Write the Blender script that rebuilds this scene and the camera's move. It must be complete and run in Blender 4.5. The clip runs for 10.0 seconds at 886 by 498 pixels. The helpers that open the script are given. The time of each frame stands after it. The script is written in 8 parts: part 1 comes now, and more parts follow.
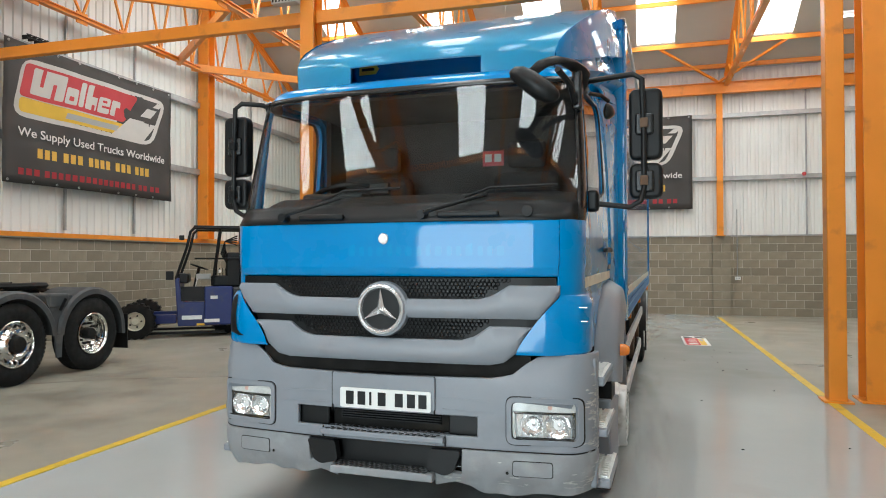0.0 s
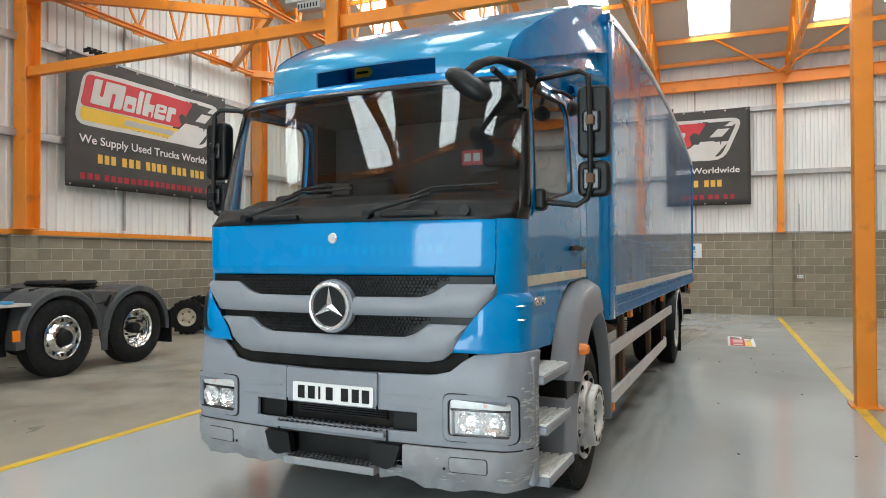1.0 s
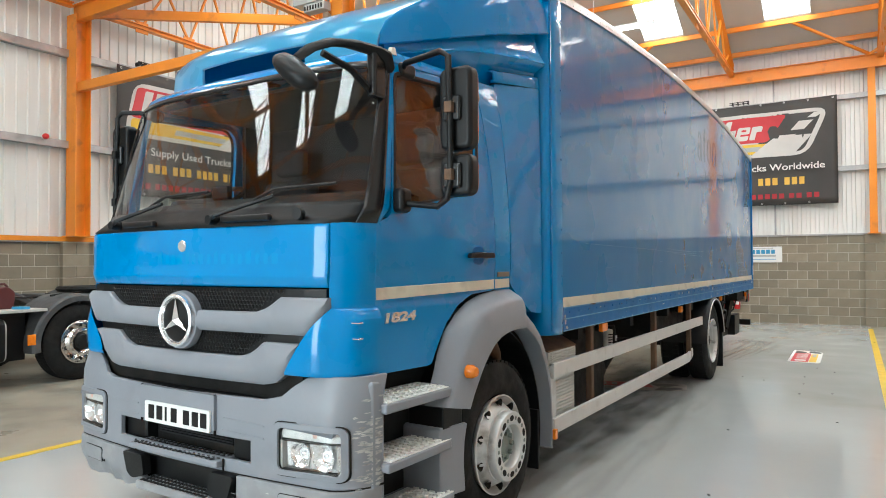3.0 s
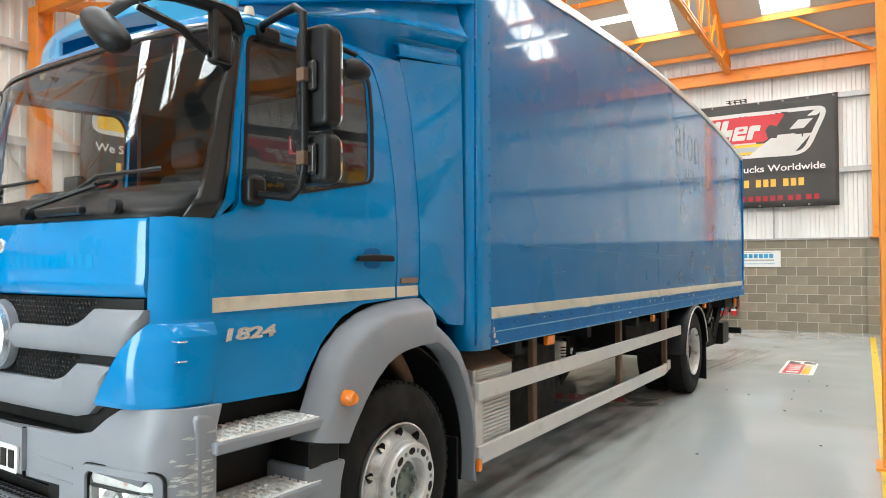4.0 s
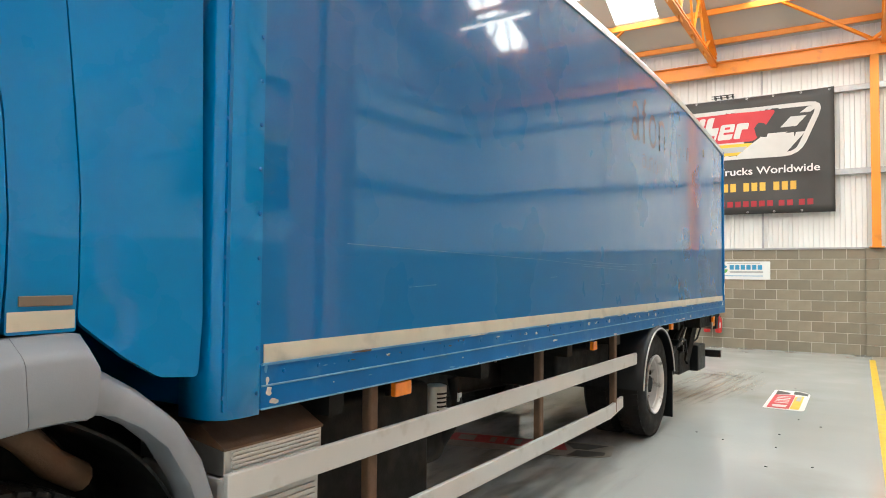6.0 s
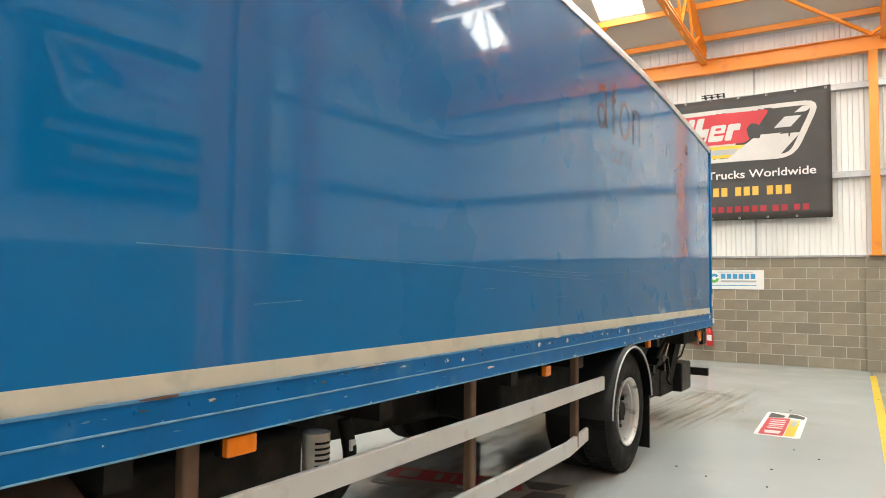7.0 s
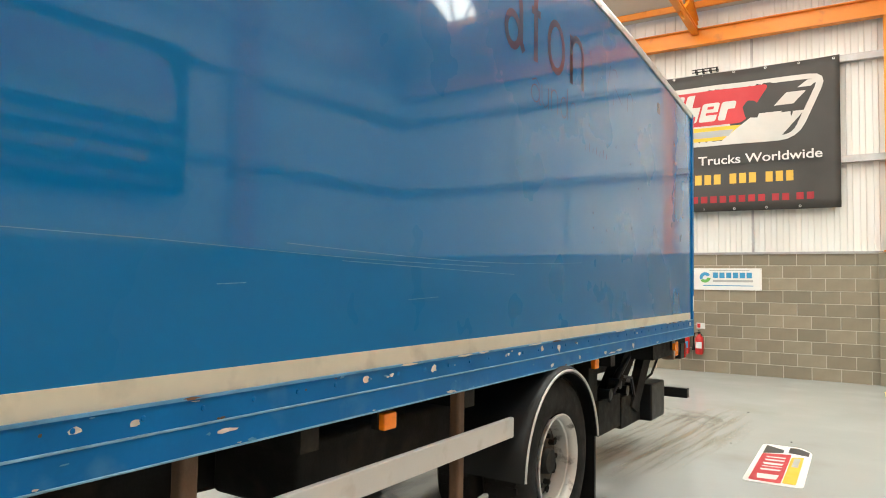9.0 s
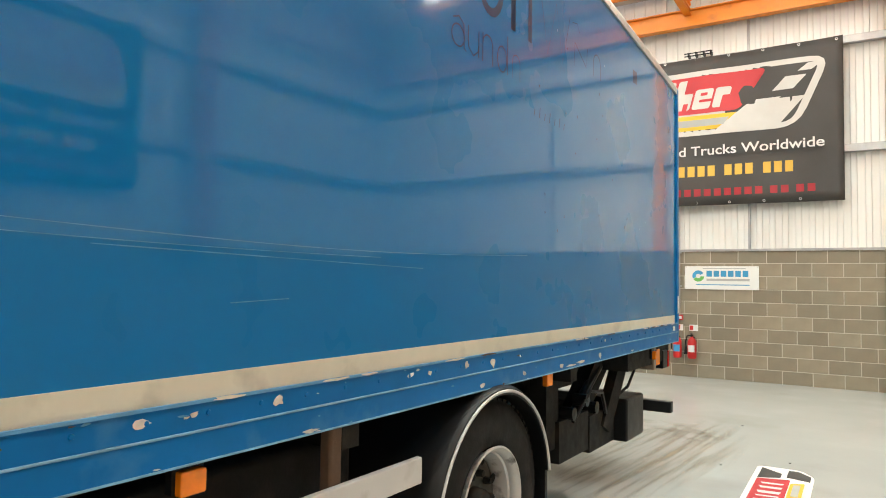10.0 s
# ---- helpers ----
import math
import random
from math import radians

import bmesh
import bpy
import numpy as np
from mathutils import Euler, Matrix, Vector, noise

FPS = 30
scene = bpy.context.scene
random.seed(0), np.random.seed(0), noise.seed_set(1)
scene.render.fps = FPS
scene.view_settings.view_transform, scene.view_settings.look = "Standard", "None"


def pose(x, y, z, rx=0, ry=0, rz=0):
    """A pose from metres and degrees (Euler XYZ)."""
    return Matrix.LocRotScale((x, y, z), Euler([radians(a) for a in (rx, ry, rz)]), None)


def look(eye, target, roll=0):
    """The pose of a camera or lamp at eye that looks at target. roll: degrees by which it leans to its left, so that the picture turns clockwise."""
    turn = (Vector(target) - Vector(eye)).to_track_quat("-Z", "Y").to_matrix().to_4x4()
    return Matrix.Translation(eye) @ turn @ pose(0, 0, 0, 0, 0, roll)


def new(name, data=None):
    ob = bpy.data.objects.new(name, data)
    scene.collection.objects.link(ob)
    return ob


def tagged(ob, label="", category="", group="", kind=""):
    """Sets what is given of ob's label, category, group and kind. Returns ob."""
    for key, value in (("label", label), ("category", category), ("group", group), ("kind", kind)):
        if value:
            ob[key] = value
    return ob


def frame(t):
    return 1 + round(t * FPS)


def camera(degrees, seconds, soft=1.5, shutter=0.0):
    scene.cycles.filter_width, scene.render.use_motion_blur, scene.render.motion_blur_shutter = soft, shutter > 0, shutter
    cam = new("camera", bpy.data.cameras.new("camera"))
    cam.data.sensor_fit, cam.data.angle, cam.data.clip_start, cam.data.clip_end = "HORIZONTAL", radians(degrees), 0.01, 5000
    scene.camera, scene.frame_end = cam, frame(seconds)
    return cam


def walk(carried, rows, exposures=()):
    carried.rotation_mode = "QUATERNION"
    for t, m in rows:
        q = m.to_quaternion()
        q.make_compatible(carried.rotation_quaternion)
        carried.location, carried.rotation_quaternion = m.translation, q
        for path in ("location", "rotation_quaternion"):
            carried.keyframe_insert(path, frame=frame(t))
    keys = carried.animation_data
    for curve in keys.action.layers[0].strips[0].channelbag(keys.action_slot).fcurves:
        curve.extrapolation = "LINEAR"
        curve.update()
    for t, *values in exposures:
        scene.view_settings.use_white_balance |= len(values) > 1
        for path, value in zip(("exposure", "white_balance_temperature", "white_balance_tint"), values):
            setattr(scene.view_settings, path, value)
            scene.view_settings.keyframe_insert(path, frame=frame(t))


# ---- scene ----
cam = camera(66.6, 10.0, soft=1.0)
PATH = [
    (0, (-0.195, 0.213, 1.577), (-0.763, 2.13, 1.61), -0.1),
    (0.5, (0.146, 0.268, 1.585), (-0.519, 2.154, 1.617), -0.0),
    (1, (0.501, 0.388, 1.581), (-0.27, 2.234, 1.608), -0.2),
    (1.5, (0.837, 0.447, 1.579), (-0.02, 2.254, 1.612), -0.2),
    (2, (1.128, 0.619, 1.587), (0.182, 2.38, 1.622), -0.3),
    (2.2, (1.236, 0.779, 1.587), (0.255, 2.522, 1.615), -0.1),
    (3.3, (1.524, 1.622, 1.607), (0.478, 3.326, 1.65), -0.3),
    (3.5, (1.581, 1.788, 1.595), (0.53, 3.489, 1.638), -0.2),
    (4, (1.654, 2.238, 1.605), (0.595, 3.934, 1.655), -0.1),
    (4.5, (1.637, 2.717, 1.633), (0.577, 4.413, 1.675), 0.3),
    (5, (1.66, 3.216, 1.616), (0.603, 4.913, 1.668), 0.2),
    (5.5, (1.626, 3.685, 1.608), (0.573, 5.384, 1.668), 0.4),
    (7, (1.531, 5.194, 1.634), (0.49, 6.899, 1.734), 0.6),
    (7.5, (1.521, 5.735, 1.607), (0.481, 7.441, 1.705), 0.7),
    (8, (1.473, 6.22, 1.597), (0.422, 7.918, 1.696), 0.8),
    (8.5, (1.422, 6.695, 1.599), (0.377, 8.397, 1.7), 0.8),
    (9, (1.386, 7.205, 1.614), (0.341, 8.908, 1.714), 0.9),
    (9.5, (1.318, 7.711, 1.625), (0.272, 9.413, 1.72), 1.1),
    (10, (1.324, 8.207, 1.609), (0.279, 9.909, 1.708), 0.9),
]
walk(cam, [(t, look(eye, target, roll)) for t, eye, target, roll in PATH],
     exposures=[(0.0, -0.36, 6000, 5), (2.0, -0.20, 5950, 5), (3.4, 0.11, 6000, 5), (4.5, 0.32, 6050, 5), (7.0, 0.30, 6400, 5), (10.0, 0.30, 6650, 4)])

# ---- world and daylight ----
world = bpy.data.worlds.new("overcast_sky")
scene.world = world
world.use_nodes = True
_wn = world.node_tree.nodes
_sky = _wn.new("ShaderNodeTexSky")
_sky.sky_type = "NISHITA"
_sky.sun_disc = False
_sky.sun_elevation = radians(48)
_sky.sun_rotation = radians(200)
_wn["Background"].inputs[1].default_value = 0.12
world.node_tree.links.new(_sky.outputs[0], _wn["Background"].inputs[0])
scene.view_settings.exposure = 0.0

# plan of the hall: gable, eaves, column grid
XL, XR = -11.45, 8.70          # inner faces of the gable walls
YB, YN = 20.86, -2.9           # far and near side walls
GRID = (-11.3, -4.68, 1.89, 8.55)
YV = 8.8                       # valley column line
EAVE, PITCH = 7.0, 0.46
BAYS = ((YV, YB), (YN, YV))    # two pitched bays
SKY_X = (-8.60, -5.68, -2.75, 0.18, 3.12, 6.05)   # rooflight centres
SKY_POWER = 100


def roof_z(y):
    """Height of the roof lining above the floor."""
    a, b = BAYS[0] if y > YV else BAYS[1]
    return EAVE + PITCH * min(y - a, b - y)


# area lamps stand for rooflight daylight, their powers uneven to balance the tones
_tilt = math.atan(PITCH)
for a, b in BAYS:
    for sgn in (-1, 1):
        y0, y1 = 1.15, 4.7
        yc = (b - (y0 + y1) / 2) if sgn > 0 else (a + (y0 + y1) / 2)
        for x in SKY_X:
            lamp = bpy.data.lights.new("rooflight_daylight", "AREA")
            lamp.shape, lamp.size, lamp.size_y = "RECTANGLE", 1.0, (y1 - y0) / math.cos(_tilt)
            lamp.energy, lamp.color = SKY_POWER * ((0.6 if x > 4 else 1.9 if x > 2 else 1.2) if a == YV else (0.6 if x > 2 else 0.9)), (0.92, 1.0, 0.98)
            ob = new("rooflight_daylight", lamp)
            ob.matrix_world = pose(x, yc, roof_z(yc) - 0.005, -math.degrees(_tilt) * sgn, 0, 0)
# lamp added in an unseen doorway, assumed from the bonnet's reflection, lights the front
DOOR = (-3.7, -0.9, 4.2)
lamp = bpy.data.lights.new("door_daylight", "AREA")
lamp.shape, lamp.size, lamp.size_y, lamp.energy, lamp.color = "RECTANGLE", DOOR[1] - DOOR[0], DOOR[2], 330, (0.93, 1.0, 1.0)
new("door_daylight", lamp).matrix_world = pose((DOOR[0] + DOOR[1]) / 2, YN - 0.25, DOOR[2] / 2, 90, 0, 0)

# ---- materials ----


def mat(name, color, rough=0.5, metal=0.0, vary=0.12, scale=3.0, fine=60.0, bump=0.0, bump_scale=80.0, rvary=0.15,
        dirt=None, dirt_amt=0.0, dirt_scale=1.5, coat=0.0, coat_ior=1.5, coat_rough=0.03, spec=0.5, thin=0.0, island=0.0, joined=False, aniso=(1, 1, 1)):
    """A painted or natural surface: colour varied at two scales, optional dirt patches, varied gloss, fine relief."""
    m = bpy.data.materials.new(name)
    m.use_nodes = True
    nt, n = m.node_tree, m.node_tree.nodes
    b = n["Principled BSDF"]
    co = n.new("ShaderNodeTexCoord")
    mp = n.new("ShaderNodeMapping")
    mp.inputs["Scale"].default_value = aniso
    nt.links.new(co.outputs["Object"], mp.inputs["Vector"])

    def tex(s, d=4.0):
        t = n.new("ShaderNodeTexNoise")
        t.inputs["Scale"].default_value = s
        t.inputs["Detail"].default_value = d
        nt.links.new(mp.outputs[0], t.inputs["Vector"])
        return t.outputs["Fac"]

    def mix(fac, c1, c2, kind="MIX"):
        x = n.new("ShaderNodeMix")
        x.data_type, x.blend_type = "RGBA", kind
        for sock, val in ((x.inputs[0], fac), (x.inputs[6], c1), (x.inputs[7], c2)):
            if isinstance(val, bpy.types.NodeSocket):
                nt.links.new(val, sock)
            else:
                sock.default_value = val
        return x.outputs[2]

    def ramp(src, lo, hi, a=0.0, c=1.0):
        r = n.new("ShaderNodeMapRange")
        r.inputs[1].default_value, r.inputs[2].default_value, r.inputs[3].default_value, r.inputs[4].default_value = lo, hi, a, c
        nt.links.new(src, r.inputs[0])
        return r.outputs[0]

    base = (*color, 1)
    dark = tuple(c * (1 - vary) for c in color) + (1,)
    light = tuple(min(1, c * (1 + vary)) for c in color) + (1,)
    big, small = tex(scale), tex(fine)
    col = mix(ramp(big, 0.3, 0.7), dark, light)
    col = mix(ramp(small, 0.35, 0.65, 0, 0.5), col, base)
    if island:
        g = n.new("ShaderNodeNewGeometry" if joined else "ShaderNodeObjectInfo")
        col = mix(ramp(g.outputs["Random Per Island" if joined else "Random"], 0, 1, 0, island), col, tuple(c * 0.55 for c in color) + (1,))
    if dirt:
        col = mix(ramp(tex(dirt_scale, 8.0), 0.62 - dirt_amt * 0.3, 0.78, 0, 1), col, (*dirt, 1))
    nt.links.new(col, b.inputs["Base Color"])
    nt.links.new(ramp(tex(scale * 2.3), 0.3, 0.7, max(0.02, rough * (1 - rvary)), min(1, rough * (1 + rvary))), b.inputs["Roughness"])
    b.inputs["Metallic"].default_value = metal
    b.inputs["Specular IOR Level"].default_value = spec
    if coat:
        b.inputs["Coat Weight"].default_value = coat
        b.inputs["Coat Roughness"].default_value = coat_rough
        b.inputs["Coat IOR"].default_value = coat_ior
    if thin:
        # translucent share added to a thin moulded shell so light reaches what is inside
        tl, mx = n.new("ShaderNodeBsdfTranslucent"), n.new("ShaderNodeMixShader")
        mx.inputs[0].default_value = thin
        tl.inputs["Color"].default_value = (0.75, 0.88, 0.95, 1)
        nt.links.new(b.outputs[0], mx.inputs[1])
        nt.links.new(tl.outputs[0], mx.inputs[2])
        nt.links.new(mx.outputs[0], n["Material Output"].inputs[0])
    if bump:
        bp = n.new("ShaderNodeBump")
        bp.inputs["Strength"].default_value = bump
        bp.inputs["Distance"].default_value = 0.01
        nt.links.new(tex(bump_scale, 6.0), bp.inputs["Height"])
        nt.links.new(bp.outputs[0], b.inputs["Normal"])
    return m


def glow(name, color, strength):
    m = bpy.data.materials.new(name)
    m.use_nodes = True
    b = m.node_tree.nodes["Principled BSDF"]
    b.inputs["Base Color"].default_value = (*color, 1)
    b.inputs["Emission Color"].default_value = (*color, 1)
    b.inputs["Emission Strength"].default_value = strength
    return m


def clear(name, tint=(1, 1, 1), rough=0.0, mixed=0.12):
    """Thin sheet glass: mostly clear, with a mirror-like gloss by Fresnel."""
    m = bpy.data.materials.new(name)
    m.use_nodes = True
    nt, n = m.node_tree, m.node_tree.nodes
    n.remove(n["Principled BSDF"])
    tr, gl, fr, mx = (n.new(k) for k in ("ShaderNodeBsdfTransparent", "ShaderNodeBsdfGlossy", "ShaderNodeLayerWeight", "ShaderNodeMixShader"))
    tr.inputs[0].default_value = (*tint, 1)
    gl.inputs["Roughness"].default_value = rough
    fr.inputs[0].default_value = 0.5
    power, add = n.new("ShaderNodeMath"), n.new("ShaderNodeMath")
    power.operation, power.inputs[1].default_value = "POWER", 4.5
    add.operation, add.use_clamp = "MULTIPLY_ADD", True
    add.inputs[1].default_value, add.inputs[2].default_value = 0.92, 0.045 + mixed
    nt.links.new(fr.outputs["Facing"], power.inputs[0])
    nt.links.new(power.outputs[0], add.inputs[0])
    nt.links.new(add.outputs[0], mx.inputs[0])
    nt.links.new(tr.outputs[0], mx.inputs[1])
    nt.links.new(gl.outputs[0], mx.inputs[2])
    nt.links.new(mx.outputs[0], n["Material Output"].inputs[0])
    return m


M = {}
M["orange"] = mat("orange_steel_paint", (0.80, 0.27, 0.02), 0.38, vary=0.08, scale=2, bump=0.04, bump_scale=30, dirt=(0.45, 0.15, 0.03), dirt_amt=0.05, dirt_scale=3)
M["clad"] = mat("white_steel_cladding", (0.76, 0.755, 0.725), 0.45, vary=0.05, scale=0.8, dirt=(0.55, 0.53, 0.49), dirt_amt=0.15, dirt_scale=0.6, aniso=(1, 1, 0.25))
M["lining"] = mat("grey_roof_lining", (0.52, 0.52, 0.48), 0.75, vary=0.06, scale=0.7)
M["girt"] = mat("galvanised_steel", (0.42, 0.42, 0.42), 0.45, 0.7, vary=0.2, scale=5)
M["block"] = mat("concrete_block", (0.300, 0.257, 0.190), 0.95, vary=0.14, scale=4, fine=120, bump=0.5, bump_scale=140, island=0.62)
M["block_far"] = mat("concrete_block_far", (0.300, 0.257, 0.190), 0.95, vary=0.14, scale=4, fine=120, bump=0.5, bump_scale=140, island=0.62, joined=True)
M["mortar"] = mat("mortar", (0.52, 0.475, 0.395), 0.95, vary=0.1, bump=0.3, bump_scale=150)
M["epoxy"] = mat("grey_epoxy_floor_paint", (0.43, 0.44, 0.43), 0.13, vary=0.05, scale=0.7, fine=25, rvary=0.45, bump=0.02, bump_scale=6, dirt=(0.34, 0.33, 0.30), dirt_amt=0.12, dirt_scale=0.55)
M["concrete"] = mat("worn_bare_concrete_floor", (0.30, 0.27, 0.215), 0.42, vary=0.10, scale=0.5, fine=9, rvary=0.4, bump=0.06, bump_scale=40, dirt=(0.25, 0.22, 0.175), dirt_amt=0.15, dirt_scale=0.5)
M["yellow"] = mat("yellow_floor_paint", (0.72, 0.47, 0.03), 0.4, vary=0.1, scale=4, dirt=(0.42, 0.33, 0.14), dirt_amt=0.2, dirt_scale=6)
M["blue"] = mat("glossy_blue_truck_paint", (0.0, 0.215, 0.53), 0.3, vary=0.05, scale=1.5, rvary=0.3, coat=1.0, coat_ior=1.45, spec=0.1, bump=0.006, bump_scale=7)
# cab blue lightened: the roof's reflection on the shell is put into the colour
M["shell"] = mat("lightened_blue_moulded_shell", (0.02, 0.34, 0.60), 0.35, vary=0.06, scale=1.5, rvary=0.3, coat=1.0, coat_ior=1.6, coat_rough=0.10, spec=0.3, bump=0.006, bump_scale=7, thin=0.34)
M["boxblue"] = mat("blue_box_body_paint", (0.0, 0.150, 0.41), 0.3, vary=0.05, scale=0.6, rvary=0.4, coat=1.0, coat_ior=1.5, coat_rough=0.045, spec=0.05, bump=0.11, bump_scale=3.4)
M["railblue"] = mat("scuffed_blue_rail_paint", (0.0, 0.135, 0.40), 0.35, spec=0.25, vary=0.14, scale=4, dirt=(0.05, 0.2, 0.42), dirt_amt=0.15, dirt_scale=5, bump=0.03)
M["grey"] = mat("grey_moulded_plastic", (0.235, 0.250, 0.280), 0.42, vary=0.07, scale=3, bump=0.06, bump_scale=220, dirt=(0.20, 0.21, 0.23), dirt_amt=0.12, dirt_scale=4)
M["greylow"] = mat("scuffed_grey_plastic", (0.252, 0.256, 0.268), 0.5, vary=0.12, scale=5, bump=0.15, bump_scale=60, dirt=(0.33, 0.34, 0.345), dirt_amt=0.22, dirt_scale=7)
M["scrape"] = mat("scraped_bare_plastic", (0.44, 0.44, 0.43), 0.7, vary=0.45, scale=14, bump=0.4, bump_scale=60, dirt=(0.2, 0.2, 0.21), dirt_amt=0.3, dirt_scale=18, aniso=(1, 1, 2.5))
M["black"] = mat("black_plastic", (0.007, 0.007, 0.0075), 0.42, spec=0.3, vary=0.2, scale=4, bump=0.08, bump_scale=160)
M["gloss"] = mat("gloss_black_trim", (0.012, 0.012, 0.013), 0.2, vary=0.1)
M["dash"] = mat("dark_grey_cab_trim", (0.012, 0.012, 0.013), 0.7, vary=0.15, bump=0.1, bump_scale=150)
# lining set near black so the cab looks dark behind the glass
M["trim"] = mat("darkened_cab_lining", (0.035, 0.035, 0.034), 0.8, vary=0.1)
M["rubber"] = mat("tyre_rubber", (0.012, 0.011, 0.0105), 0.75, spec=0.22, vary=0.25, scale=6, bump=0.2, bump_scale=90, dirt=(0.03, 0.028, 0.024), dirt_amt=0.1, dirt_scale=3)
M["chassis"] = mat("dirty_black_chassis", (0.012, 0.011, 0.01), 0.75, spec=0.25, vary=0.3, scale=5, dirt=(0.05, 0.038, 0.025), dirt_amt=0.25, dirt_scale=4, bump=0.2)
M["rust"] = mat("rusty_brown_steel", (0.13, 0.075, 0.045), 0.8, vary=0.3, scale=6, bump=0.2)
M["rim"] = mat("silver_painted_wheel", (0.62, 0.62, 0.61), 0.35, 0.35, vary=0.1, scale=5, dirt=(0.2, 0.18, 0.15), dirt_amt=0.15, dirt_scale=8)
M["hubgrey"] = mat("dull_green_grey_hub", (0.20, 0.23, 0.21), 0.5, 0.4, vary=0.2)
M["rimrear"] = mat("chipped_silver_wheel", (0.60, 0.59, 0.57), 0.4, 0.3, vary=0.15, scale=5, dirt=(0.05, 0.043, 0.035), dirt_amt=0.2, dirt_scale=16)
M["dirtydisc"] = mat("dirty_brown_wheel_disc", (0.055, 0.048, 0.04), 0.7, 0.1, vary=0.3, scale=9, dirt=(0.1, 0.09, 0.075), dirt_amt=0.15, dirt_scale=12)
M["chrome"] = mat("polished_chrome", (0.82, 0.82, 0.83), 0.08, 1.0, vary=0.03)
M["silver"] = mat("satin_silver_emblem", (0.80, 0.80, 0.81), 0.25, 0.75, vary=0.05)
M["bowl"] = mat("mirrored_lamp_bowl", (0.93, 0.93, 0.93), 0.16, 0.8, vary=0.02)
M["alloy"] = mat("polished_alloy_wheel", (0.78, 0.77, 0.75), 0.2, 1.0, vary=0.08, dirt=(0.25, 0.23, 0.2), dirt_amt=0.06, dirt_scale=8)
M["dusty"] = mat("dusty_grey_metal", (0.62, 0.59, 0.52), 0.55, 0.05, vary=0.2, scale=14, dirt=(0.14, 0.12, 0.09), dirt_amt=0.3, dirt_scale=10)
M["alu"] = mat("brushed_aluminium", (0.62, 0.62, 0.61), 0.38, 0.85, vary=0.12, scale=8)
M["tread"] = mat("raised_aluminium_tread", (0.88, 0.88, 0.86), 0.4, 0.2, vary=0.12, scale=12, bump=0.2, bump_scale=60)
M["guard"] = mat("pale_grey_side_guard", (0.58, 0.575, 0.56), 0.42, 0.1, vary=0.06, dirt=(0.4, 0.38, 0.34), dirt_amt=0.12, dirt_scale=5)
M["cream"] = mat("cream_reflective_strip", (0.62, 0.58, 0.47), 0.55, vary=0.08, scale=5, dirt=(0.42, 0.39, 0.32), dirt_amt=0.18, dirt_scale=6)
M["white"] = mat("white_plastic", (0.78, 0.78, 0.76), 0.4, vary=0.04)
M["cream_plate"] = mat("dirty_white_deck", (0.52, 0.51, 0.48), 0.5, vary=0.15, scale=8, dirt=(0.25, 0.23, 0.2), dirt_amt=0.25, dirt_scale=8)
M["amber"] = mat("amber_lens", (0.85, 0.22, 0.01), 0.2, vary=0.12, scale=20, coat=0.5)
M["red"] = mat("red_paint", (0.55, 0.02, 0.02), 0.35, vary=0.08)
M["redlens"] = mat("red_lens", (0.5, 0.01, 0.01), 0.15, vary=0.1, coat=0.5)
M["banblack"] = mat("black_banner_vinyl", (0.05, 0.046, 0.043), 0.55, vary=0.2, scale=0.9, bump=0.1, bump_scale=3)
M["banred"] = mat("red_banner_print", (0.55, 0.035, 0.045), 0.5, vary=0.08)
M["bansilver"] = mat("silver_banner_print", (0.60, 0.58, 0.55), 0.5, vary=0.06)
M["banyellow"] = mat("yellow_banner_print", (0.78, 0.50, 0.04), 0.5, vary=0.08)
M["banwhite"] = mat("white_banner_print", (0.75, 0.73, 0.70), 0.5, vary=0.04)
M["banphone"] = mat("gold_banner_print", (0.70, 0.42, 0.06), 0.5, vary=0.05)
M["bansite"] = mat("dark_red_banner_print", (0.36, 0.02, 0.03), 0.5, vary=0.05)
M["navy"] = mat("navy_blue_machine_paint", (0.010, 0.024, 0.14), 0.35, vary=0.15, scale=4, dirt=(0.05, 0.05, 0.07), dirt_amt=0.2, dirt_scale=4)
M["mudguard"] = mat("dark_grey_mudguard", (0.055, 0.056, 0.058), 0.6, vary=0.15, scale=4, dirt=(0.14, 0.13, 0.12), dirt_amt=0.2, dirt_scale=3)
M["canred"] = mat("dull_red_plastic_can", (0.09, 0.018, 0.015), 0.5, vary=0.15)
M["ghost"] = mat("faded_dark_blue_lettering", (0.002, 0.035, 0.11), 0.38, vary=0.15, scale=5, coat=1.0, coat_ior=1.5, coat_rough=0.05, spec=0.05, bump=0.16, bump_scale=2.6)
M["ghostpale"] = mat("pale_ghost_lettering", (0.0, 0.25, 0.56), 0.3, vary=0.05, scale=4, coat=1.0, coat_ior=1.46, spec=0.1)
M["scratch"] = mat("pale_scratch", (0.09, 0.27, 0.48), 0.6, vary=0.3, scale=9)
M["chip"] = mat("chipped_paint_primer", (0.62, 0.56, 0.50), 0.7, vary=0.35, scale=25)
M["seat"] = mat("dark_seat_fabric", (0.018, 0.018, 0.02), 0.9, vary=0.2, scale=30)
M["signblue"] = mat("blue_sign_print", (0.05, 0.30, 0.55), 0.45, vary=0.05)
M["signgreen"] = mat("green_sign_print", (0.15, 0.45, 0.10), 0.45, vary=0.05)
M["greybox"] = mat("grey_enclosure", (0.42, 0.43, 0.42), 0.5, vary=0.05)
M["tape"] = mat("brown_tape", (0.20, 0.155, 0.115), 0.5, vary=0.1)
M["stain"] = mat("joint_and_shaded_sticker_brown", (0.20, 0.18, 0.15), 0.5, vary=0.2, scale=3)
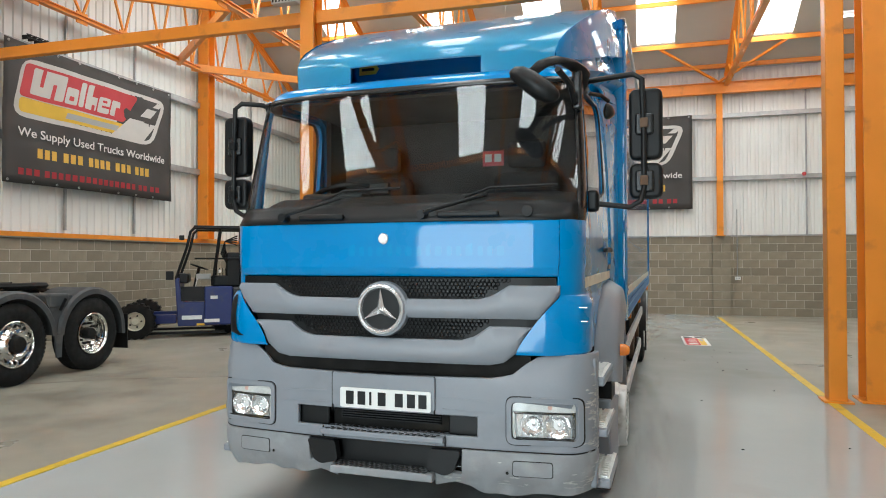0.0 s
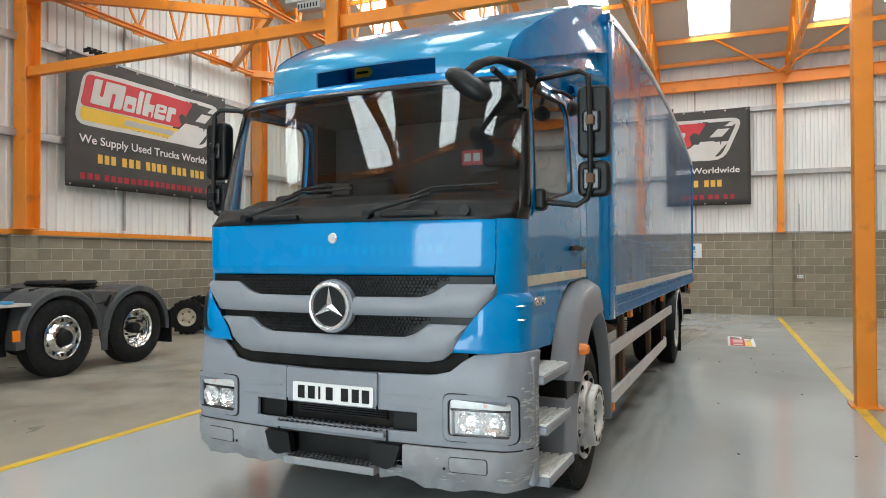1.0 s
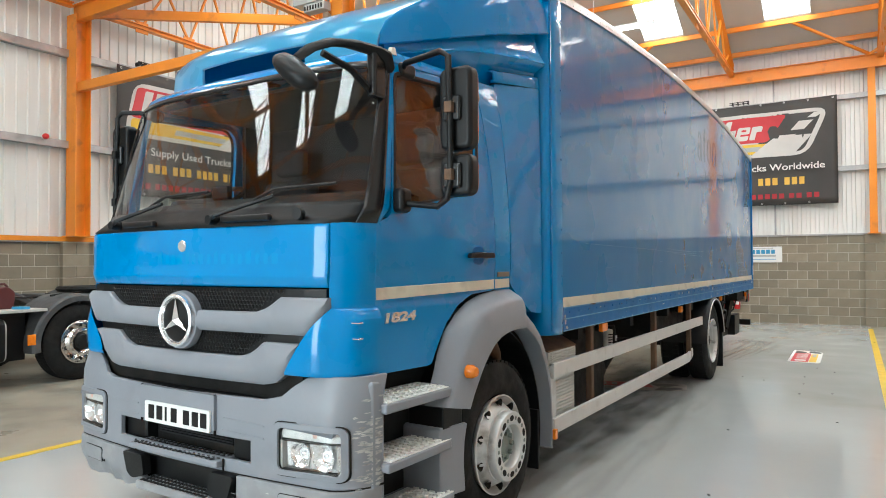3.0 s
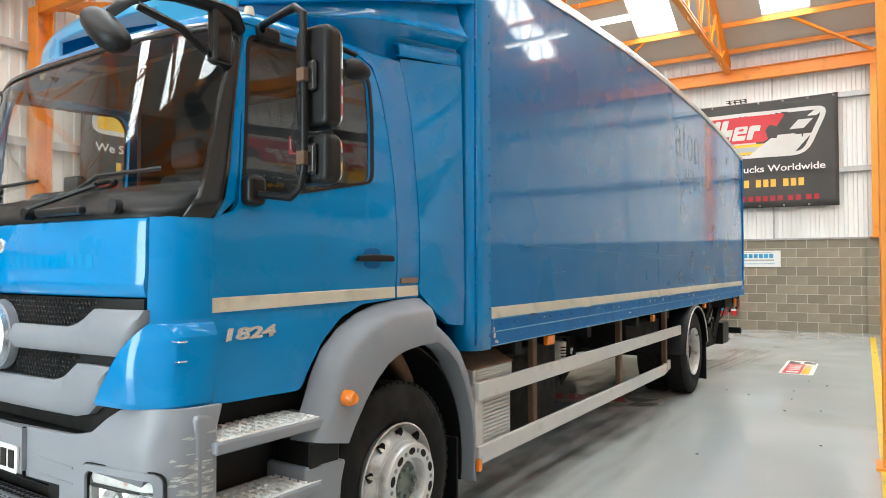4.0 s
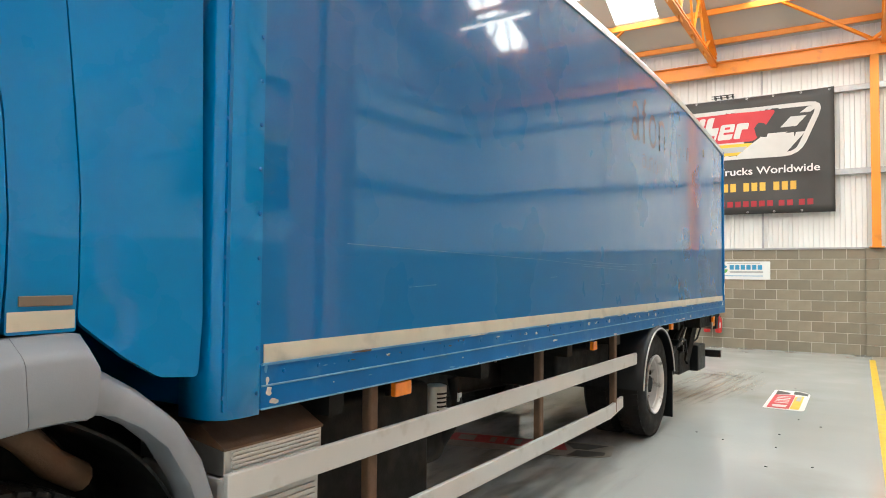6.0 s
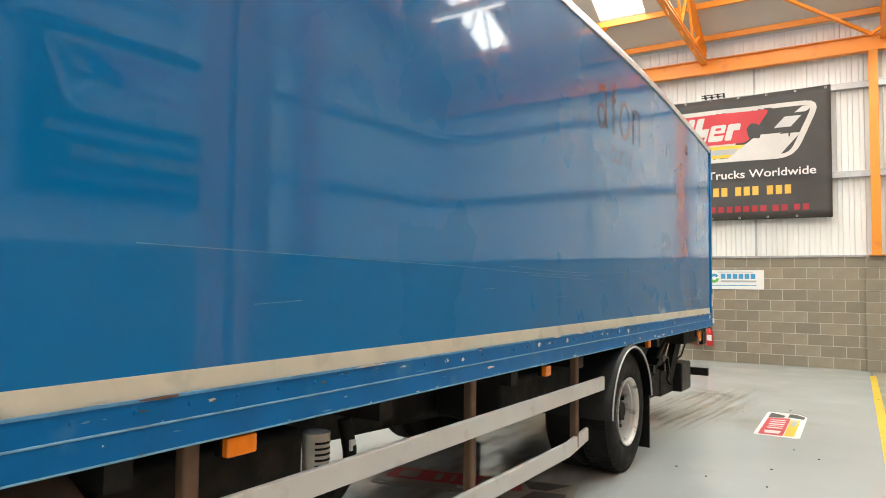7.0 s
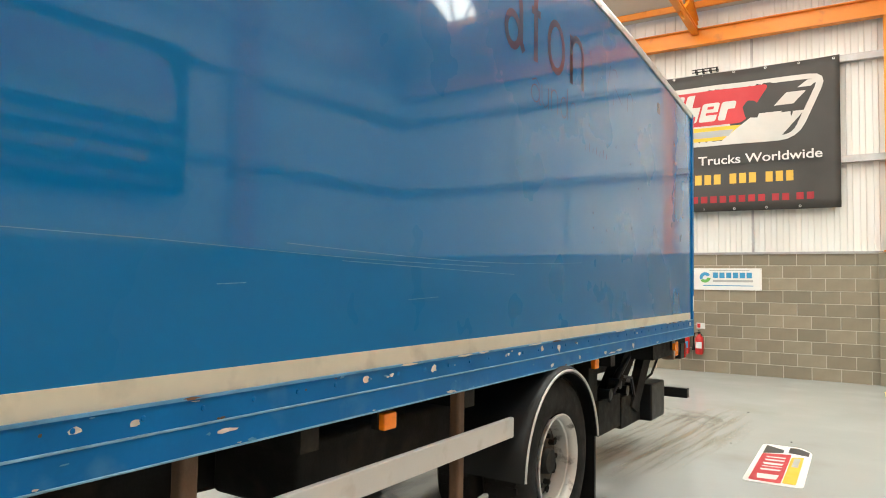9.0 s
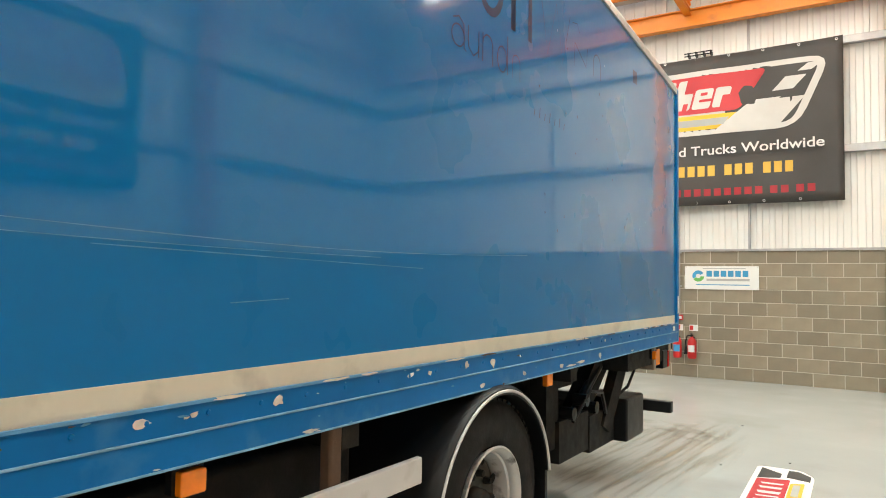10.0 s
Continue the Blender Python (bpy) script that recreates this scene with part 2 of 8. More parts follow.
M["glass"] = clear("windscreen_glass", (0.94, 0.96, 0.95), 0.0, 0.03)
M["sideglass"] = clear("side_window_glass", (0.80, 0.83, 0.82), 0.0, 0.045)
M["lens"] = clear("clear_lamp_lens", (0.97, 0.97, 0.97), 0.02, 0.05)
M["mirror"] = mat("mirror_glass", (0.9, 0.9, 0.9), 0.01, 1.0, vary=0.0)
M["reflector"] = mat("lamp_reflector", (0.96, 0.96, 0.96), 0.3, 0.35, vary=0.03)

M["bulbpink"] = mat("pale_orange_bulb", (0.75, 0.48, 0.40), 0.3, vary=0.1)
# pale blue carries edge wear and the painted highlight along the rail groove
M["railedge"] = mat("highlit_worn_blue_edge", (0.16, 0.34, 0.50), 0.5, vary=0.35, scale=9, fine=40)
M["indicator"] = mat("clear_indicator_lens", (0.82, 0.82, 0.80), 0.25, vary=0.12, scale=30, bump=0.3, bump_scale=90, coat=0.5)
M["lamp"] = glow("lit_fluorescent_tube", (1.0, 0.97, 0.9), 6.0)
M["rooflight"] = glow("daylit_rooflight_sheet", (1.0, 0.99, 0.96), 3.2)

# ---- mesh helpers ----


def part(name, bm, material, parent=None, label="", smooth=False, bevel=0.0, solid=0.0):
    me = bpy.data.meshes.new(name)
    bmesh.ops.recalc_face_normals(bm, faces=bm.faces)
    bm.to_mesh(me)
    bm.free()
    me.materials.append(M[material])
    if smooth:
        me.shade_smooth()
        me.set_sharp_from_angle(angle=radians(38))
    ob = new(name, me)
    ob.parent = parent
    if label:
        ob["label"] = label
    if solid:
        s = ob.modifiers.new("thickness", "SOLIDIFY")
        s.thickness, s.offset = abs(solid), (-1 if solid > 0 else 1)
    if bevel:
        v = ob.modifiers.new("edges", "BEVEL")
        v.width, v.segments, v.limit_method, v.angle_limit = bevel, 2, "ANGLE", radians(40)
        v.harden_normals = True
        if not smooth:
            me.shade_smooth()
            me.set_sharp_from_angle(angle=radians(30))
    return ob


def thing(name, m, label, category, group="", kind=""):
    ob = new(name)
    ob.matrix_world = m
    return tagged(ob, label, category, group, kind)


def BM():
    return bmesh.new()


def box(bm, x0, x1, y0, y1, z0, z1):
    v = [bm.verts.new((x, y, z)) for z in (z0, z1) for y in (y0, y1) for x in (x0, x1)]
    for f in ((0, 2, 3, 1), (4, 5, 7, 6), (0, 1, 5, 4), (2, 6, 7, 3), (0, 4, 6, 2), (1, 3, 7, 5)):
        bm.faces.new([v[i] for i in f])
    return bm


def beam(bm, p, q, w, h, up=(0, 0, 1)):
    """A bar of section w x h from p to q."""
    p, q = Vector(p), Vector(q)
    d = (q - p).normalized()
    s = d.cross(Vector(up))
    s = s.normalized() if s.length > 1e-5 else Vector((1, 0, 0))
    u = s.cross(d).normalized()
    v = [bm.verts.new(e + s * (a * w / 2) + u * (c * h / 2)) for e in (p, q) for a, c in ((-1, -1), (1, -1), (1, 1), (-1, 1))]
    for f in ((3, 2, 1, 0), (4, 5, 6, 7), (0, 1, 5, 4), (1, 2, 6, 5), (2, 3, 7, 6), (3, 0, 4, 7)):
        bm.faces.new([v[i] for i in f])
    return bm


def ibeam(bm, p, q, w, h, up=(0, 0, 1), t=0.016):
    """A rolled steel section: two flanges and a web."""
    p, q = Vector(p), Vector(q)
    d = (q - p).normalized()
    s = d.cross(Vector(up)).normalized()
    u = s.cross(d).normalized()
    for off, ww, hh in ((u * (h / 2 - t / 2), w, t), (u * (-h / 2 + t / 2), w, t), (u * 0, t * 0.8, h - 2 * t)):
        beam(bm, p + off, q + off, ww, hh, up)
    return bm


def tube(bm, pts, r, seg=10, caps=True):
    """A round bar along a line of points."""
    pts = [Vector(p) for p in pts]
    rings, ref = [], Vector((0, 0, 1))
    for i, p in enumerate(pts):
        d = (pts[min(i + 1, len(pts) - 1)] - pts[max(i - 1, 0)]).normalized()
        if abs(d.dot(ref)) > 0.95:
            ref = Vector((1, 0, 0)) if abs(d.x) < 0.9 else Vector((0, 1, 0))
        s = d.cross(ref).normalized()
        u = s.cross(d).normalized()
        ref = u
        rings.append([bm.verts.new(p + s * (r * math.cos(k * math.tau / seg)) + u * (r * math.sin(k * math.tau / seg))) for k in range(seg)])
    loft(bm, rings, True)
    if caps:
        bm.faces.new(rings[0])
        bm.faces.new(rings[-1])
    return bm


def loft(bm, rings, closed=False):
    for a, b in zip(rings, rings[1:]):
        n = len(a)
        for i in range(n if closed else n - 1):
            j = (i + 1) % n
            bm.faces.new((a[i], a[j], b[j], b[i]))
    return bm


def rounded(pts, r, n=4):
    """A polygon with its corners rounded."""
    out = []
    for i, p in enumerate(pts):
        p, a, b = Vector(p), Vector(pts[i - 1]), Vector(pts[(i + 1) % len(pts)])
        da, db = (a - p), (b - p)
        k = min(r, da.length * 0.45, db.length * 0.45)
        s, e = p + da.normalized() * k, p + db.normalized() * k
        for j in range(n + 1):
            t = j / n
            out.append(s * (1 - t) ** 2 + p * (2 * t * (1 - t)) + e * t * t)
    return out


def slab(bm, pts, place, depth):
    """A flat polygon pts (2D) with thickness; place(a, b, d) gives the point at depth d."""
    f = [bm.verts.new(place(p[0], p[1], 0)) for p in pts]
    g = [bm.verts.new(place(p[0], p[1], depth)) for p in pts]
    bm.faces.new(f)
    bm.faces.new(g[::-1])
    n = len(f)
    for i in range(n):
        bm.faces.new((f[i], f[(i + 1) % n], g[(i + 1) % n], g[i]))
    return bm


def lathe(bm, prof, c, axis="x", seg=40, a0=0.0, a1=math.tau):
    """A profile of (along, radius) turned about an axis through c."""
    full = abs(a1 - a0 - math.tau) < 1e-6
    n = seg if full else seg + 1
    rings = []
    for k in range(n):
        a = a0 + (a1 - a0) * k / seg
        ring = []
        for s, r in prof:
            p = {"x": (s, r * math.cos(a), r * math.sin(a)), "y": (r * math.cos(a), s, r * math.sin(a)), "z": (r * math.cos(a), r * math.sin(a), s)}[axis]
            ring.append(bm.verts.new(Vector(c) + Vector(p)))
        rings.append(ring)
    if full:
        rings.append(rings[0])
    return loft(bm, rings)


def text_mesh(name, words, size, m, material, parent, align="CENTER", depth=0.0, width=None, bold=0.0, shear=0.0):
    """Lettering with the built-in font, turned into a mesh; m places it (x along the words, y up)."""
    cu = bpy.data.curves.new(name, "FONT")
    cu.body, cu.size, cu.align_x, cu.extrude, cu.offset, cu.shear = words, size, align, depth, bold, shear
    tmp = new(name, cu)
    me = bpy.data.meshes.new_from_object(tmp.evaluated_get(bpy.context.evaluated_depsgraph_get()))
    bpy.data.objects.remove(tmp)
    if width:
        xs = [v.co.x for v in me.vertices]
        k = width / (max(xs) - min(xs))
        for v in me.vertices:
            v.co.x *= k
    me.transform(m)
    me.materials.clear()
    me.materials.append(M[material])
    ob = new(name, me)
    ob.parent = parent
    return ob

# ---- the hall ----


def corrugated(bm, place, a0, a1, h0, h1, pitch=0.20, depth=0.03):
    """A ribbed sheet; place(a, d, h): along, out of the wall, up."""
    prof, a = [], a0
    while a < a1:
        for da, d in ((0, 0), (0.11, 0), (0.125, depth), (0.185, depth)):
            if a + da <= a1:
                prof.append((a + da, d))
        a += pitch
    prof.append((a1, 0))
    h = h0 if callable(h0) else (lambda _: h0)
    g = h1 if callable(h1) else (lambda _: h1)
    lo = [bm.verts.new(place(p, d, h(p))) for p, d in prof]
    hi = [bm.verts.new(place(p, d, g(p))) for p, d in prof]
    return loft(bm, [lo, hi])


# floor: painted lane between two strips of bare concrete
LX, RX = -4.54, 1.79
def structure(name, bm, material, label, category, **kw):
    ob = part(name, bm, material, None, **kw)
    return tagged(ob, label, category, kind="structure")


structure("floor", box(BM(), LX, RX, YN, YB, -0.2, 0), "epoxy", "glossy grey painted workshop floor lane", "floor")
structure("floor_concrete_west", box(BM(), XL, LX, YN, YB, -0.2, -0.001), "concrete", "worn bare concrete floor with stains", "floor")
structure("floor_concrete_east", box(BM(), RX, XR, YN, YB, -0.2, -0.001), "concrete", "worn bare concrete floor with stains", "floor")
for nm, x in (("floor_line_west", LX), ("floor_line_east", RX)):
    structure(nm, box(BM(), x - 0.05, x + 0.05, YN, YB - 0.85, -0.01, 0.004), "yellow", "yellow painted floor marking line", "floor line")

# block walls below, ribbed white cladding above
BLOCK_H = 2.25
structure("wall_north", box(BM(), XL - 0.3, XR + 0.3, YB + 0.004, YB + 0.22, 0, BLOCK_H - 0.02), "mortar", "low wall of grey concrete blocks", "wall")
wall_west = structure("wall_west", box(BM(), XL - 0.22, XL - 0.004, YN, YB + 0.004, 0, 2.03), "mortar", "low wall of grey concrete blocks", "wall")
structure("wall_east", box(BM(), XR + 0.004, XR + 0.22, YN, YB + 0.004, 0, BLOCK_H - 0.02), "mortar", "low wall of grey concrete blocks", "wall")
gable = lambda y: roof_z(y) + 0.05
for nm, a0, a1, pl, top, z0 in (
        ("wall_cladding_north", XL, XR, lambda a, d, h: (a, YB + 0.10 - d, h), EAVE + 0.1, BLOCK_H - 0.02),
        ("wall_cladding_east", YN, YB, lambda a, d, h: (XR + 0.10 - d, a, h), gable, BLOCK_H - 0.02),
        ("wall_cladding_west", YN, YB, lambda a, d, h: (XL - 0.10 + d, a, h), gable, 2.03)):
    structure(nm, corrugated(BM(), pl, a0, a1, z0, top), "clad", "white ribbed steel wall cladding", "wall cladding", solid=0.01)
# near wall with the assumed doorway, out of view
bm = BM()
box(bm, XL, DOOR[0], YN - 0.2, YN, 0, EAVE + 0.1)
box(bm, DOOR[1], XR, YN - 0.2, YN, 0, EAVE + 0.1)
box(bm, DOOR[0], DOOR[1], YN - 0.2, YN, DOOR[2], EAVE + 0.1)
structure("wall_south", bm, "clad", "white clad wall with an assumed doorway behind the camera", "wall")

# sheeting rails and seams
def rail(nm, bm):
    return structure(nm, bm, "girt", "galvanised steel sheeting rail on the cladding", "sheeting rail")


bm = BM()
for z in (3.885, 5.67):
    box(bm, XL + 0.0, XR, YB - 0.06, YB + 0.06, z - 0.06, z + 0.06)
rail("trim_rail_north", bm)
bm = BM()
for z in (3.90, 5.66):
    box(bm, XL - 0.06, XL + 0.08, YN, YB, z - 0.07, z + 0.07)
rail("trim_rail_west", bm)
bm = BM()
for z in (3.90, 5.67):
    box(bm, XR - 0.08, XR + 0.06, YN, YB, z - 0.07, z + 0.07)
rail("trim_rail_east", bm)
bm = BM()
for x in (-8.3, -6.2, -0.25, 4.15, 6.5):
    box(bm, x - 0.02, x + 0.02, YB + 0.02, YB + 0.07, BLOCK_H, 6.3)
for y in (11.2, 13.15, 6.0, 3.0, 18.0):
    box(bm, XL - 0.07, XL - 0.02, y - 0.02, y + 0.02, 2.2, 6.6)
rail("trim_seam", bm)
structure("trim_capping_north", box(BM(), XL, XR, YB - 0.02, YB + 0.08, BLOCK_H - 0.02, BLOCK_H + 0.02), "girt", "dark metal flashing on top of the block wall", "flashing")
structure("trim_capping_west", box(BM(), XL - 0.02, XL + 0.06, YN, YB, 2.02, 2.04), "girt", "grey metal flashing above the block wall", "flashing")
structure("trim_bar_west", box(BM(), XL - 0.02, XL + 0.07, YN, YB - 0.1, 2.04, 2.13), "orange", "orange steel angle along the block wall", "trim")

# roof lining with openings for the rooflights
def roof_sheet(name, a, b, far):
    """One slope: strips between rooflight openings."""
    bm = BM()
    e = b if far else a
    s = -1 if far else 1

    def q(x0, x1, d0, d1):
        y0, y1 = e + s * d0, e + s * d1
        v = [bm.verts.new(p) for p in ((x0, y0, roof_z2(d0)), (x1, y0, roof_z2(d0)), (x1, y1, roof_z2(d1)), (x0, y1, roof_z2(d1)))]
        w = [bm.verts.new(p.co + Vector((0, 0, 0.08))) for p in v]
        bm.faces.new(v)
        bm.faces.new(w[::-1])
        for i in range(4):
            bm.faces.new((v[i], v[(i + 1) % 4], w[(i + 1) % 4], w[i]))
    half = (b - a) / 2
    q(XL, XR, 0, 1.15)
    q(XL, XR, 4.7, half)
    edges = [XL] + [c for x in SKY_X for c in (x - 0.5, x + 0.5)] + [XR]
    for i in range(0, len(edges), 2):
        q(edges[i], edges[i + 1], 1.15, 4.7)
    return tagged(part(name, bm, "lining"), "pale grey insulated roof lining between orange purlins", "ceiling", kind="structure")


def roof_z2(d):
    return EAVE + PITCH * d


for i, (a, b) in enumerate(BAYS):
    roof_sheet(f"ceiling_{2 * i + 1}", a, b, False)
    roof_sheet(f"ceiling_{2 * i + 2}", a, b, True)

# rooflight panes, whose sheets emit in place of the overcast sky behind them
k = 0
for a, b in BAYS:
    for far in (False, True):
        for x in SKY_X:
            k += 1
            bm = BM()
            e, s = (b, -1) if far else (a, 1)
            v = [bm.verts.new((x + dx, e + s * d, roof_z2(d) + 0.04)) for dx, d in ((-0.5, 1.15), (0.5, 1.15), (0.5, 4.7), (-0.5, 4.7))]
            bm.faces.new(v)
            structure(f"window_{k}", bm, "rooflight", "white translucent rooflight glowing with daylight", "rooflight", solid=0.01)

# purlins, eaves beams, columns, trusses
def steel(name, bm, label, category, group=""):
    return tagged(part(name, bm, "orange"), label, category, group)


for a, b in BAYS:
    for far in (False, True):
        for d in (0.25, 1.12, 2.58, 4.0, 5.4):
            y = (b - d) if far else (a + d)
            z = roof_z2(d) - 0.07
            bm = BM()
            box(bm, XL + 0.05, XR - 0.05, y - 0.03, y + 0.03, z - 0.06, z + 0.06)
            steel("purlin", bm, "orange painted steel roof purlin", "purlin", "roof purlins")
for y, nm in ((YB - 0.14, "eaves_beam"), (YV, "valley_beam"), (YN + 0.15, "eaves_beam")):
    bm = BM()
    ibeam(bm, (XL + 0.05, y, 6.44), (XR - 0.05, y, 6.44), 0.16, 0.32)
    steel(nm, bm, "deep orange steel beam under the roof edge", "beam")

TRUSS_X = [GRID[0] + 0.1 + k * 3.325 for k in range(7)]
TRUSS_X[-1] = GRID[-1] - 0.1
BOT = 6.55


def truss(x, a, b):
    t = thing("roof_truss", pose(x, (a + b) / 2, BOT), "orange steel lattice roof truss with angle webs", "roof truss", "roof trusses")
    h = (b - a) / 2 - 0.15
    top = lambda y: 0.18 + PITCH * (h - abs(y))
    part("bottom_chord", ibeam(BM(), (0, -h, 0), (0, h, 0), 0.13, 0.10, t=0.02), "orange", t)
    for s in (-1, 1):
        part("top_chord", ibeam(BM(), (0, s * h, top(h)), (0, 0, top(0)), 0.12, 0.13), "orange", t)
    n = 5
    for s in (-1, 1):
        ys = [s * h * (1 - (k / n)) for k in range(n + 1)]
        for k in range(n):
            m = (ys[k] + ys[k + 1]) / 2
            if k > 0:
                part("web", beam(BM(), (0, ys[k], 0.03), (0, m, top(m) - 0.05), 0.042, 0.042), "orange", t)
            part("web", beam(BM(), (0, m, top(m) - 0.05), (0, ys[k + 1], 0.03), 0.042, 0.042), "orange", t)
            if k > 0:
                part("gusset", box(BM(), -0.012, 0.012, ys[k] - 0.14, ys[k] + 0.14, -0.12, 0.12), "orange", t)
    return t


for a, b in BAYS:
    for x in TRUSS_X:
        truss(x, a, b)


def column(name, x, y, z0, z1, w, d, label):
    bm = BM()
    ibeam(bm, (x, y, z0), (x, y, z1), w, d, up=(0, 1, 0), t=0.018)
    c = thing(name, pose(0, 0, 0), label, "column")
    part("shaft", bm, "orange", c)
    part("base_plate", box(BM(), x - w / 2 - 0.05, x + w / 2 + 0.05, y - d / 2 - 0.05, y + d / 2 + 0.05, z0, z0 + 0.02), "orange", c)
    return c


COL = "orange painted steel column standing on the concrete floor"
for x in (GRID[1], GRID[3] - 0.1):
    column("steel_column", x, YV, 0, 6.3, 0.2, 0.28, COL)
# the pair of columns beside the yellow line
bm = BM()
slab(bm, rounded([(1.76, 8.57), (1.95, 8.57), (1.95, 8.77), (1.76, 8.77)], 0.02), lambda a, b, d: (a, b, d), 6.3)
c = thing("steel_column", pose(0, 0, 0), "orange boxed steel column beside the yellow floor line", "column")
part("shaft", bm, "orange", c)
part("base_plate", box(BM(), 1.71, 2.00, 8.52, 8.82, 0, 0.02), "orange", c)
column("steel_column", 2.32, YV + 0.0, 0, 6.3, 0.34, 0.30, "wide orange steel column standing on the concrete floor")
# far wall and gable columns stand on the block wall piers
for x in GRID[1:3]:
    column("wall_column", x + 0.02, YB - 0.1, BLOCK_H, 6.3, 0.16, 0.2, "slim orange column on the block pier of the far wall")
for y in (YV + 0.04, 15.55, 3.0):
    bm = BM()
    column("wall_column", XL + 0.16, y, 2.13, 6.4 if y < 12 else 9.2, 0.32 if y < 12 else 0.3, 0.3, "orange column against the white clad wall")
for y in (15.7, YV, 4.0):
    column("wall_column", XR - 0.16, y, 2.25, 9.2, 0.3, 0.3, "orange column against the white clad wall")
# tie beam along the valley columns
for x0, x1 in ((XL + 0.05, GRID[1] - 0.1), (GRID[1] + 0.1, 1.76), (2.49, XR - 0.1)):
    steel("tie_beam", beam(BM(), (x0, YV, 5.0), (x1, YV, 5.0), 0.12, 0.17), "orange steel tie beam between columns", "beam", "tie beams")
# horizontal wind bracing at the truss feet
for p, q in (((XL + 0.1, 9.15), (-8.03, 11.7)), ((-8.03, 11.7), (XL + 0.1, 14.5)), ((XL + 0.1, 15.0), (-8.03, 18.1)), ((-8.03, 18.1), (XL + 0.1, 20.6))):
    steel("wind_brace", beam(BM(), (*p, BOT + 0.02), (*q, BOT + 0.02), 0.10, 0.18), "orange steel diagonal brace under the roof", "brace", "roof braces")
for x0 in (GRID[2], GRID[1]):
    for s in (-1, 1):
        steel("roof_strut", beam(BM(), (x0, YB - 0.2, BOT + 0.05), (x0 + s * 1.6, YB - 1.12, roof_z2(1.12) - 0.12), 0.06, 0.06), "thin orange angle strut to the purlin", "brace", "roof struts")
structure("corner_flashing_1", box(BM(), XL - 0.22, XL + 0.03, YB - 0.03, YB + 0.22, 0.0, EAVE), "clad", "white corner flashing", "wall")
structure("corner_flashing_2", box(BM(), XR - 0.03, XR + 0.22, YB - 0.03, YB + 0.22, 0.0, EAVE), "clad", "white corner flashing", "wall")

# ---- the blue lorry: x across, y rearwards from the badge, z up ----
TRUCK = thing("box_truck", pose(-1.587, 3.748, 0, 0, 0, -1.57), "blue box-bodied lorry with a grey bumper and scuffed side rails", "lorry")


def holed(bm, outer, holes, place):
    """A flat sheet with holes; place(a, b) gives the point."""
    edges = []
    for loop in (outer, *holes):
        vs = [bm.verts.new(place(p[0], p[1])) for p in loop]
        edges += [bm.edges.new((vs[i], vs[(i + 1) % len(vs)])) for i in range(len(vs))]
    bmesh.ops.triangle_fill(bm, use_beauty=True, use_dissolve=False, edges=edges)
    return bm


def interp(z, table):
    for (z0, a), (z1, b) in zip(table, table[1:]):
        if z <= z1:
            t = max(0, (z - z0) / (z1 - z0))
            return a + (b - a) * t
    return table[-1][1]


def sheet(outer, holes, place, zs=(), ys=()):
    """A sheet over a plane outline with holes, cut along lines so that it can follow a curved side."""
    bm = bmesh.new()
    holed(bm, outer, holes, lambda a, b: (0, a, b))
    for z in zs:
        bmesh.ops.bisect_plane(bm, geom=bm.verts[:] + bm.edges[:] + bm.faces[:], plane_co=(0, 0, z), plane_no=(0, 0, 1))
    for y in ys:
        bmesh.ops.bisect_plane(bm, geom=bm.verts[:] + bm.edges[:] + bm.faces[:], plane_co=(0, y, 0), plane_no=(0, 1, 0))
    for v in bm.verts:
        v.co = Vector(place(v.co.y, v.co.z))
    return bm


def skin(name, outer, holes, place, material, parent, label="", zs=(), ys=(), depth=0.03, sd=1):
    """A body panel with even gloss: the sheet's normals follow the curved side, its rim is turned inwards."""
    bm = sheet(outer, holes, place, zs, ys)
    faces = bm.faces[:]
    for f in faces:
        f.normal_update()
        if f.normal.x * sd < 0:
            f.normal_flip()
    n_skin = len(faces)
    rim = []
    for e in [e for e in bm.edges if len(e.link_faces) == 1]:
        l = e.link_loops[0]
        rim.append((l.link_loop_next.vert.co.copy(), l.vert.co.copy()))
    for p, q in rim:
        d = Vector((sd * depth, 0, 0))
        bm.faces.new([bm.verts.new(x) for x in (p, q, q - d, p - d)])
    me = bpy.data.meshes.new(name)
    bm.to_mesh(me)
    bm.free()
    me.materials.append(M[material])
    me.shade_smooth()
    loops = [None] * len(me.loops)
    for i, f in enumerate(me.polygons):
        for k in f.loop_indices:
            if i < n_skin:
                c = me.vertices[me.loops[k].vertex_index].co
                e = 0.02
                a = Vector(place(c.y + e, c.z)) - Vector(place(c.y - e, c.z))
                b = Vector(place(c.y, c.z + e)) - Vector(place(c.y, c.z - e))
                n = a.cross(b).normalized()
                loops[k] = tuple(n if n.x * sd > 0 else -n)
            else:
                loops[k] = tuple(f.normal)
    me.normals_split_custom_set(loops)
    ob = new(name, me)
    ob.parent = parent
    if label:
        ob["label"] = label
    return ob


SIDE_Z = (1.06, 1.20, 1.36, 1.378, 1.386, 1.394, 1.41, 1.49, 1.505, 1.52, 1.54, 1.56, 1.58, 1.60, 1.80, 1.88, 1.95, 2.02, 2.10, 2.17, 2.25, 2.32, 2.40, 2.48, 2.55, 2.585, 2.62, 2.66, 2.70)


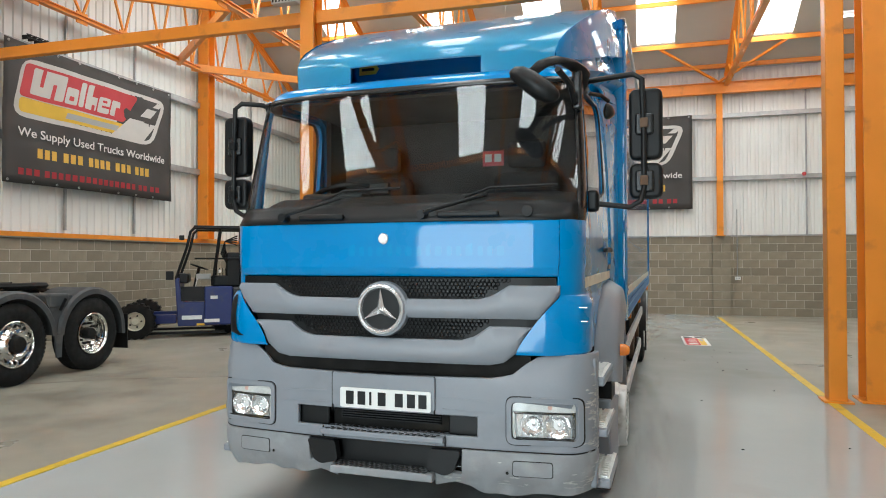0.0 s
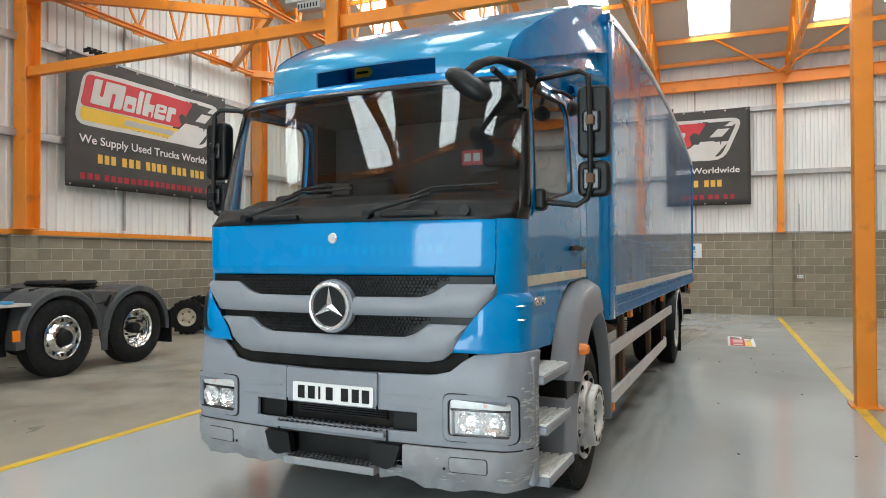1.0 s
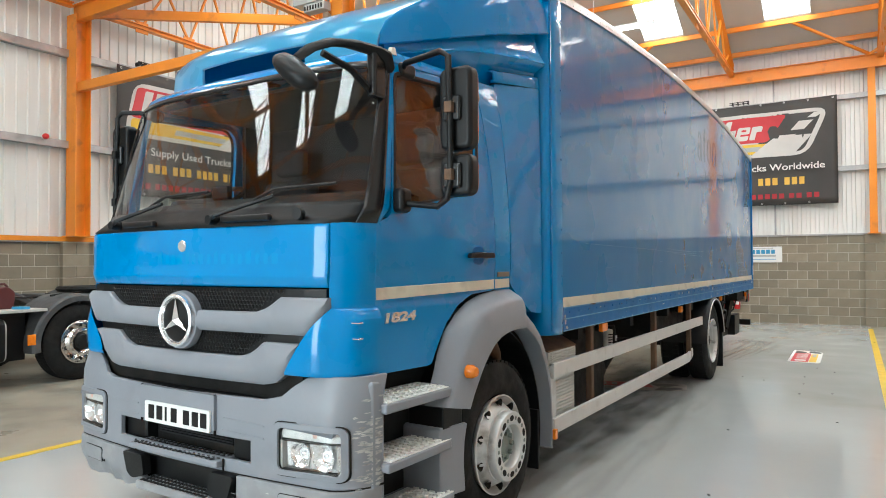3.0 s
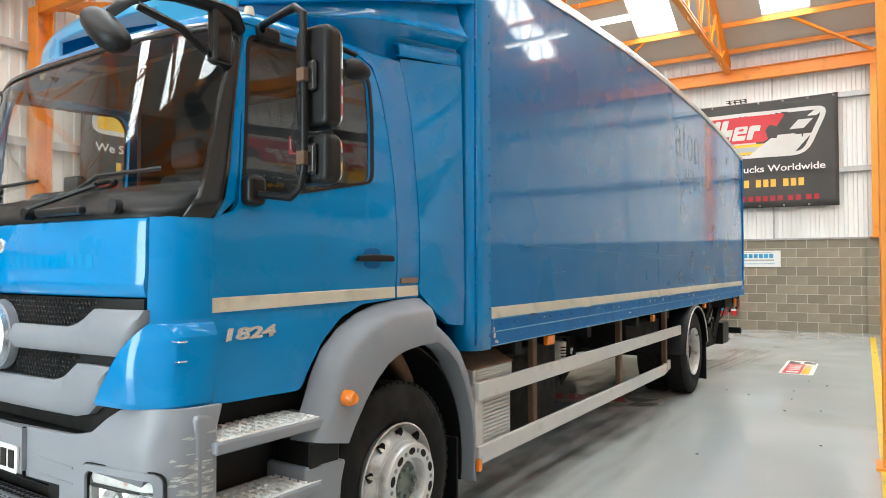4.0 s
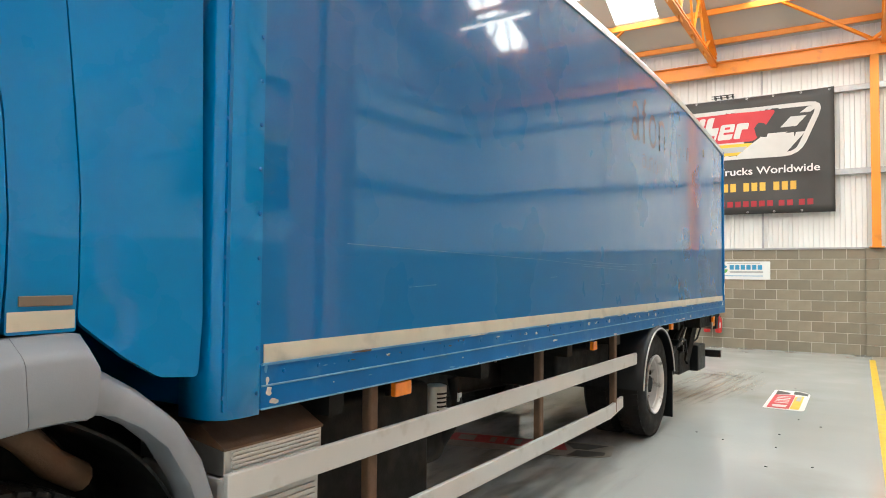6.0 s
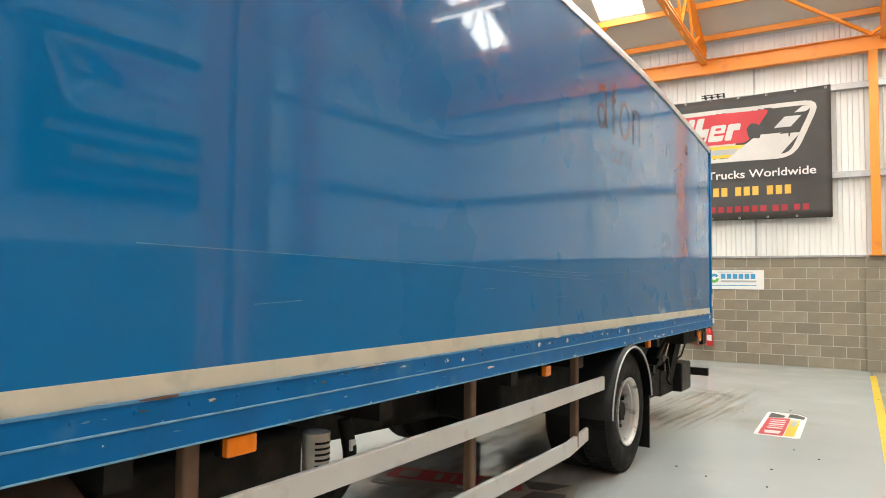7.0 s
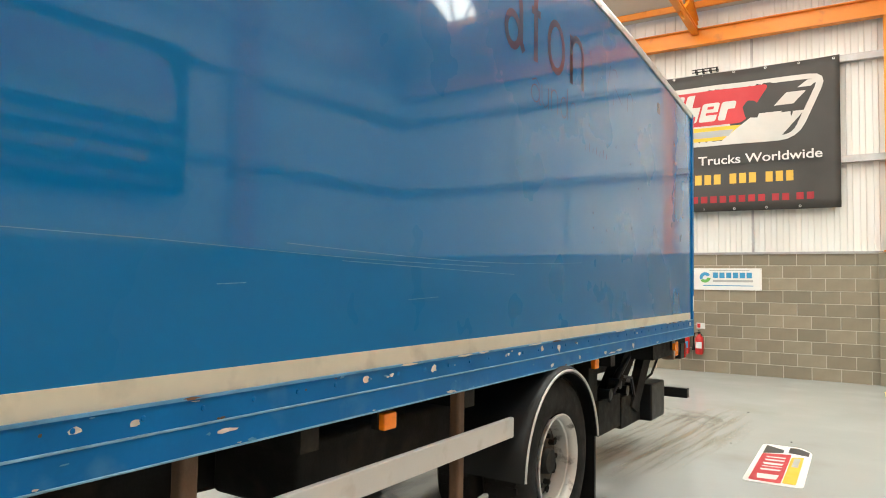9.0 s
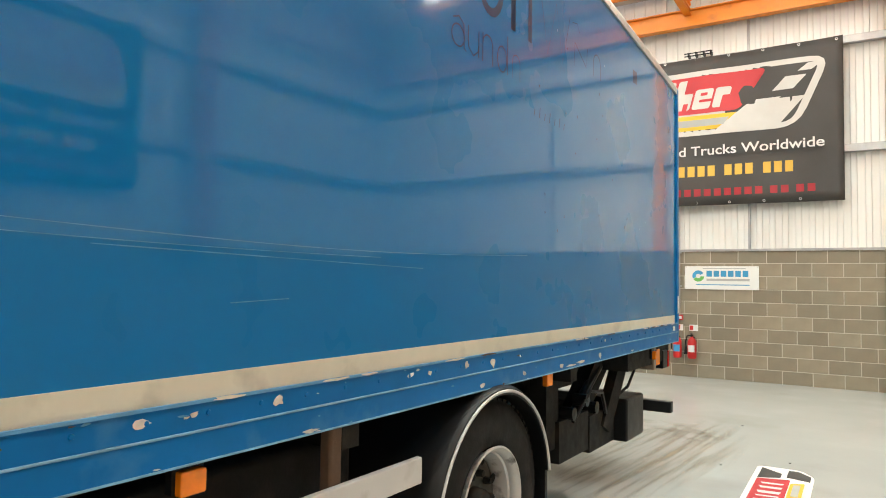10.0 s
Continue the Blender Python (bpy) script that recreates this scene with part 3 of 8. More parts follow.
def cab_w(z):
    return interp(z, ((1.0, 1.116), (1.378, 1.119), (1.394, 1.112), (1.50, 1.111), (1.53, 1.114), (1.57, 1.119), (1.80, 1.1195), (1.95, 1.1165), (2.10, 1.110), (2.25, 1.102), (2.40, 1.093), (2.55, 1.083), (2.62, 1.076), (2.70, 1.063)))


def cab_f(z):
    return interp(z, ((1.0, 0.0), (1.80, 0.0), (1.90, 0.085), (2.66, 0.334), (2.74, 0.384)))


def nose(f, w=1.12, bow=0.05, rx=0.22, ry=0.26):
    """Plan curve of the front, f from -1 (one side) over 0 (middle) to 1; past 1 it runs straight back, in metres."""
    s, f = (1 if f >= 0 else -1), abs(f)
    u0 = w - rx
    if f <= 0.7:
        u = u0 * f / 0.7
        return s * u, bow * (u / u0) ** 2
    a = (min(f, 1.0) - 0.7) / 0.3 * math.pi / 2
    return s * (u0 + rx * math.sin(a)), bow + ry * (1 - math.cos(a)) + max(0, f - 1.0)


def nose_f(u, w=1.12, rx=0.22):
    """The f at which the plan curve reaches u."""
    s, u = (1 if u >= 0 else -1), abs(u)
    u0 = w - rx
    return s * (0.7 * u / u0 if u <= u0 else 0.7 + 0.3 * math.asin(min(1, (u - u0) / rx)) / (math.pi / 2))


def front_sheet(bm, fs, zs, off=0.0):
    rows = []
    for z in zs:
        r = []
        for f in fs:
            u, v = nose(f, cab_w(z), ry=interp(z, ((1.80, 0.26), (2.60, 0.155))))
            k = math.hypot(u * 0.25, 1)
            r.append(bm.verts.new((u * (1 + off * 0.6 * abs(f)), cab_f(z) + v - off / k, z)))
        rows.append(r)
    return loft(bm, rows)


def screen_sheet(bm, gs, zs, off=0.0):
    """The gently bowed windscreen and the mouldings above and below it."""
    rows = []
    for z in zs:
        w, ry = cab_w(z), interp(z, ((1.80, 0.26), (2.60, 0.155)))
        ue, ve = nose(0.897, w, ry=ry)
        t = min(1, max(0, (z - 1.80) / 0.09))
        r = []
        for g in gs:
            u = ue * g
            v0 = nose(nose_f(u, w), w, ry=ry)[1]
            r.append(bm.verts.new((u, cab_f(z) + v0 + (ve * abs(g) ** 4.0 - v0) * t - off, z)))
        rows.append(r)
    return loft(bm, rows)


def steps(a, b, n):
    return [a + (b - a) * i / n for i in range(n + 1)]


P = lambda name, bm, m, label="", **k: part(name, bm, m, TRUCK, label, **k)

bm = BM()
rows = []
for z, off in ((1.485, -0.006), (1.49, 0.002), (1.505, 0.009), (1.525, 0.0145), (1.535, 0.0165), (1.545, 0.0165), (1.56, 0.014), (1.60, 0.012), (1.70, 0.012), (1.775, 0.010), (1.79, 0.006), (1.796, -0.004)):
    line = [(nose(f, cab_w(z))[0], nose(f, cab_w(z))[1] - off) for f in steps(-0.788, 0.788, 40)]
    line = [(line[0][0], line[0][1] + 0.04)] + line + [(line[-1][0], line[-1][1] + 0.04)]
    rows.append([bm.verts.new((u, v, z)) for u, v in line])
loft(bm, rows)
P("front_panel", bm, "blue", "glossy blue bonnet panel with faded lettering", smooth=True)
for s in (-1, 1):
    P("corner_panel", front_sheet(BM(), [s * f for f in steps(0.79, 1.0, 12)], (1.37, 1.395, 1.40, 1.50, 1.60, 1.70, 1.79, 1.80)), "blue", smooth=True, solid=0.02, bevel=0.004)
    # bulging lower corner with the cheek beside the grille and an air slot
    def corner_pt(f, z, o=0.0, s=s):
        k = (z - 1.075) / 0.31
        ramp = min(1, max(0, (f - 0.80) / 0.09))
        out = 0.034 * min(1, max(0, 1 - k) / 0.16) ** 0.6 * ramp * ramp * (3 - 2 * ramp)
        u, v = nose(f)
        crown = 0.022 * math.sin(math.pi * min(1, max(0, (f - 0.62) / 0.30))) * math.sin(math.pi * min(1, max(0, k)))
        return (s * (u + out + o * f), v - 0.045 - crown + 0.03 * k - o * (1.3 - f), z)

    bm = BM()
    rows = []
    for z in [1.062] + steps(1.075, 1.33, 22) + steps(1.336, 1.385, 14):
        k = (z - 1.075) / 0.31
        f0 = nose_f(0.775 + 0.235 * max(0, k) ** 1.25)
        rows.append([bm.verts.new(corner_pt(f, z, -0.012 if z < 1.07 else 0.0)) for f in steps(f0, 1.0, 36)] + [bm.verts.new((s * (1.12 + 0.03 * min(1, max(0, 1 - k) / 0.16) ** 0.6 * 0.5), 0.288, z))])
    loft(bm, rows)
    P("lower_corner_panel", bm, "blue", smooth=True)
    if s < 0:
        # black sheet laid on the panel puts in the air slot's shade
        bm = BM()
        loft(bm, [[bm.verts.new(corner_pt(f, z, 0.005)) for f in steps(f0, f1, 6)] for z, f0, f1 in ((1.362, 0.815, 0.825), (1.35, 0.812, 0.845), (1.31, 0.81, 0.868), (1.24, 0.812, 0.872), (1.18, 0.805, 0.872), (1.145, 0.79, 0.868), (1.128, 0.765, 0.855), (1.118, 0.74, 0.82), (1.112, 0.73, 0.78))])
        P("corner_duct", bm, "black", "black sheet for the dark air slot in the corner panel", smooth=True)
    # A-pillars: black beside the glass, blue behind it
    bm = BM()
    rows, back = [], []
    for z in steps(1.80, 2.665, 10):
        ry = interp(z, ((1.80, 0.26), (2.60, 0.155)))
        f1 = interp(z, ((1.80, 0.995), (2.62, 0.955)))
        end = interp(z, ((1.80, 0.283), (1.86, 0.42), (2.62, 0.475)))
        line = []
        for f in steps(f1, 1.0, 4):
            u, v = nose(f, cab_w(z), ry=ry)
            line.append((s * u, cab_f(z) + v, z))
        line += [(s * cab_w(z), line[-1][1] + max(0.003, end - line[-1][1]) * k, z) for k in (0.5, 1.0)]
        rows.append([bm.verts.new(p) for p in line])
        back.append(f1)
    P("pillar", loft(bm, rows), "blue", smooth=True, solid=0.03)
    bm = BM()
    rows = []
    for z, f1 in zip(steps(1.80, 2.665, 10), back):
        ry = interp(z, ((1.80, 0.26), (2.60, 0.155)))
        r = []
        for f in steps(0.895, f1, 6):
            u, v = nose(f, cab_w(z), ry=ry)
            r.append(bm.verts.new((s * (u + 0.002), cab_f(z) + v - 0.006, z)))
        rows.append(r)
    P("pillar_trim", loft(bm, rows), "gloss", "black moulding beside the windscreen", smooth=True, solid=0.02)
P("cowl", screen_sheet(BM(), steps(-1, 1, 40), (1.80, 1.84, 1.885, 1.91), 0.006), "black", "black scuttle panel under the windscreen", smooth=True, solid=0.02)
P("header_trim", screen_sheet(BM(), steps(-1.01, 1.01, 40), (2.635, 2.668), 0.006), "gloss", smooth=True, solid=0.02)
glass = P("windscreen", screen_sheet(BM(), steps(-1, 1, 44), steps(1.905, 2.64, 6)), "glass", "clear windscreen reflecting the rooflights", smooth=True)
glass.visible_shadow = False
# roof: closed shell from outline rings
bm = BM()
rings = []
for z, w, f, r in ((2.66, 1.068, 0.35, 1.78), (2.70, 1.062, 0.37, 1.78), (2.735, 1.04, 0.41, 1.78), (2.765, 0.98, 0.50, 1.78), (2.785, 0.85, 0.65, 1.78), (2.79, 0.5, 0.9, 1.78)):
    ring = [bm.verts.new((-w, r, z))]
    for g in steps(-1, 1, 36):
        u, v = nose(g, w, ry=0.155)
        ring.append(bm.verts.new((u, f + v * (1 - 0.3 * (z > 2.75)), z)))
    ring.append(bm.verts.new((w, r, z)))
    rings.append(ring)
loft(bm, rings)
bm.faces.new(rings[-1])
P("roof", bm, "blue", smooth=True)

DOOR_LINE = [(0.290, 1.05), (0.70, 1.04), (0.80, 1.04), (0.86, 1.14), (0.95, 1.26), (1.08, 1.36), (1.25, 1.415), (1.53, 1.432), (1.535, 1.75), (1.515, 2.05), (1.475, 2.30), (1.43, 2.50), (1.37, 2.635), (1.28, 2.668), (0.49, 2.655), (0.428, 1.865), (0.40, 1.835), (0.288, 1.80)]
WINDOW = rounded([(0.447, 1.882), (1.335, 2.03), (1.352, 2.35), (1.345, 2.56), (1.27, 2.632), (0.508, 2.615)], 0.06)
CENTRE = Vector((0.9, 2.27))
for s in (-1, 1):
    side = lambda a, b, o=0.0, s=s: (s * (cab_w(b) + o), a, b)
    door = skin("cab_door", rounded(DOOR_LINE, 0.03), [WINDOW], side, "blue", TRUCK, "blue cab door with a cream stripe", SIDE_Z, sd=s)
    wide = [(Vector(p) - CENTRE) * 1.012 + CENTRE for p in WINDOW]
    part("window_seal", sheet(wide, [[(Vector(p) - CENTRE) * 0.972 + CENTRE for p in WINDOW]], lambda a, b: side(a, b, 0.004), SIDE_Z), "black", door, "black rubber seal", solid=0.012 * s)
    pane = part("window_pane", sheet(WINDOW, [], lambda a, b: side(a, b, -0.012), SIDE_Z), "sideglass", door, smooth=True)
    pane.visible_shadow = False
    # handle over an oval slab, the hollow's shade put into its darker blue
    part("handle_recess", slab(BM(), rounded([(1.255, 1.60), (1.30, 1.588), (1.35, 1.588), (1.395, 1.60), (1.395, 1.69), (1.355, 1.70), (1.295, 1.70), (1.255, 1.69)], 0.02), lambda a, b, d: side(a, b, 0.0015 - d), 0.01), "railblue", door, "darker blue slab for the shaded hollow behind the handle", bevel=0.004)
    part("door_handle", slab(BM(), rounded([(1.175, 1.628), (1.47, 1.628), (1.475, 1.645), (1.465, 1.660), (1.30, 1.664), (1.185, 1.657)], 0.014), lambda a, b, d: side(a, b, 0.036 - d), 0.03), "black", door, "black door handle", bevel=0.008)
    part("stripe", sheet([(0.297, 1.418), (1.527, 1.440), (1.527, 1.497), (0.297, 1.478)], [], lambda a, b: side(a, b, 0.003), SIDE_Z), "cream", door, "cream reflective stripe", solid=0.002 * s)
    # rear corner of the cab
    skin("rear_pillar", rounded([(1.541, 1.432), (1.762, 1.432), (1.757, 1.845), (1.707, 2.45), (1.645, 2.72), (1.25, 2.705), (1.285, 2.675), (1.38, 2.64), (1.437, 2.50), (1.481, 2.30), (1.521, 2.05), (1.541, 1.75)], 0.012), [], side, "blue", TRUCK, "", SIDE_Z, sd=s)
    P("rear_stripe", sheet([(1.546, 1.441), (1.756, 1.444), (1.756, 1.499), (1.546, 1.497)], [], lambda a, b: side(a, b, 0.003), SIDE_Z), "cream", solid=0.002 * s)
    P("side_reflector", box(BM(), *sorted((s * 1.112, s * 1.121)), 1.575, 1.745, 1.512, 1.542), "tape", "scuffed brown tape patch", bevel=0.003)
    skin("gutter", [(0.47, 2.66), (1.25, 2.674), (1.25, 2.70), (0.50, 2.682)], [], side, "blue", TRUCK, "", SIDE_Z, sd=s)
    DF = [(1.767, 1.46), (1.80, 1.435), (1.92, 1.345), (2.06, 1.265), (2.22, 1.25), (2.235, 1.45), (2.20, 2.80), (1.650, 2.742), (1.712, 2.46), (1.762, 1.845)]
    flare = lambda a, b, o=0.0, s=s: (s * (cab_w(b) - 0.002 + o + (1.150 - cab_w(b)) * max(0, a - 1.69) / 0.51), a, b)
    skin("side_deflector", rounded(DF, 0.022), [], flare, "blue", TRUCK, "blue side air deflector behind the cab", SIDE_Z, (1.75, 1.9, 2.05), sd=s)
    P("seam_backing", box(BM(), *sorted((s * 1.0, s * 1.04)), 1.40, 1.69, 1.44, 2.70), "chassis")
    P("seam_backing", box(BM(), *sorted((s * 1.0, s * 1.04)), 1.69, 1.80, 1.44, 2.66), "chassis")
    # rounded ledge above the deflector
    bm = BM()
    rows = []
    for k in steps(0, 1, 8):
        v, z = 1.635 + 0.565 * k, 2.748 + 0.052 * k
        u = 1.075 + 0.073 * k
        h = 0.088 + 0.012 * k
        rows.append([bm.verts.new((s * (u + du), v, z + h * t)) for du, t in ((-0.03, 0.0), (-0.004, 0.02), (0.0, 0.12), (-0.002, 0.55), (-0.012, 0.82), (-0.035, 0.96), (-0.075, 1.05), (-0.17, 1.12))])
    P("deflector_ledge", loft(bm, rows), "blue", "glossy blue ledge over the side deflector", smooth=True, solid=0.015)
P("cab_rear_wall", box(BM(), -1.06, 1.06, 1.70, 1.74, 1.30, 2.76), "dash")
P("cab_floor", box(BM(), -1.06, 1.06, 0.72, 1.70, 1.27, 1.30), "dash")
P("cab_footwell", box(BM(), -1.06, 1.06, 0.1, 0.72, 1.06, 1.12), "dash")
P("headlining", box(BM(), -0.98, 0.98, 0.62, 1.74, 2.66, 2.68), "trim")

# two chrome bars mark small bright spots on the lower corner
for z in (1.243, 1.318):
    P("corner_slot", box(BM(), 1.095, 1.143, 0.115, 0.158, z - 0.004, z + 0.004), "chrome", bevel=0.004)

# inside the cab
bm = BM()
rings = []
for g in steps(-0.93, 0.93, 24):
    u, v = nose(g)
    u *= 0.95
    rings.append([bm.verts.new((u, y, z)) for y, z in ((v + 0.10, 1.86), (v + 0.30, 1.95), (v + 0.42, 1.99), (v + 0.56, 1.97), (v + 0.60, 1.86), (v + 0.55, 1.50))])
loft(bm, rings)
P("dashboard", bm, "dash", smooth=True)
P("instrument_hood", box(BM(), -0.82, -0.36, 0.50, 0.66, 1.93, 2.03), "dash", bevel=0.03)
wheel = P("steering_wheel", BM(), "black", smooth=True)
bm = BM()
pts = [(-0.6 + 0.225 * math.cos(a), 0.70 + 0.225 * math.sin(a) * 0.80, 2.03 + 0.225 * math.sin(a) * 0.42) for a in steps(0, math.tau, 32)]
tube(bm, pts, 0.017, 8, caps=False)
tube(bm, [(-0.6, 0.70, 2.03), (-0.6, 0.60, 1.80)], 0.03)
tube(bm, [(-0.82, 0.70, 2.03), (-0.38, 0.70, 2.03)], 0.014, 6)
bm.to_mesh(wheel.data)
for x in (-0.58, 0.55):
    seat = P("cab_seat", box(BM(), x - 0.25, x + 0.25, 0.95, 1.45, 1.42, 1.60), "seat", "dark fabric cab seat", bevel=0.06)
    part("seat_back", box(BM(), x - 0.24, x + 0.24, 1.40, 1.56, 1.58, 2.22), "seat", seat, bevel=0.06)
    part("headrest", box(BM(), x - 0.14, x + 0.14, 1.43, 1.54, 2.25, 2.45), "seat", seat, bevel=0.04)
    part("seat_base", box(BM(), x - 0.22, x + 0.22, 0.98, 1.40, 1.12, 1.42), "black", seat)
sign = P("dash_notice", box(BM(), 0.17, 0.335, 1.685, 1.70, 2.30, 2.415), "bansite", "small red notice on the rear wall of the cab")
for x in (0.215, 0.29):
    part("notice_square", box(BM(), x - 0.026, x + 0.026, 1.68, 1.685, 2.33, 2.39), "greybox", sign)
P("dash_tablet", box(BM(), -0.28, -0.14, 0.42, 0.47, 2.0, 2.08), "black", "small black dash-mounted phone holder", bevel=0.01)

# wipers and scuttle details
for px, pz, tx, tz in ((-0.66, 1.835, 0.06, 2.005), (0.234, 1.835, 0.98, 1.995)):
    w = P("wiper", tube(BM(), [(px, -0.015, pz), (px + 0.05, -0.03, pz + 0.02), ((px + tx) / 2 - 0.02, 0.085 if abs(px) > 0.5 else 0.10, (pz + tz) / 2 + 0.035)], 0.012, 8), "black", "black windscreen wiper resting on the glass")
    part("blade", tube(BM(), [((px * 2 + tx) / 3 - 0.02, 0.085, (pz + tz) / 2 + 0.02), ((px + tx) / 2, 0.095, tz - 0.01), (tx, 0.15 if abs(tx) > 0.5 else 0.115, tz)], 0.009, 6), "black", w)
    part("pivot", lathe(BM(), [(-0.03, 0), (-0.03, 0.025), (0.03, 0.03)], (px, 0.0, pz), "y", 14), "black", w)
for u0, u1 in ((-0.55, -0.25), (0.325, 0.683)):
    P("scuttle_grab", box(BM(), u0, u1, -0.03, 0.01, 1.815, 1.85), "black", bevel=0.014)
P("scuttle_cap", lathe(BM(), [(-0.012, 0), (-0.012, 0.03), (0.02, 0.03)], (0.83, 0.035, 1.845), "y", 16), "dash")

# grille
face = lambda a, b, d: (a, nose(nose_f(a))[1] - 0.03 + d, b)


def sym(pts):
    return pts + [(-a, b) for a, b in reversed(pts)]


def dense(pts, n=6):
    out = []
    for i, p in enumerate(pts):
        q = pts[(i + 1) % len(pts)]
        k = max(1, int(abs(q[0] - p[0]) / 0.12))
        out += [(p[0] + (q[0] - p[0]) * j / k, p[1] + (q[1] - p[1]) * j / k) for j in range(k)]
    return out


def plate(bm, pts, place, depth):
    """A curved plate over a polygon."""
    f = [bm.verts.new(place(p[0], p[1], 0)) for p in pts]
    ed = [bm.edges.new((f[i], f[(i + 1) % len(f)])) for i in range(len(f))]
    bmesh.ops.triangle_fill(bm, use_beauty=True, edges=ed)
    g = [bm.verts.new(place(p[0], p[1], depth)) for p in pts]
    for i in range(len(f)):
        j = (i + 1) % len(f)
        bm.faces.new((f[i], f[j], g[j], g[i]))
    return bm


grille = P("grille", plate(BM(), dense(sym([(0.98, 1.478), (0.98, 1.40), (0.80, 1.09), (0.62, 1.03)])), lambda a, b, d: face(a, b, d + 0.035), 0.03), "black", "black honeycomb radiator grille in a grey frame")


def band(us, hi, lo, depth=0.05, crown=0.012):
    """A curved horizontal moulding with the given top and bottom lines."""
    bm = BM()
    rings = []
    for u in us:
        v, a, b = nose(nose_f(u))[1] - 0.03, hi(abs(u)), lo(abs(u))
        h = a - b
        rings.append([bm.verts.new((u, v + d, z)) for z, d in ((a, depth), (a, 0.012), (a - min(0.012, h * 0.3), 0.0), (b + h * 0.45, -crown), (b + min(0.016, h * 0.3), -0.002), (b, 0.012), (b, depth))])
    loft(bm, rings)
    bm.faces.new(rings[0]), bm.faces.new(rings[-1][::-1])
    return bm


US = sorted({s * a for a in (0, 0.12, 0.24, 0.36, 0.46, 0.53, 0.56, 0.60, 0.62, 0.66, 0.70, 0.73, 0.775, 0.79, 0.81, 0.83, 0.85, 0.856) for s in (-1, 1)})
part("grille_frame_upper", band(sorted(US + [s * a for a in (0.893, 0.932, 0.955, 0.977, 1.0) for s in (-1, 1)]),
     lambda u: interp(u, ((0, 1.357), (0.56, 1.359), (0.64, 1.38), (0.73, 1.437), (2, 1.437))), lambda u: interp(u, ((0, 1.252), (0.893, 1.254), (0.932, 1.302), (0.977, 1.352), (1.0, 1.39)))), "grey", grille, "grey grille bar", smooth=True)
part("grille_frame_lower", band(US,
     lambda u: interp(u, ((0, 1.131), (0.46, 1.132), (0.54, 1.155), (0.62, 1.212), (2, 1.212))), lambda u: interp(u, ((0, 1.0), (0.62, 1.0), (0.70, 1.015), (0.775, 1.072), (0.79, 1.105), (0.81, 1.143), (0.83, 1.173), (0.85, 1.198), (0.856, 1.206)))), "grey", grille, "grey grille bar", smooth=True)
bm = BM()
R = 0.0125
for zc, u_lim in ((1.355, lambda z: 0.53 + (z - 1.355) * 1.7), (1.13, lambda z: 0.43 + (z - 1.13) * 1.6)):
    for j in range(6):
        z = zc + 0.006 + j * R * 1.65
        lim = u_lim(z)
        n = int(lim / (R * 1.9))
        for i in range(-n, n + 1):
            u = (i + 0.5 * (j % 2)) * R * 1.9
            if abs(u) < 0.13 and abs(z - 1.307) < 0.13:
                continue
            v0 = nose(nose_f(u))[1] - 0.004
            o = [bm.verts.new((u + R * 1.05 * math.sin(k * math.pi / 3), v0, z + R * 1.05 * math.cos(k * math.pi / 3))) for k in range(6)]
            q = [bm.verts.new((u + R * 0.72 * math.sin(k * math.pi / 3), v0 + 0.004, z + R * 0.72 * math.cos(k * math.pi / 3))) for k in range(6)]
            for k in range(6):
                bm.faces.new((o[k], o[(k + 1) % 6], q[(k + 1) % 6], q[k]))
hc = part("honeycomb", bm, "black", grille)
tagged(hc, kind="stuff")
em = P("emblem", lathe(BM(), [(-0.045, 0.112), (-0.062, 0.118), (-0.066, 0.127), (-0.060, 0.137), (-0.03, 0.140), (0.0, 0.138)], (0, 0, 1.307), "y", 48), "silver", "round chrome emblem with three arms", smooth=True)
part("emblem_disc", lathe(BM(), [(-0.046, 0), (-0.046, 0.113)], (0, 0, 1.307), "y", 40), "black", em)
part("emblem_rim", lathe(BM(), [(-0.035, 0.139), (-0.035, 0.150), (0.0, 0.155)], (0, 0, 1.307), "y", 48), "grey", em)
bm = BM()
for k in range(3):
    a = math.pi / 2 + k * math.tau / 3
    tip, l, r = (0.113 * math.cos(a), 0.113 * math.sin(a)), (0.024 * math.cos(a + 1.05), 0.024 * math.sin(a + 1.05)), (0.024 * math.cos(a - 1.05), 0.024 * math.sin(a - 1.05))
    vs = [bm.verts.new((p[0], y, 1.307 + p[1])) for p, y in ((tip, -0.056), (l, -0.05), ((0, 0), -0.075), (r, -0.05))]
    bm.faces.new((vs[0], vs[1], vs[2]))
    bm.faces.new((vs[0], vs[2], vs[3]))
part("emblem_star", bm, "silver", em)
P("bonnet_badge", lathe(BM(), [(-0.022, 0), (-0.022, 0.026), (-0.016, 0.032), (0.0, 0.032)], (0, 0, 1.697), "y", 24), "silver", "small round silver badge")
# faded lettering on the bonnet, as bars
u = -0.22
for k in range(16):
    w = 0.040 if k % 3 else 0.055
    v0 = nose(nose_f(u))[1]
    P("faded_letter", slab(BM(), rounded([(u, 1.60), (u + w * 0.72, 1.60), (u + w * 0.72, 1.655 if k % 4 else 1.675), (u, 1.655)], 0.012), lambda a, b, d, v0=v0: (a, nose(nose_f(a))[1] - 0.0126 + d, b), 0.002), "ghostpale")
    u += w + 0.014

# bumper
BZ = lambda u: interp(abs(u), ((0.0, 0.925), (0.60, 0.935), (0.71, 0.955), (0.82, 1.05), (0.92, 1.068), (2, 1.068)))


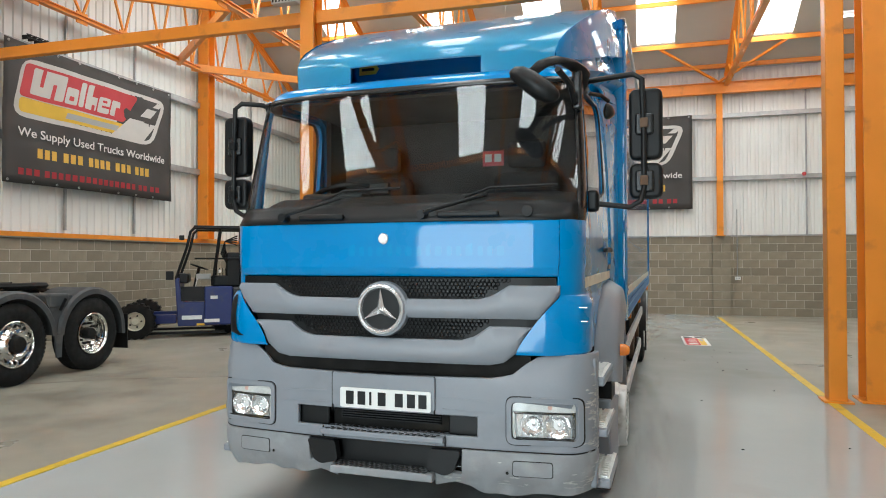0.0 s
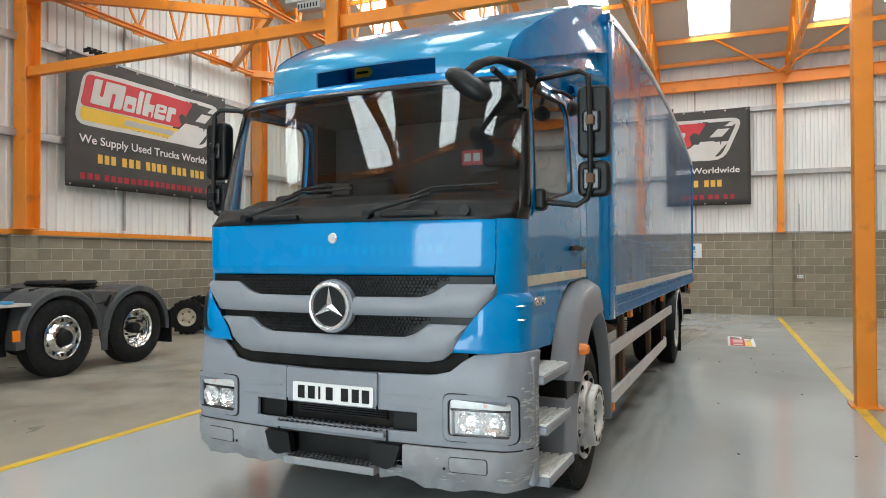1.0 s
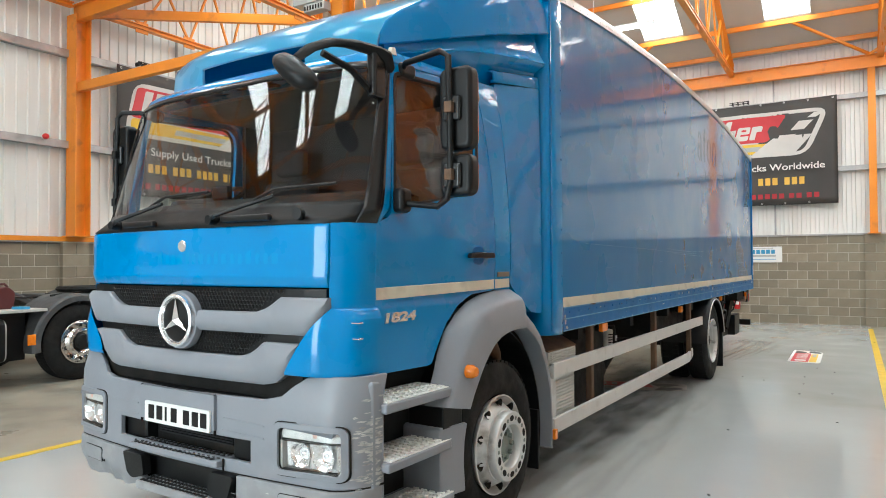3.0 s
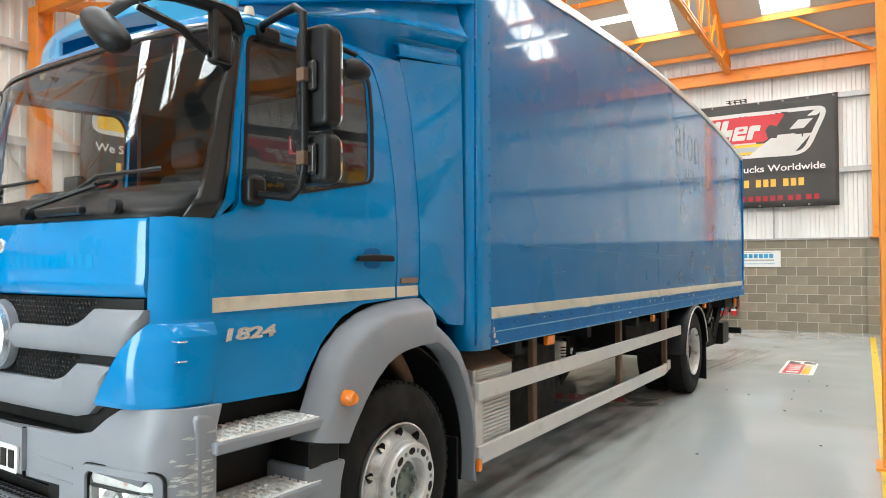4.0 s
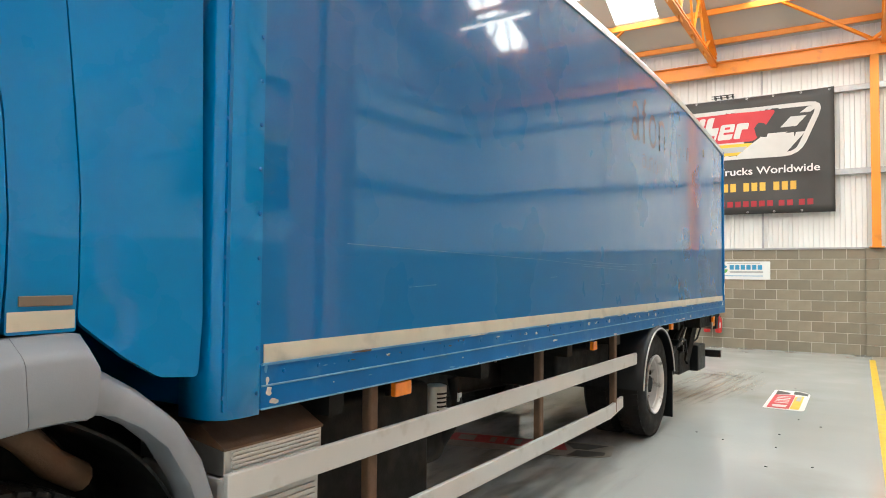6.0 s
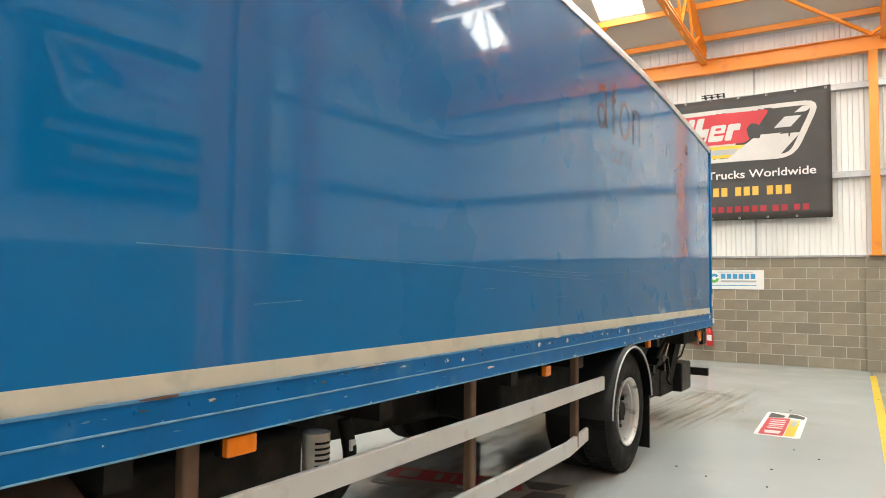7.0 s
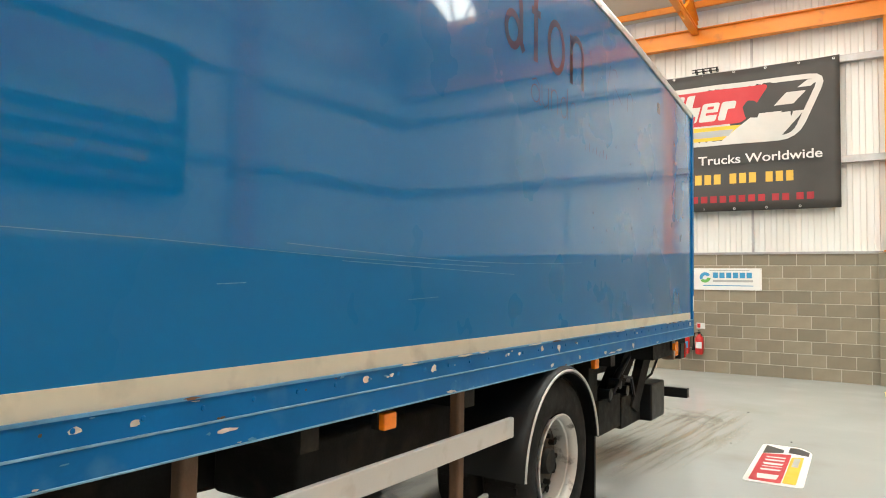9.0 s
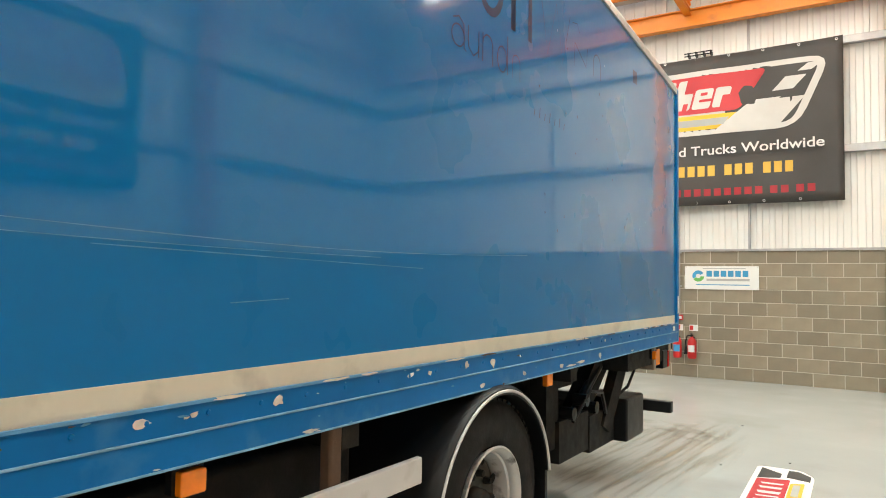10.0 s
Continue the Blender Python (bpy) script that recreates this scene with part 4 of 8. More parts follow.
def bump_pt(f, z, off=0.0):
    u, v = nose(f, 1.135, 0.06, 0.20, 0.24)
    tuck = 0.05 * max(0, (0.45 - z) / 0.1) + 0.04 * max(0, (z - 0.93) / 0.13)
    return (u * (1 - 0.012 * max(0, (0.5 - z) / 0.15)), v - 0.085 + tuck - off, z)


def bumper_strip(bm, fs, zf0, zf1, n, skip=None, off=0.0):
    g = [[bm.verts.new(bump_pt(f, zf0(f) + (zf1(f) - zf0(f)) * k / n, off)) for f in fs] for k in range(n + 1)]
    for k in range(n):
        for i in range(len(fs) - 1):
            c = [(g[k][i].co + g[k + 1][i + 1].co) / 2]
            if skip and skip(c[0]):
                continue
            bm.faces.new((g[k][i], g[k][i + 1], g[k + 1][i + 1], g[k + 1][i]))
    return bm


F_ = lambda u: nose_f(u, 1.135, 0.20)
BF = sorted(set(round(F_(u), 5) for u in [-1.135, -1.12, -1.09, -1.05, -1.02, -0.99, -0.94, -0.90, -0.84, -0.78, -0.715, -0.66, -0.60, -0.53, -0.45, -0.36, -0.30, -0.2, -0.1, 0, 0.1, 0.2, 0.30, 0.36, 0.45, 0.53, 0.60, 0.66, 0.715, 0.78, 0.84, 0.90, 0.94, 0.99, 1.02, 1.05, 1.09, 1.12, 1.135]))
HL = (0.715, 1.05)


def in_lamp(p):
    return HL[0] < abs(p.x) < HL[1] and 0.612 < p.z < 0.815


def bu(f):
    return nose(f, 1.135, 0.06, 0.20, 0.24)[0]


bumper = P("bumper", BM(), "grey", "grey plastic bumper, scraped at one corner", smooth=True, solid=0.03, bevel=0.008)
bm = BM()
bumper_strip(bm, BF, lambda f: 0.815, lambda f: BZ(bu(f)), 4)
bumper_strip(bm, BF, lambda f: 0.72, lambda f: 0.815, 2, in_lamp)
bumper_strip(bm, BF, lambda f: 0.612, lambda f: 0.72, 2, lambda p: in_lamp(p) or abs(p.x) < 0.53)
bumper_strip(bm, BF, lambda f: 0.552, lambda f: 0.612, 2)
bmesh.ops.remove_doubles(bm, verts=bm.verts, dist=0.0005)
bmesh.ops.recalc_face_normals(bm, faces=bm.faces)
bm.to_mesh(bumper.data)
bumper.data.shade_smooth()
val = part("valance", BM(), "greylow", bumper, "scuffed lighter grey lower lip", smooth=True, solid=0.03, bevel=0.006)
bm = BM()
wob = lambda f: 0.343 + 0.010 * math.sin(9 * f) + 0.005 * math.sin(19 * f + 1) + 0.03 * max(0, 1 - abs(abs(f) - 0.30) / 0.10)
bumper_strip(bm, sorted(BF + [(a + b) / 2 for a, b in zip(BF, BF[1:])]), lambda f: 0.425, lambda f: 0.548, 3, lambda p: abs(p.x) < 0.45, 0.012)
LF = sorted(BF + [(a + b) / 2 for a, b in zip(BF, BF[1:])])
bumper_strip(bm, LF, wob, lambda f: 0.425, 5, lambda p: abs(p.x) < 0.30, 0.012)
bmesh.ops.remove_doubles(bm, verts=bm.verts, dist=0.0005)
bmesh.ops.recalc_face_normals(bm, faces=bm.faces)
for v in bm.verts:
    k = max(0, (0.50 - v.co.z) / 0.15)
    v.co.y += k * (0.012 * math.sin(17 * v.co.x + 20 * v.co.z) + 0.008 * math.sin(41 * v.co.x - 35 * v.co.z))
    if v.co.z < 0.40:
        v.co.z += 0.004 * math.sin(31 * v.co.x)
bm.to_mesh(val.data)
val.data.shade_smooth()
for s in (-1, 1):
    part("cover_gap", slab(BM(), rounded([(s * 0.717, 0.437), (s * 0.923, 0.437), (s * 0.923, 0.513), (s * 0.717, 0.513)], 0.017), lambda a, b, d: (a, bump_pt(F_(a), b)[1] - 0.0165 + d, b), 0.01), "chassis", bumper)
    part("bolt_hole", lathe(BM(), [(-0.003, 0), (-0.002, 0.007), (0.0, 0.008)], (s * 0.69, bump_pt(F_(0.69), 0.45)[1] - 0.014, 0.452), "y", 8), "chassis", bumper)
    part("towing_cover", slab(BM(), rounded([(s * 0.72, 0.44), (s * 0.92, 0.44), (s * 0.92, 0.51), (s * 0.72, 0.51)], 0.015), lambda a, b, d: (a, bump_pt(F_(a), b)[1] - 0.02 + d, b), 0.01), "greylow", bumper, bevel=0.003)
    part("bumper_bracket", plate(BM(), rounded([(s * 0.45, 0.545), (s * 0.28, 0.545), (s * 0.26, 0.445), (s * 0.36, 0.42), (s * 0.41, 0.44)], 0.02), lambda a, b, d: (a, -0.105 + d, b), 0.05), "black", bumper)
    part("opening_cover", box(BM(), *sorted((s * 0.36, s * 0.56)), -0.02, 0.0, 0.60, 0.725), "black", bumper, bevel=0.02)
for s in (-1, 1):
    part("panel_seam", box(BM(), s * 0.30 - 0.002, s * 0.30 + 0.002, -0.0925, -0.08, 0.722, 0.93), "chassis", bumper)
    part("step_seam", box(BM(), s * 0.36 - 0.002, s * 0.36 + 0.002, -0.0895, -0.08, 0.552, 0.612), "chassis", bumper)
    for z0, z1 in ((0.812, 0.820), (0.752, 0.757)):
        part("pressed_line", slab(BM(), dense([(s * 0.345, z0), (s * 0.62, z0 - 0.012), (s * 0.62, z1 - 0.012), (s * 0.345, z1)]), lambda a, b, d: (a, bump_pt(F_(a), b)[1] - 0.004 + d, b), 0.01), "grey", bumper)
part("lip_seam", bumper_strip(BM(), BF, lambda f: 0.546, lambda f: 0.556, 1, None, -0.004), "chassis", bumper)
rs = random.Random(8)
def scrape_mark(bm, f, z, df, dz, off):
    n = 7
    up = [(f - df + 2 * df * i / n, z + dz * rs.uniform(0.3, 1.0) * math.sin(math.pi * (i + 0.4) / (n + 0.8))) for i in range(n + 1)]
    dn = [(a, z - dz * rs.uniform(0.3, 1.0) * math.sin(math.pi * (i + 0.4) / (n + 0.8))) for i, (a, _) in enumerate(up)]
    loft(bm, [[bm.verts.new(bump_pt(min(a, 1.0), b, off)) for a, b in up], [bm.verts.new(bump_pt(min(a, 1.0), b, off)) for a, b in dn]])


sp = P("scraped_patch", BM(), "scrape", "pale scraped patch on the bumper corner")
bm = BM()
for k in range(130):
    f = rs.triangular(F_(1.085), 1.0, 0.965)
    scrape_mark(bm, f, rs.gauss(0.76, 0.075) if k % 6 else rs.uniform(0.57, 0.63), rs.uniform(0.006, 0.03), rs.uniform(0.002, 0.009), 0.0035)
bm.to_mesh(sp.data)
tagged(sp, kind="stuff")
sp = P("scraped_lip", BM(), "scrape", "pale scrapes on the lower lip")
bm = BM()
for k in range(70):
    f = rs.uniform(F_(0.98), 1.0) if k < 46 else rs.uniform(F_(0.34), F_(0.8))
    scrape_mark(bm, f, rs.uniform(0.385, 0.43) + (0.08 * rs.random() if k % 4 == 0 else 0), rs.uniform(0.008, 0.035), rs.uniform(0.001, 0.005), 0.014)
bm.to_mesh(sp.data)
tagged(sp, kind="stuff")
P("bumper_gap", box(BM(), -0.80, 0.80, 0.02, 0.10, 0.86, 1.05), "chassis")
P("bumper_gap_tray", box(BM(), -0.70, 0.70, -0.04, 0.06, 0.905, 0.925), "black")
P("radiator", box(BM(), -0.36, 0.36, 0.06, 0.10, 0.45, 0.74), "chassis")
for k in range(6):
    P("radiator_fin", box(BM(), -0.30, 0.30, 0.03, 0.06, 0.64 + k * 0.014, 0.646 + k * 0.014), "dash")
P("lower_dark_panel", box(BM(), -0.5, 0.5, -0.01, 0.05, 0.40, 0.56), "black")
st = P("front_step", box(BM(), -0.36, 0.36, -0.125, 0.02, 0.575, 0.605), "grey", "grey step in the bumper with raised studs", bevel=0.008)
st2 = P("lower_step", box(BM(), -0.30, 0.30, -0.125, 0.02, 0.385, 0.425), "greylow", "grey lower step with black studs", bevel=0.008)
for st_, z, y0, hw in ((st, 0.605, -0.115, 0.34), (st2, 0.425, -0.115, 0.28)):
    for j in range(4):
        n = 18
        for i in range(n):
            x = -hw + (i + 0.5 + 0.5 * (j % 2)) * 2 * hw / (n + 0.5)
            part("stud", slab(BM(), [(x - 0.011, y0 + j * 0.032), (x + 0.004, y0 + j * 0.032), (x + 0.011, y0 + j * 0.032 + 0.018), (x - 0.004, y0 + j * 0.032 + 0.018)], lambda a, b, d, z=z: (a, b, z + 0.005 - d), 0.006), "dash", st_)
# number plate with plain bars
part("plate_holder", plate(BM(), rounded([(-0.295, 0.745), (0.305, 0.745), (0.305, 0.928), (-0.295, 0.928)], 0.008), lambda a, b, d: (a, -0.098 + d, b), 0.02), "grey", bumper)
np_ = P("number_plate", slab(BM(), rounded([(-0.262, 0.735), (0.268, 0.735), (0.268, 0.848), (-0.262, 0.848)], 0.012), lambda a, b, d: (a, -0.108 + d, b), 0.008), "white", "white number plate with dark bars")
for k, x in enumerate((-0.225, -0.155, -0.085, -0.035, 0.065, 0.135, 0.20)):
    part("plate_bar", box(BM(), x, x + (0.012 if k == 2 else 0.045), -0.112, -0.107, 0.755, 0.830), "black", np_)
# headlamps
for s in (-1, 1):
    lamp_edge = lambda g, r: rounded([(s * (0.70 - g), 0.60 - g), (s * (1.06 + g), 0.60 - g), (s * (1.058 + g), 0.825 + g), (s * (0.70 - g), 0.825 + g)], r)
    place = lambda a, b, d: (a, bump_pt(F_(a), b)[1] + d, b)
    hl = P("headlamp", holed(BM(), lamp_edge(0.014, 0.042), [lamp_edge(-0.012, 0.03)], lambda a, b: place(a, b, -0.014)), "grey", "clear rectangular headlamp in a grey frame", solid=0.024, bevel=0.007)
    part("frame_gap", holed(BM(), lamp_edge(0.019, 0.045), [lamp_edge(0.0125, 0.041)], lambda a, b: place(a, b, -0.005)), "chassis", hl, "dark joint round the lamp frame", solid=0.02)
    part("gasket", holed(BM(), lamp_edge(-0.009, 0.032), [lamp_edge(-0.015, 0.026)], lambda a, b: place(a, b, -0.003)), "chassis", hl, "dark lamp gasket", solid=0.03)
    us = steps(s * 0.715, s * 1.05, 8)
    bm = BM()
    loft(bm, [[bm.verts.new(place(a, b, 0.055)) for a in us] for b in (0.615, 0.68, 0.75, 0.815)])
    part("reflector", bm, "reflector", hl, smooth=True)
    part("inner_wall", box(BM(), *sorted((s * 0.712, s * 0.728)), place(s * 0.72, 0.7, 0.004)[1], place(s * 0.72, 0.7, 0.05)[1], 0.615, 0.75), "greybox", hl, "grey inner wall of the lamp")
    for c, r in ((0.815, 0.062), (0.945, 0.066)):
        vb = bump_pt(F_(s * c), 0.7)[1]
        # faceted bowl with an off-centre bulb shield
        part("lamp_bowl", lathe(BM(), [(0.050, 0.012), (0.044, 0.026), (0.036, 0.034), (0.027, 0.050), (0.014, r), (0.010, r + 0.002)], (s * c, vb + 0.012, 0.686), "y", 9), "bowl", hl)
        part("bulb_shield", lathe(BM(), [(-0.006, 0.0), (-0.003, 0.011), (0.03, 0.012)], (s * (c + 0.004), vb + 0.040, 0.690), "y", 12), "bowl", hl)
    for c in (0.748, 0.88, 1.022):
        part("reflector_facet", slab(BM(), [(s * (c - 0.012), 0.622), (s * (c + 0.010), 0.622), (s * (c + 0.018), 0.748), (s * (c - 0.016), 0.748)], lambda a, b, d: place(a, b, 0.036 + 0.4 * (a * s - c) + d), 0.006), "bowl", hl)
    bm = BM()
    loft(bm, [[bm.verts.new(place(a, b, d)) for a in us] for b, d in ((0.757, 0.03), (0.760, 0.018), (0.785, 0.012), (0.812, 0.022))])
    part("indicator_band", bm, "indicator", hl, "clear indicator band", smooth=True)
    part("band_joint", slab(BM(), dense([(s * 0.72, 0.748), (s * 1.048, 0.748), (s * 1.048, 0.755), (s * 0.72, 0.755)]), lambda a, b, d: place(a, b, 0.006 + d), 0.03), "chassis", hl)
    part("indicator_bulb", lathe(BM(), [(-0.008, 0.0), (-0.005, 0.012), (0.01, 0.016)], place(s * 0.905, 0.786, 0.016), "y", 12), "bulbpink", hl, "pale orange indicator bulb")
    bm = BM()
    loft(bm, [[bm.verts.new(place(a, b, 0.002)) for a in us] for b in (0.615, 0.68, 0.75, 0.812)])
    part("lens", bm, "lens", hl, smooth=True).visible_shadow = False

# mirrors
def mirror_set(s, uc, y):
    m = P("mirror_arm", tube(BM(), [(s * 1.04, y + 0.05, 2.63), (s * 1.12, y - 0.02, 2.66), (s * (uc - 0.06), y - 0.08, 2.665), (s * (uc - 0.01), y - 0.085, 2.63), (s * uc, y - 0.085, 2.3), (s * uc, y - 0.085, 2.0), (s * (uc - 0.02), y - 0.085, 1.92), (s * (uc - 0.08), y - 0.08, 1.885), (s * 1.12, y - 0.09, 1.915)], 0.017, 10), "black", "black tubular mirror arm with two mirrors", smooth=True)
    for z0, z1, nm in ((2.165, 2.585, "main_mirror"), (1.935, 2.145, "wide_mirror")):
        bm = BM()
        slab(bm, rounded([(s * (uc - 0.085), z0), (s * (uc + 0.105), z0), (s * (uc + 0.105), z1), (s * (uc - 0.085), z1)], 0.05), lambda a, b, d: (a, y - 0.06 + d, b), 0.10)
        part(nm, bm, "black", m, "black mirror housing", bevel=0.025)
        part("mirror_face", slab(BM(), rounded([(s * (uc - 0.07), z0 + 0.015), (s * (uc + 0.09), z0 + 0.015), (s * (uc + 0.09), z1 - 0.015), (s * (uc - 0.07), z1 - 0.015)], 0.04), lambda a, b, d: (a, y + 0.042 + d, b), 0.006), "mirror", m)
        zc = (z0 + z1) / 2
        part("clamp_pad", box(BM(), *sorted((s * (uc - 0.05), s * (uc + 0.055))), y - 0.085, y - 0.05, zc - 0.07, zc + 0.06), "gloss", m, bevel=0.015)
        part("clamp", box(BM(), *sorted((s * (uc - 0.022), s * (uc + 0.022))), y - 0.112, y - 0.06, zc - 0.03, zc + 0.025), "rust" if s > 0 else "black", m, bevel=0.004)
    part("arm_base", box(BM(), *sorted((s * 1.10, s * 1.18)), y - 0.14, y - 0.04, 1.86, 1.99), "black", m, bevel=0.025)
    part("arm_head", box(BM(), *sorted((s * 1.02, s * 1.10)), y - 0.02, y + 0.12, 2.60, 2.68), "black", m, bevel=0.025)


mirror_set(1, 1.435, 0.58)
mirror_set(-1, 1.30, 0.50)
bm = BM()
rings = []
for v, z0, z1, d in ((1.02, 2.50, 2.60, 0.02), (1.045, 2.485, 2.625, 0.05), (1.10, 2.478, 2.638, 0.075), (1.16, 2.49, 2.635, 0.08), (1.22, 2.508, 2.615, 0.075), (1.255, 2.52, 2.59, 0.05), (1.265, 2.525, 2.58, 0.03)):
    zc, hz = (z0 + z1) / 2, (z1 - z0) / 2
    rings.append([bm.verts.new((1.165 + d * math.cos(a) * (1 if math.cos(a) > 0 else 0.6), v, zc + hz * math.sin(a) * (1 if math.sin(a) > 0 else 0.85))) for a in steps(0, math.tau, 16)[:-1]])
loft(bm, rings, True)
bm.faces.new(rings[0]), bm.faces.new(rings[-1][::-1])
bmesh.ops.transform(bm, matrix=Matrix.Translation((1.165, 1.13, 2.565)) @ Matrix.Diagonal((0.55, 0.7, 0.75, 1)) @ Matrix.Translation((-1.165, -1.13, -2.565)), verts=bm.verts)
km = P("kerb_mirror", bm, "black", "dark grey kerb mirror over the door window", smooth=True)
part("kerb_arm", tube(BM(), [(1.06, 0.98, 2.67), (1.13, 1.06, 2.665), (1.17, 1.13, 2.635)], 0.014, 8), "black", km)
bm = BM()
rings = []
OX, OY, OZ = -0.02, 0.10, -0.015
for p, w, h in (((1.10, 0.42, 2.62), 0.03, 0.03), ((1.105, 0.36, 2.668), 0.05, 0.030), ((1.09, 0.22, 2.695), 0.065, 0.024), ((1.05, 0.10, 2.70), 0.07, 0.022), ((1.0, 0.0, 2.69), 0.06, 0.022), ((0.94, -0.07, 2.655), 0.045, 0.022), ((0.90, -0.11, 2.61), 0.035, 0.022)):
    q = 1 if p[1] < 0.3 else 0.3
    rings.append([bm.verts.new((p[0] + OX * q + w * math.cos(a) * 0.8, p[1] + OY * q + w * 0.4 * math.cos(a), p[2] + OZ * q + h * math.sin(a))) for a in steps(0, math.tau, 12)[:-1]])
loft(bm, rings, True)
bm.faces.new(rings[0]), bm.faces.new(rings[-1][::-1])
fm = P("front_mirror", bm, "black", "dark grey front mirror on a curved arm above the screen", smooth=True)
bm = BM()
rings = []
for k, (a, b, r) in enumerate(((0.775, 2.605, 0.012), (0.79, 2.60, 0.032), (0.83, 2.58, 0.05), (0.88, 2.545, 0.058), (0.93, 2.505, 0.058), (0.985, 2.47, 0.05), (1.02, 2.455, 0.032), (1.035, 2.45, 0.012))):
    rings.append([bm.verts.new((a + OX + r * 0.45 * math.sin(t), OY - 0.14 + r * 1.15 * math.cos(t), b + OZ + r * 0.95 * math.sin(t))) for t in steps(0, math.tau, 16)[:-1]])
loft(bm, rings, True)
bm.faces.new(rings[0]), bm.faces.new(rings[-1][::-1])
part("mirror_pod", bm, "black", fm, smooth=True)
part("lower_strut", tube(BM(), [(1.06, 0.30, 2.48), (1.05, 0.18, 2.55), (1.0, 0.02, 2.60)], 0.018, 8), "black", fm)
part("arm_foot", box(BM(), 1.04, 1.10, 0.31, 0.42, 2.44, 2.68), "gloss", fm, bevel=0.02)
P("marker_cap", lathe(BM(), [(0.028, 0), (0.022, 0.018), (0.0, 0.024), (-0.02, 0.026)], (1.03, 0.56, 2.735), "z", 14), "cream", "pale roof marker lamp")

# roof fairing
SPINE = ((0.60, 0.90, 2.75, 0.455, 2.75), (0.60, 0.90, 2.80, 0.45, 2.80), (0.602, 0.902, 2.845, 0.45, 2.865), (0.608, 0.906, 2.885, 0.455, 2.905), (0.62, 0.914, 2.925, 0.468, 2.937), (0.645, 0.925, 2.965, 0.50, 2.978), (0.68, 0.94, 3.005, 0.545, 3.015), (0.74, 0.955, 3.05, 0.62, 3.065),
         (0.9, 0.985, 3.145, 0.85, 3.175), (1.2, 1.015, 3.29, 1.2, 3.32), (1.6, 1.035, 3.455, 1.6, 3.48), (2.0, 1.05, 3.59, 2.0, 3.61), (2.33, 1.055, 3.685, 2.33, 3.70))
ACROSS = sorted(set(steps(-1, 1, 28) + [-0.489, 0.511, -0.985, -0.96, 0.96, 0.985]))
bm = BM()
rings = []
for ve, ue, ze, vm, zm in SPINE:
    rings.append([bm.verts.new((ue * a, ve + (vm - ve) * (1 - abs(a) ** 2.6), ze + (zm - ze) * (1 - a ** 4) + 0.012 * (1 - abs(a) ** 14) - 0.012)) for a in ACROSS])
for k, (a, b) in enumerate(zip(rings, rings[1:])):
    for i in range(len(a) - 1):
        mid = (ACROSS[i] + ACROSS[i + 1]) / 2
        if k < 2 and -0.489 < mid < 0.511:
            continue
        bm.faces.new((a[i], a[i + 1], b[i + 1], b[i]))
fair = P("roof_fairing", bm, "shell", "tall blue roof air deflector with a front slot", smooth=True, solid=0.022, bevel=0.006)
SIDEP = ((0.612, 0.906, 2.885, 0.903, 2.83), (0.645, 0.925, 2.965, 0.918, 2.832), (0.74, 0.955, 3.05, 0.955, 2.853), (0.9, 0.985, 3.145, 0.998, 2.894), (1.2, 1.015, 3.29, 1.040, 2.971), (1.6, 1.035, 3.455, 1.070, 3.074), (2.0, 1.05, 3.59, 1.092, 3.177), (2.33, 1.055, 3.685, 1.110, 3.262))
for s in (-1, 1):
    bm = BM()
    rows = []
    for v, u1, z1, u0, z0 in SIDEP:
        pts = [(u1 - 0.002, z1 - 0.001)] + [(u1 + (u0 - u1) * k + 0.006 * math.sin(math.pi * k), z1 + (z0 - z1) * k) for k in (0.03, 0.08, 0.3, 0.6, 0.9)] + [(u0, z0), (u0 - 0.012, z0 - 0.008), (u0 - 0.09, z0 + 0.0)]
        rows.append([bm.verts.new((s * a, v, b)) for a, b in pts])
    loft(bm, rows)
    part("side_panel", bm, "blue", fair, smooth=True)
    # recessed lower wedge between the panel and the roof
    bm = BM()
    rows = []
    for v, uc, zc, u0, z0 in ((0.66, 0.90, 2.775, 0.90, 2.84), (0.80, 0.93, 2.80, 0.93, 2.87), (1.0, 0.975, 2.845, 0.97, 2.92), (1.34, 1.045, 2.898, 1.0, 3.007), (1.6, 1.07, 2.928, 1.02, 3.075), (1.9, 1.10, 2.962, 1.03, 3.15), (2.2, 1.125, 2.988, 1.04, 3.228)):
        rows.append([bm.verts.new((s * a, v, b)) for a, b in ((u0, z0), (u0 + (uc - u0) * 0.35, zc + (z0 - zc) * 0.45), (uc - 0.012, zc + 0.012), (uc, zc), (uc - 0.01, zc - 0.012), (uc - 0.08, zc - 0.06), (uc - 0.12, 2.745))])
    loft(bm, rows)
    part("skirt", bm, "blue", fair, smooth=True)
# headboard of the box, seen through the hollow fairing, with a label and rivets
hb = P("headboard", box(BM(), -1.10, 1.0, 2.20, 2.24, 2.75, 3.44), "boxblue", "blue headboard behind the roof deflector", bevel=0.008)
part("headboard_rail", box(BM(), -1.105, 1.0, 2.185, 2.20, 3.345, 3.435), "boxblue", hb, bevel=0.005)
part("warning_label", slab(BM(), [(-1.085, 3.23), (-0.93, 3.23), (-0.895, 3.275), (-0.93, 3.32), (-1.085, 3.32)], lambda a, b, d: (a, 2.192 + d, b), 0.006), "banyellow", hb, "small yellow warning sticker")
part("label_bar", box(BM(), -1.06, -0.94, 2.189, 2.193, 3.263, 3.287), "black", hb)
for a in (-0.93, -0.55, -0.15, 0.40):
    part("rivet", lathe(BM(), [(2.175, 0), (2.18, 0.012), (2.186, 0.014)], (a, 0, 3.37), "y", 10), "alu", hb)

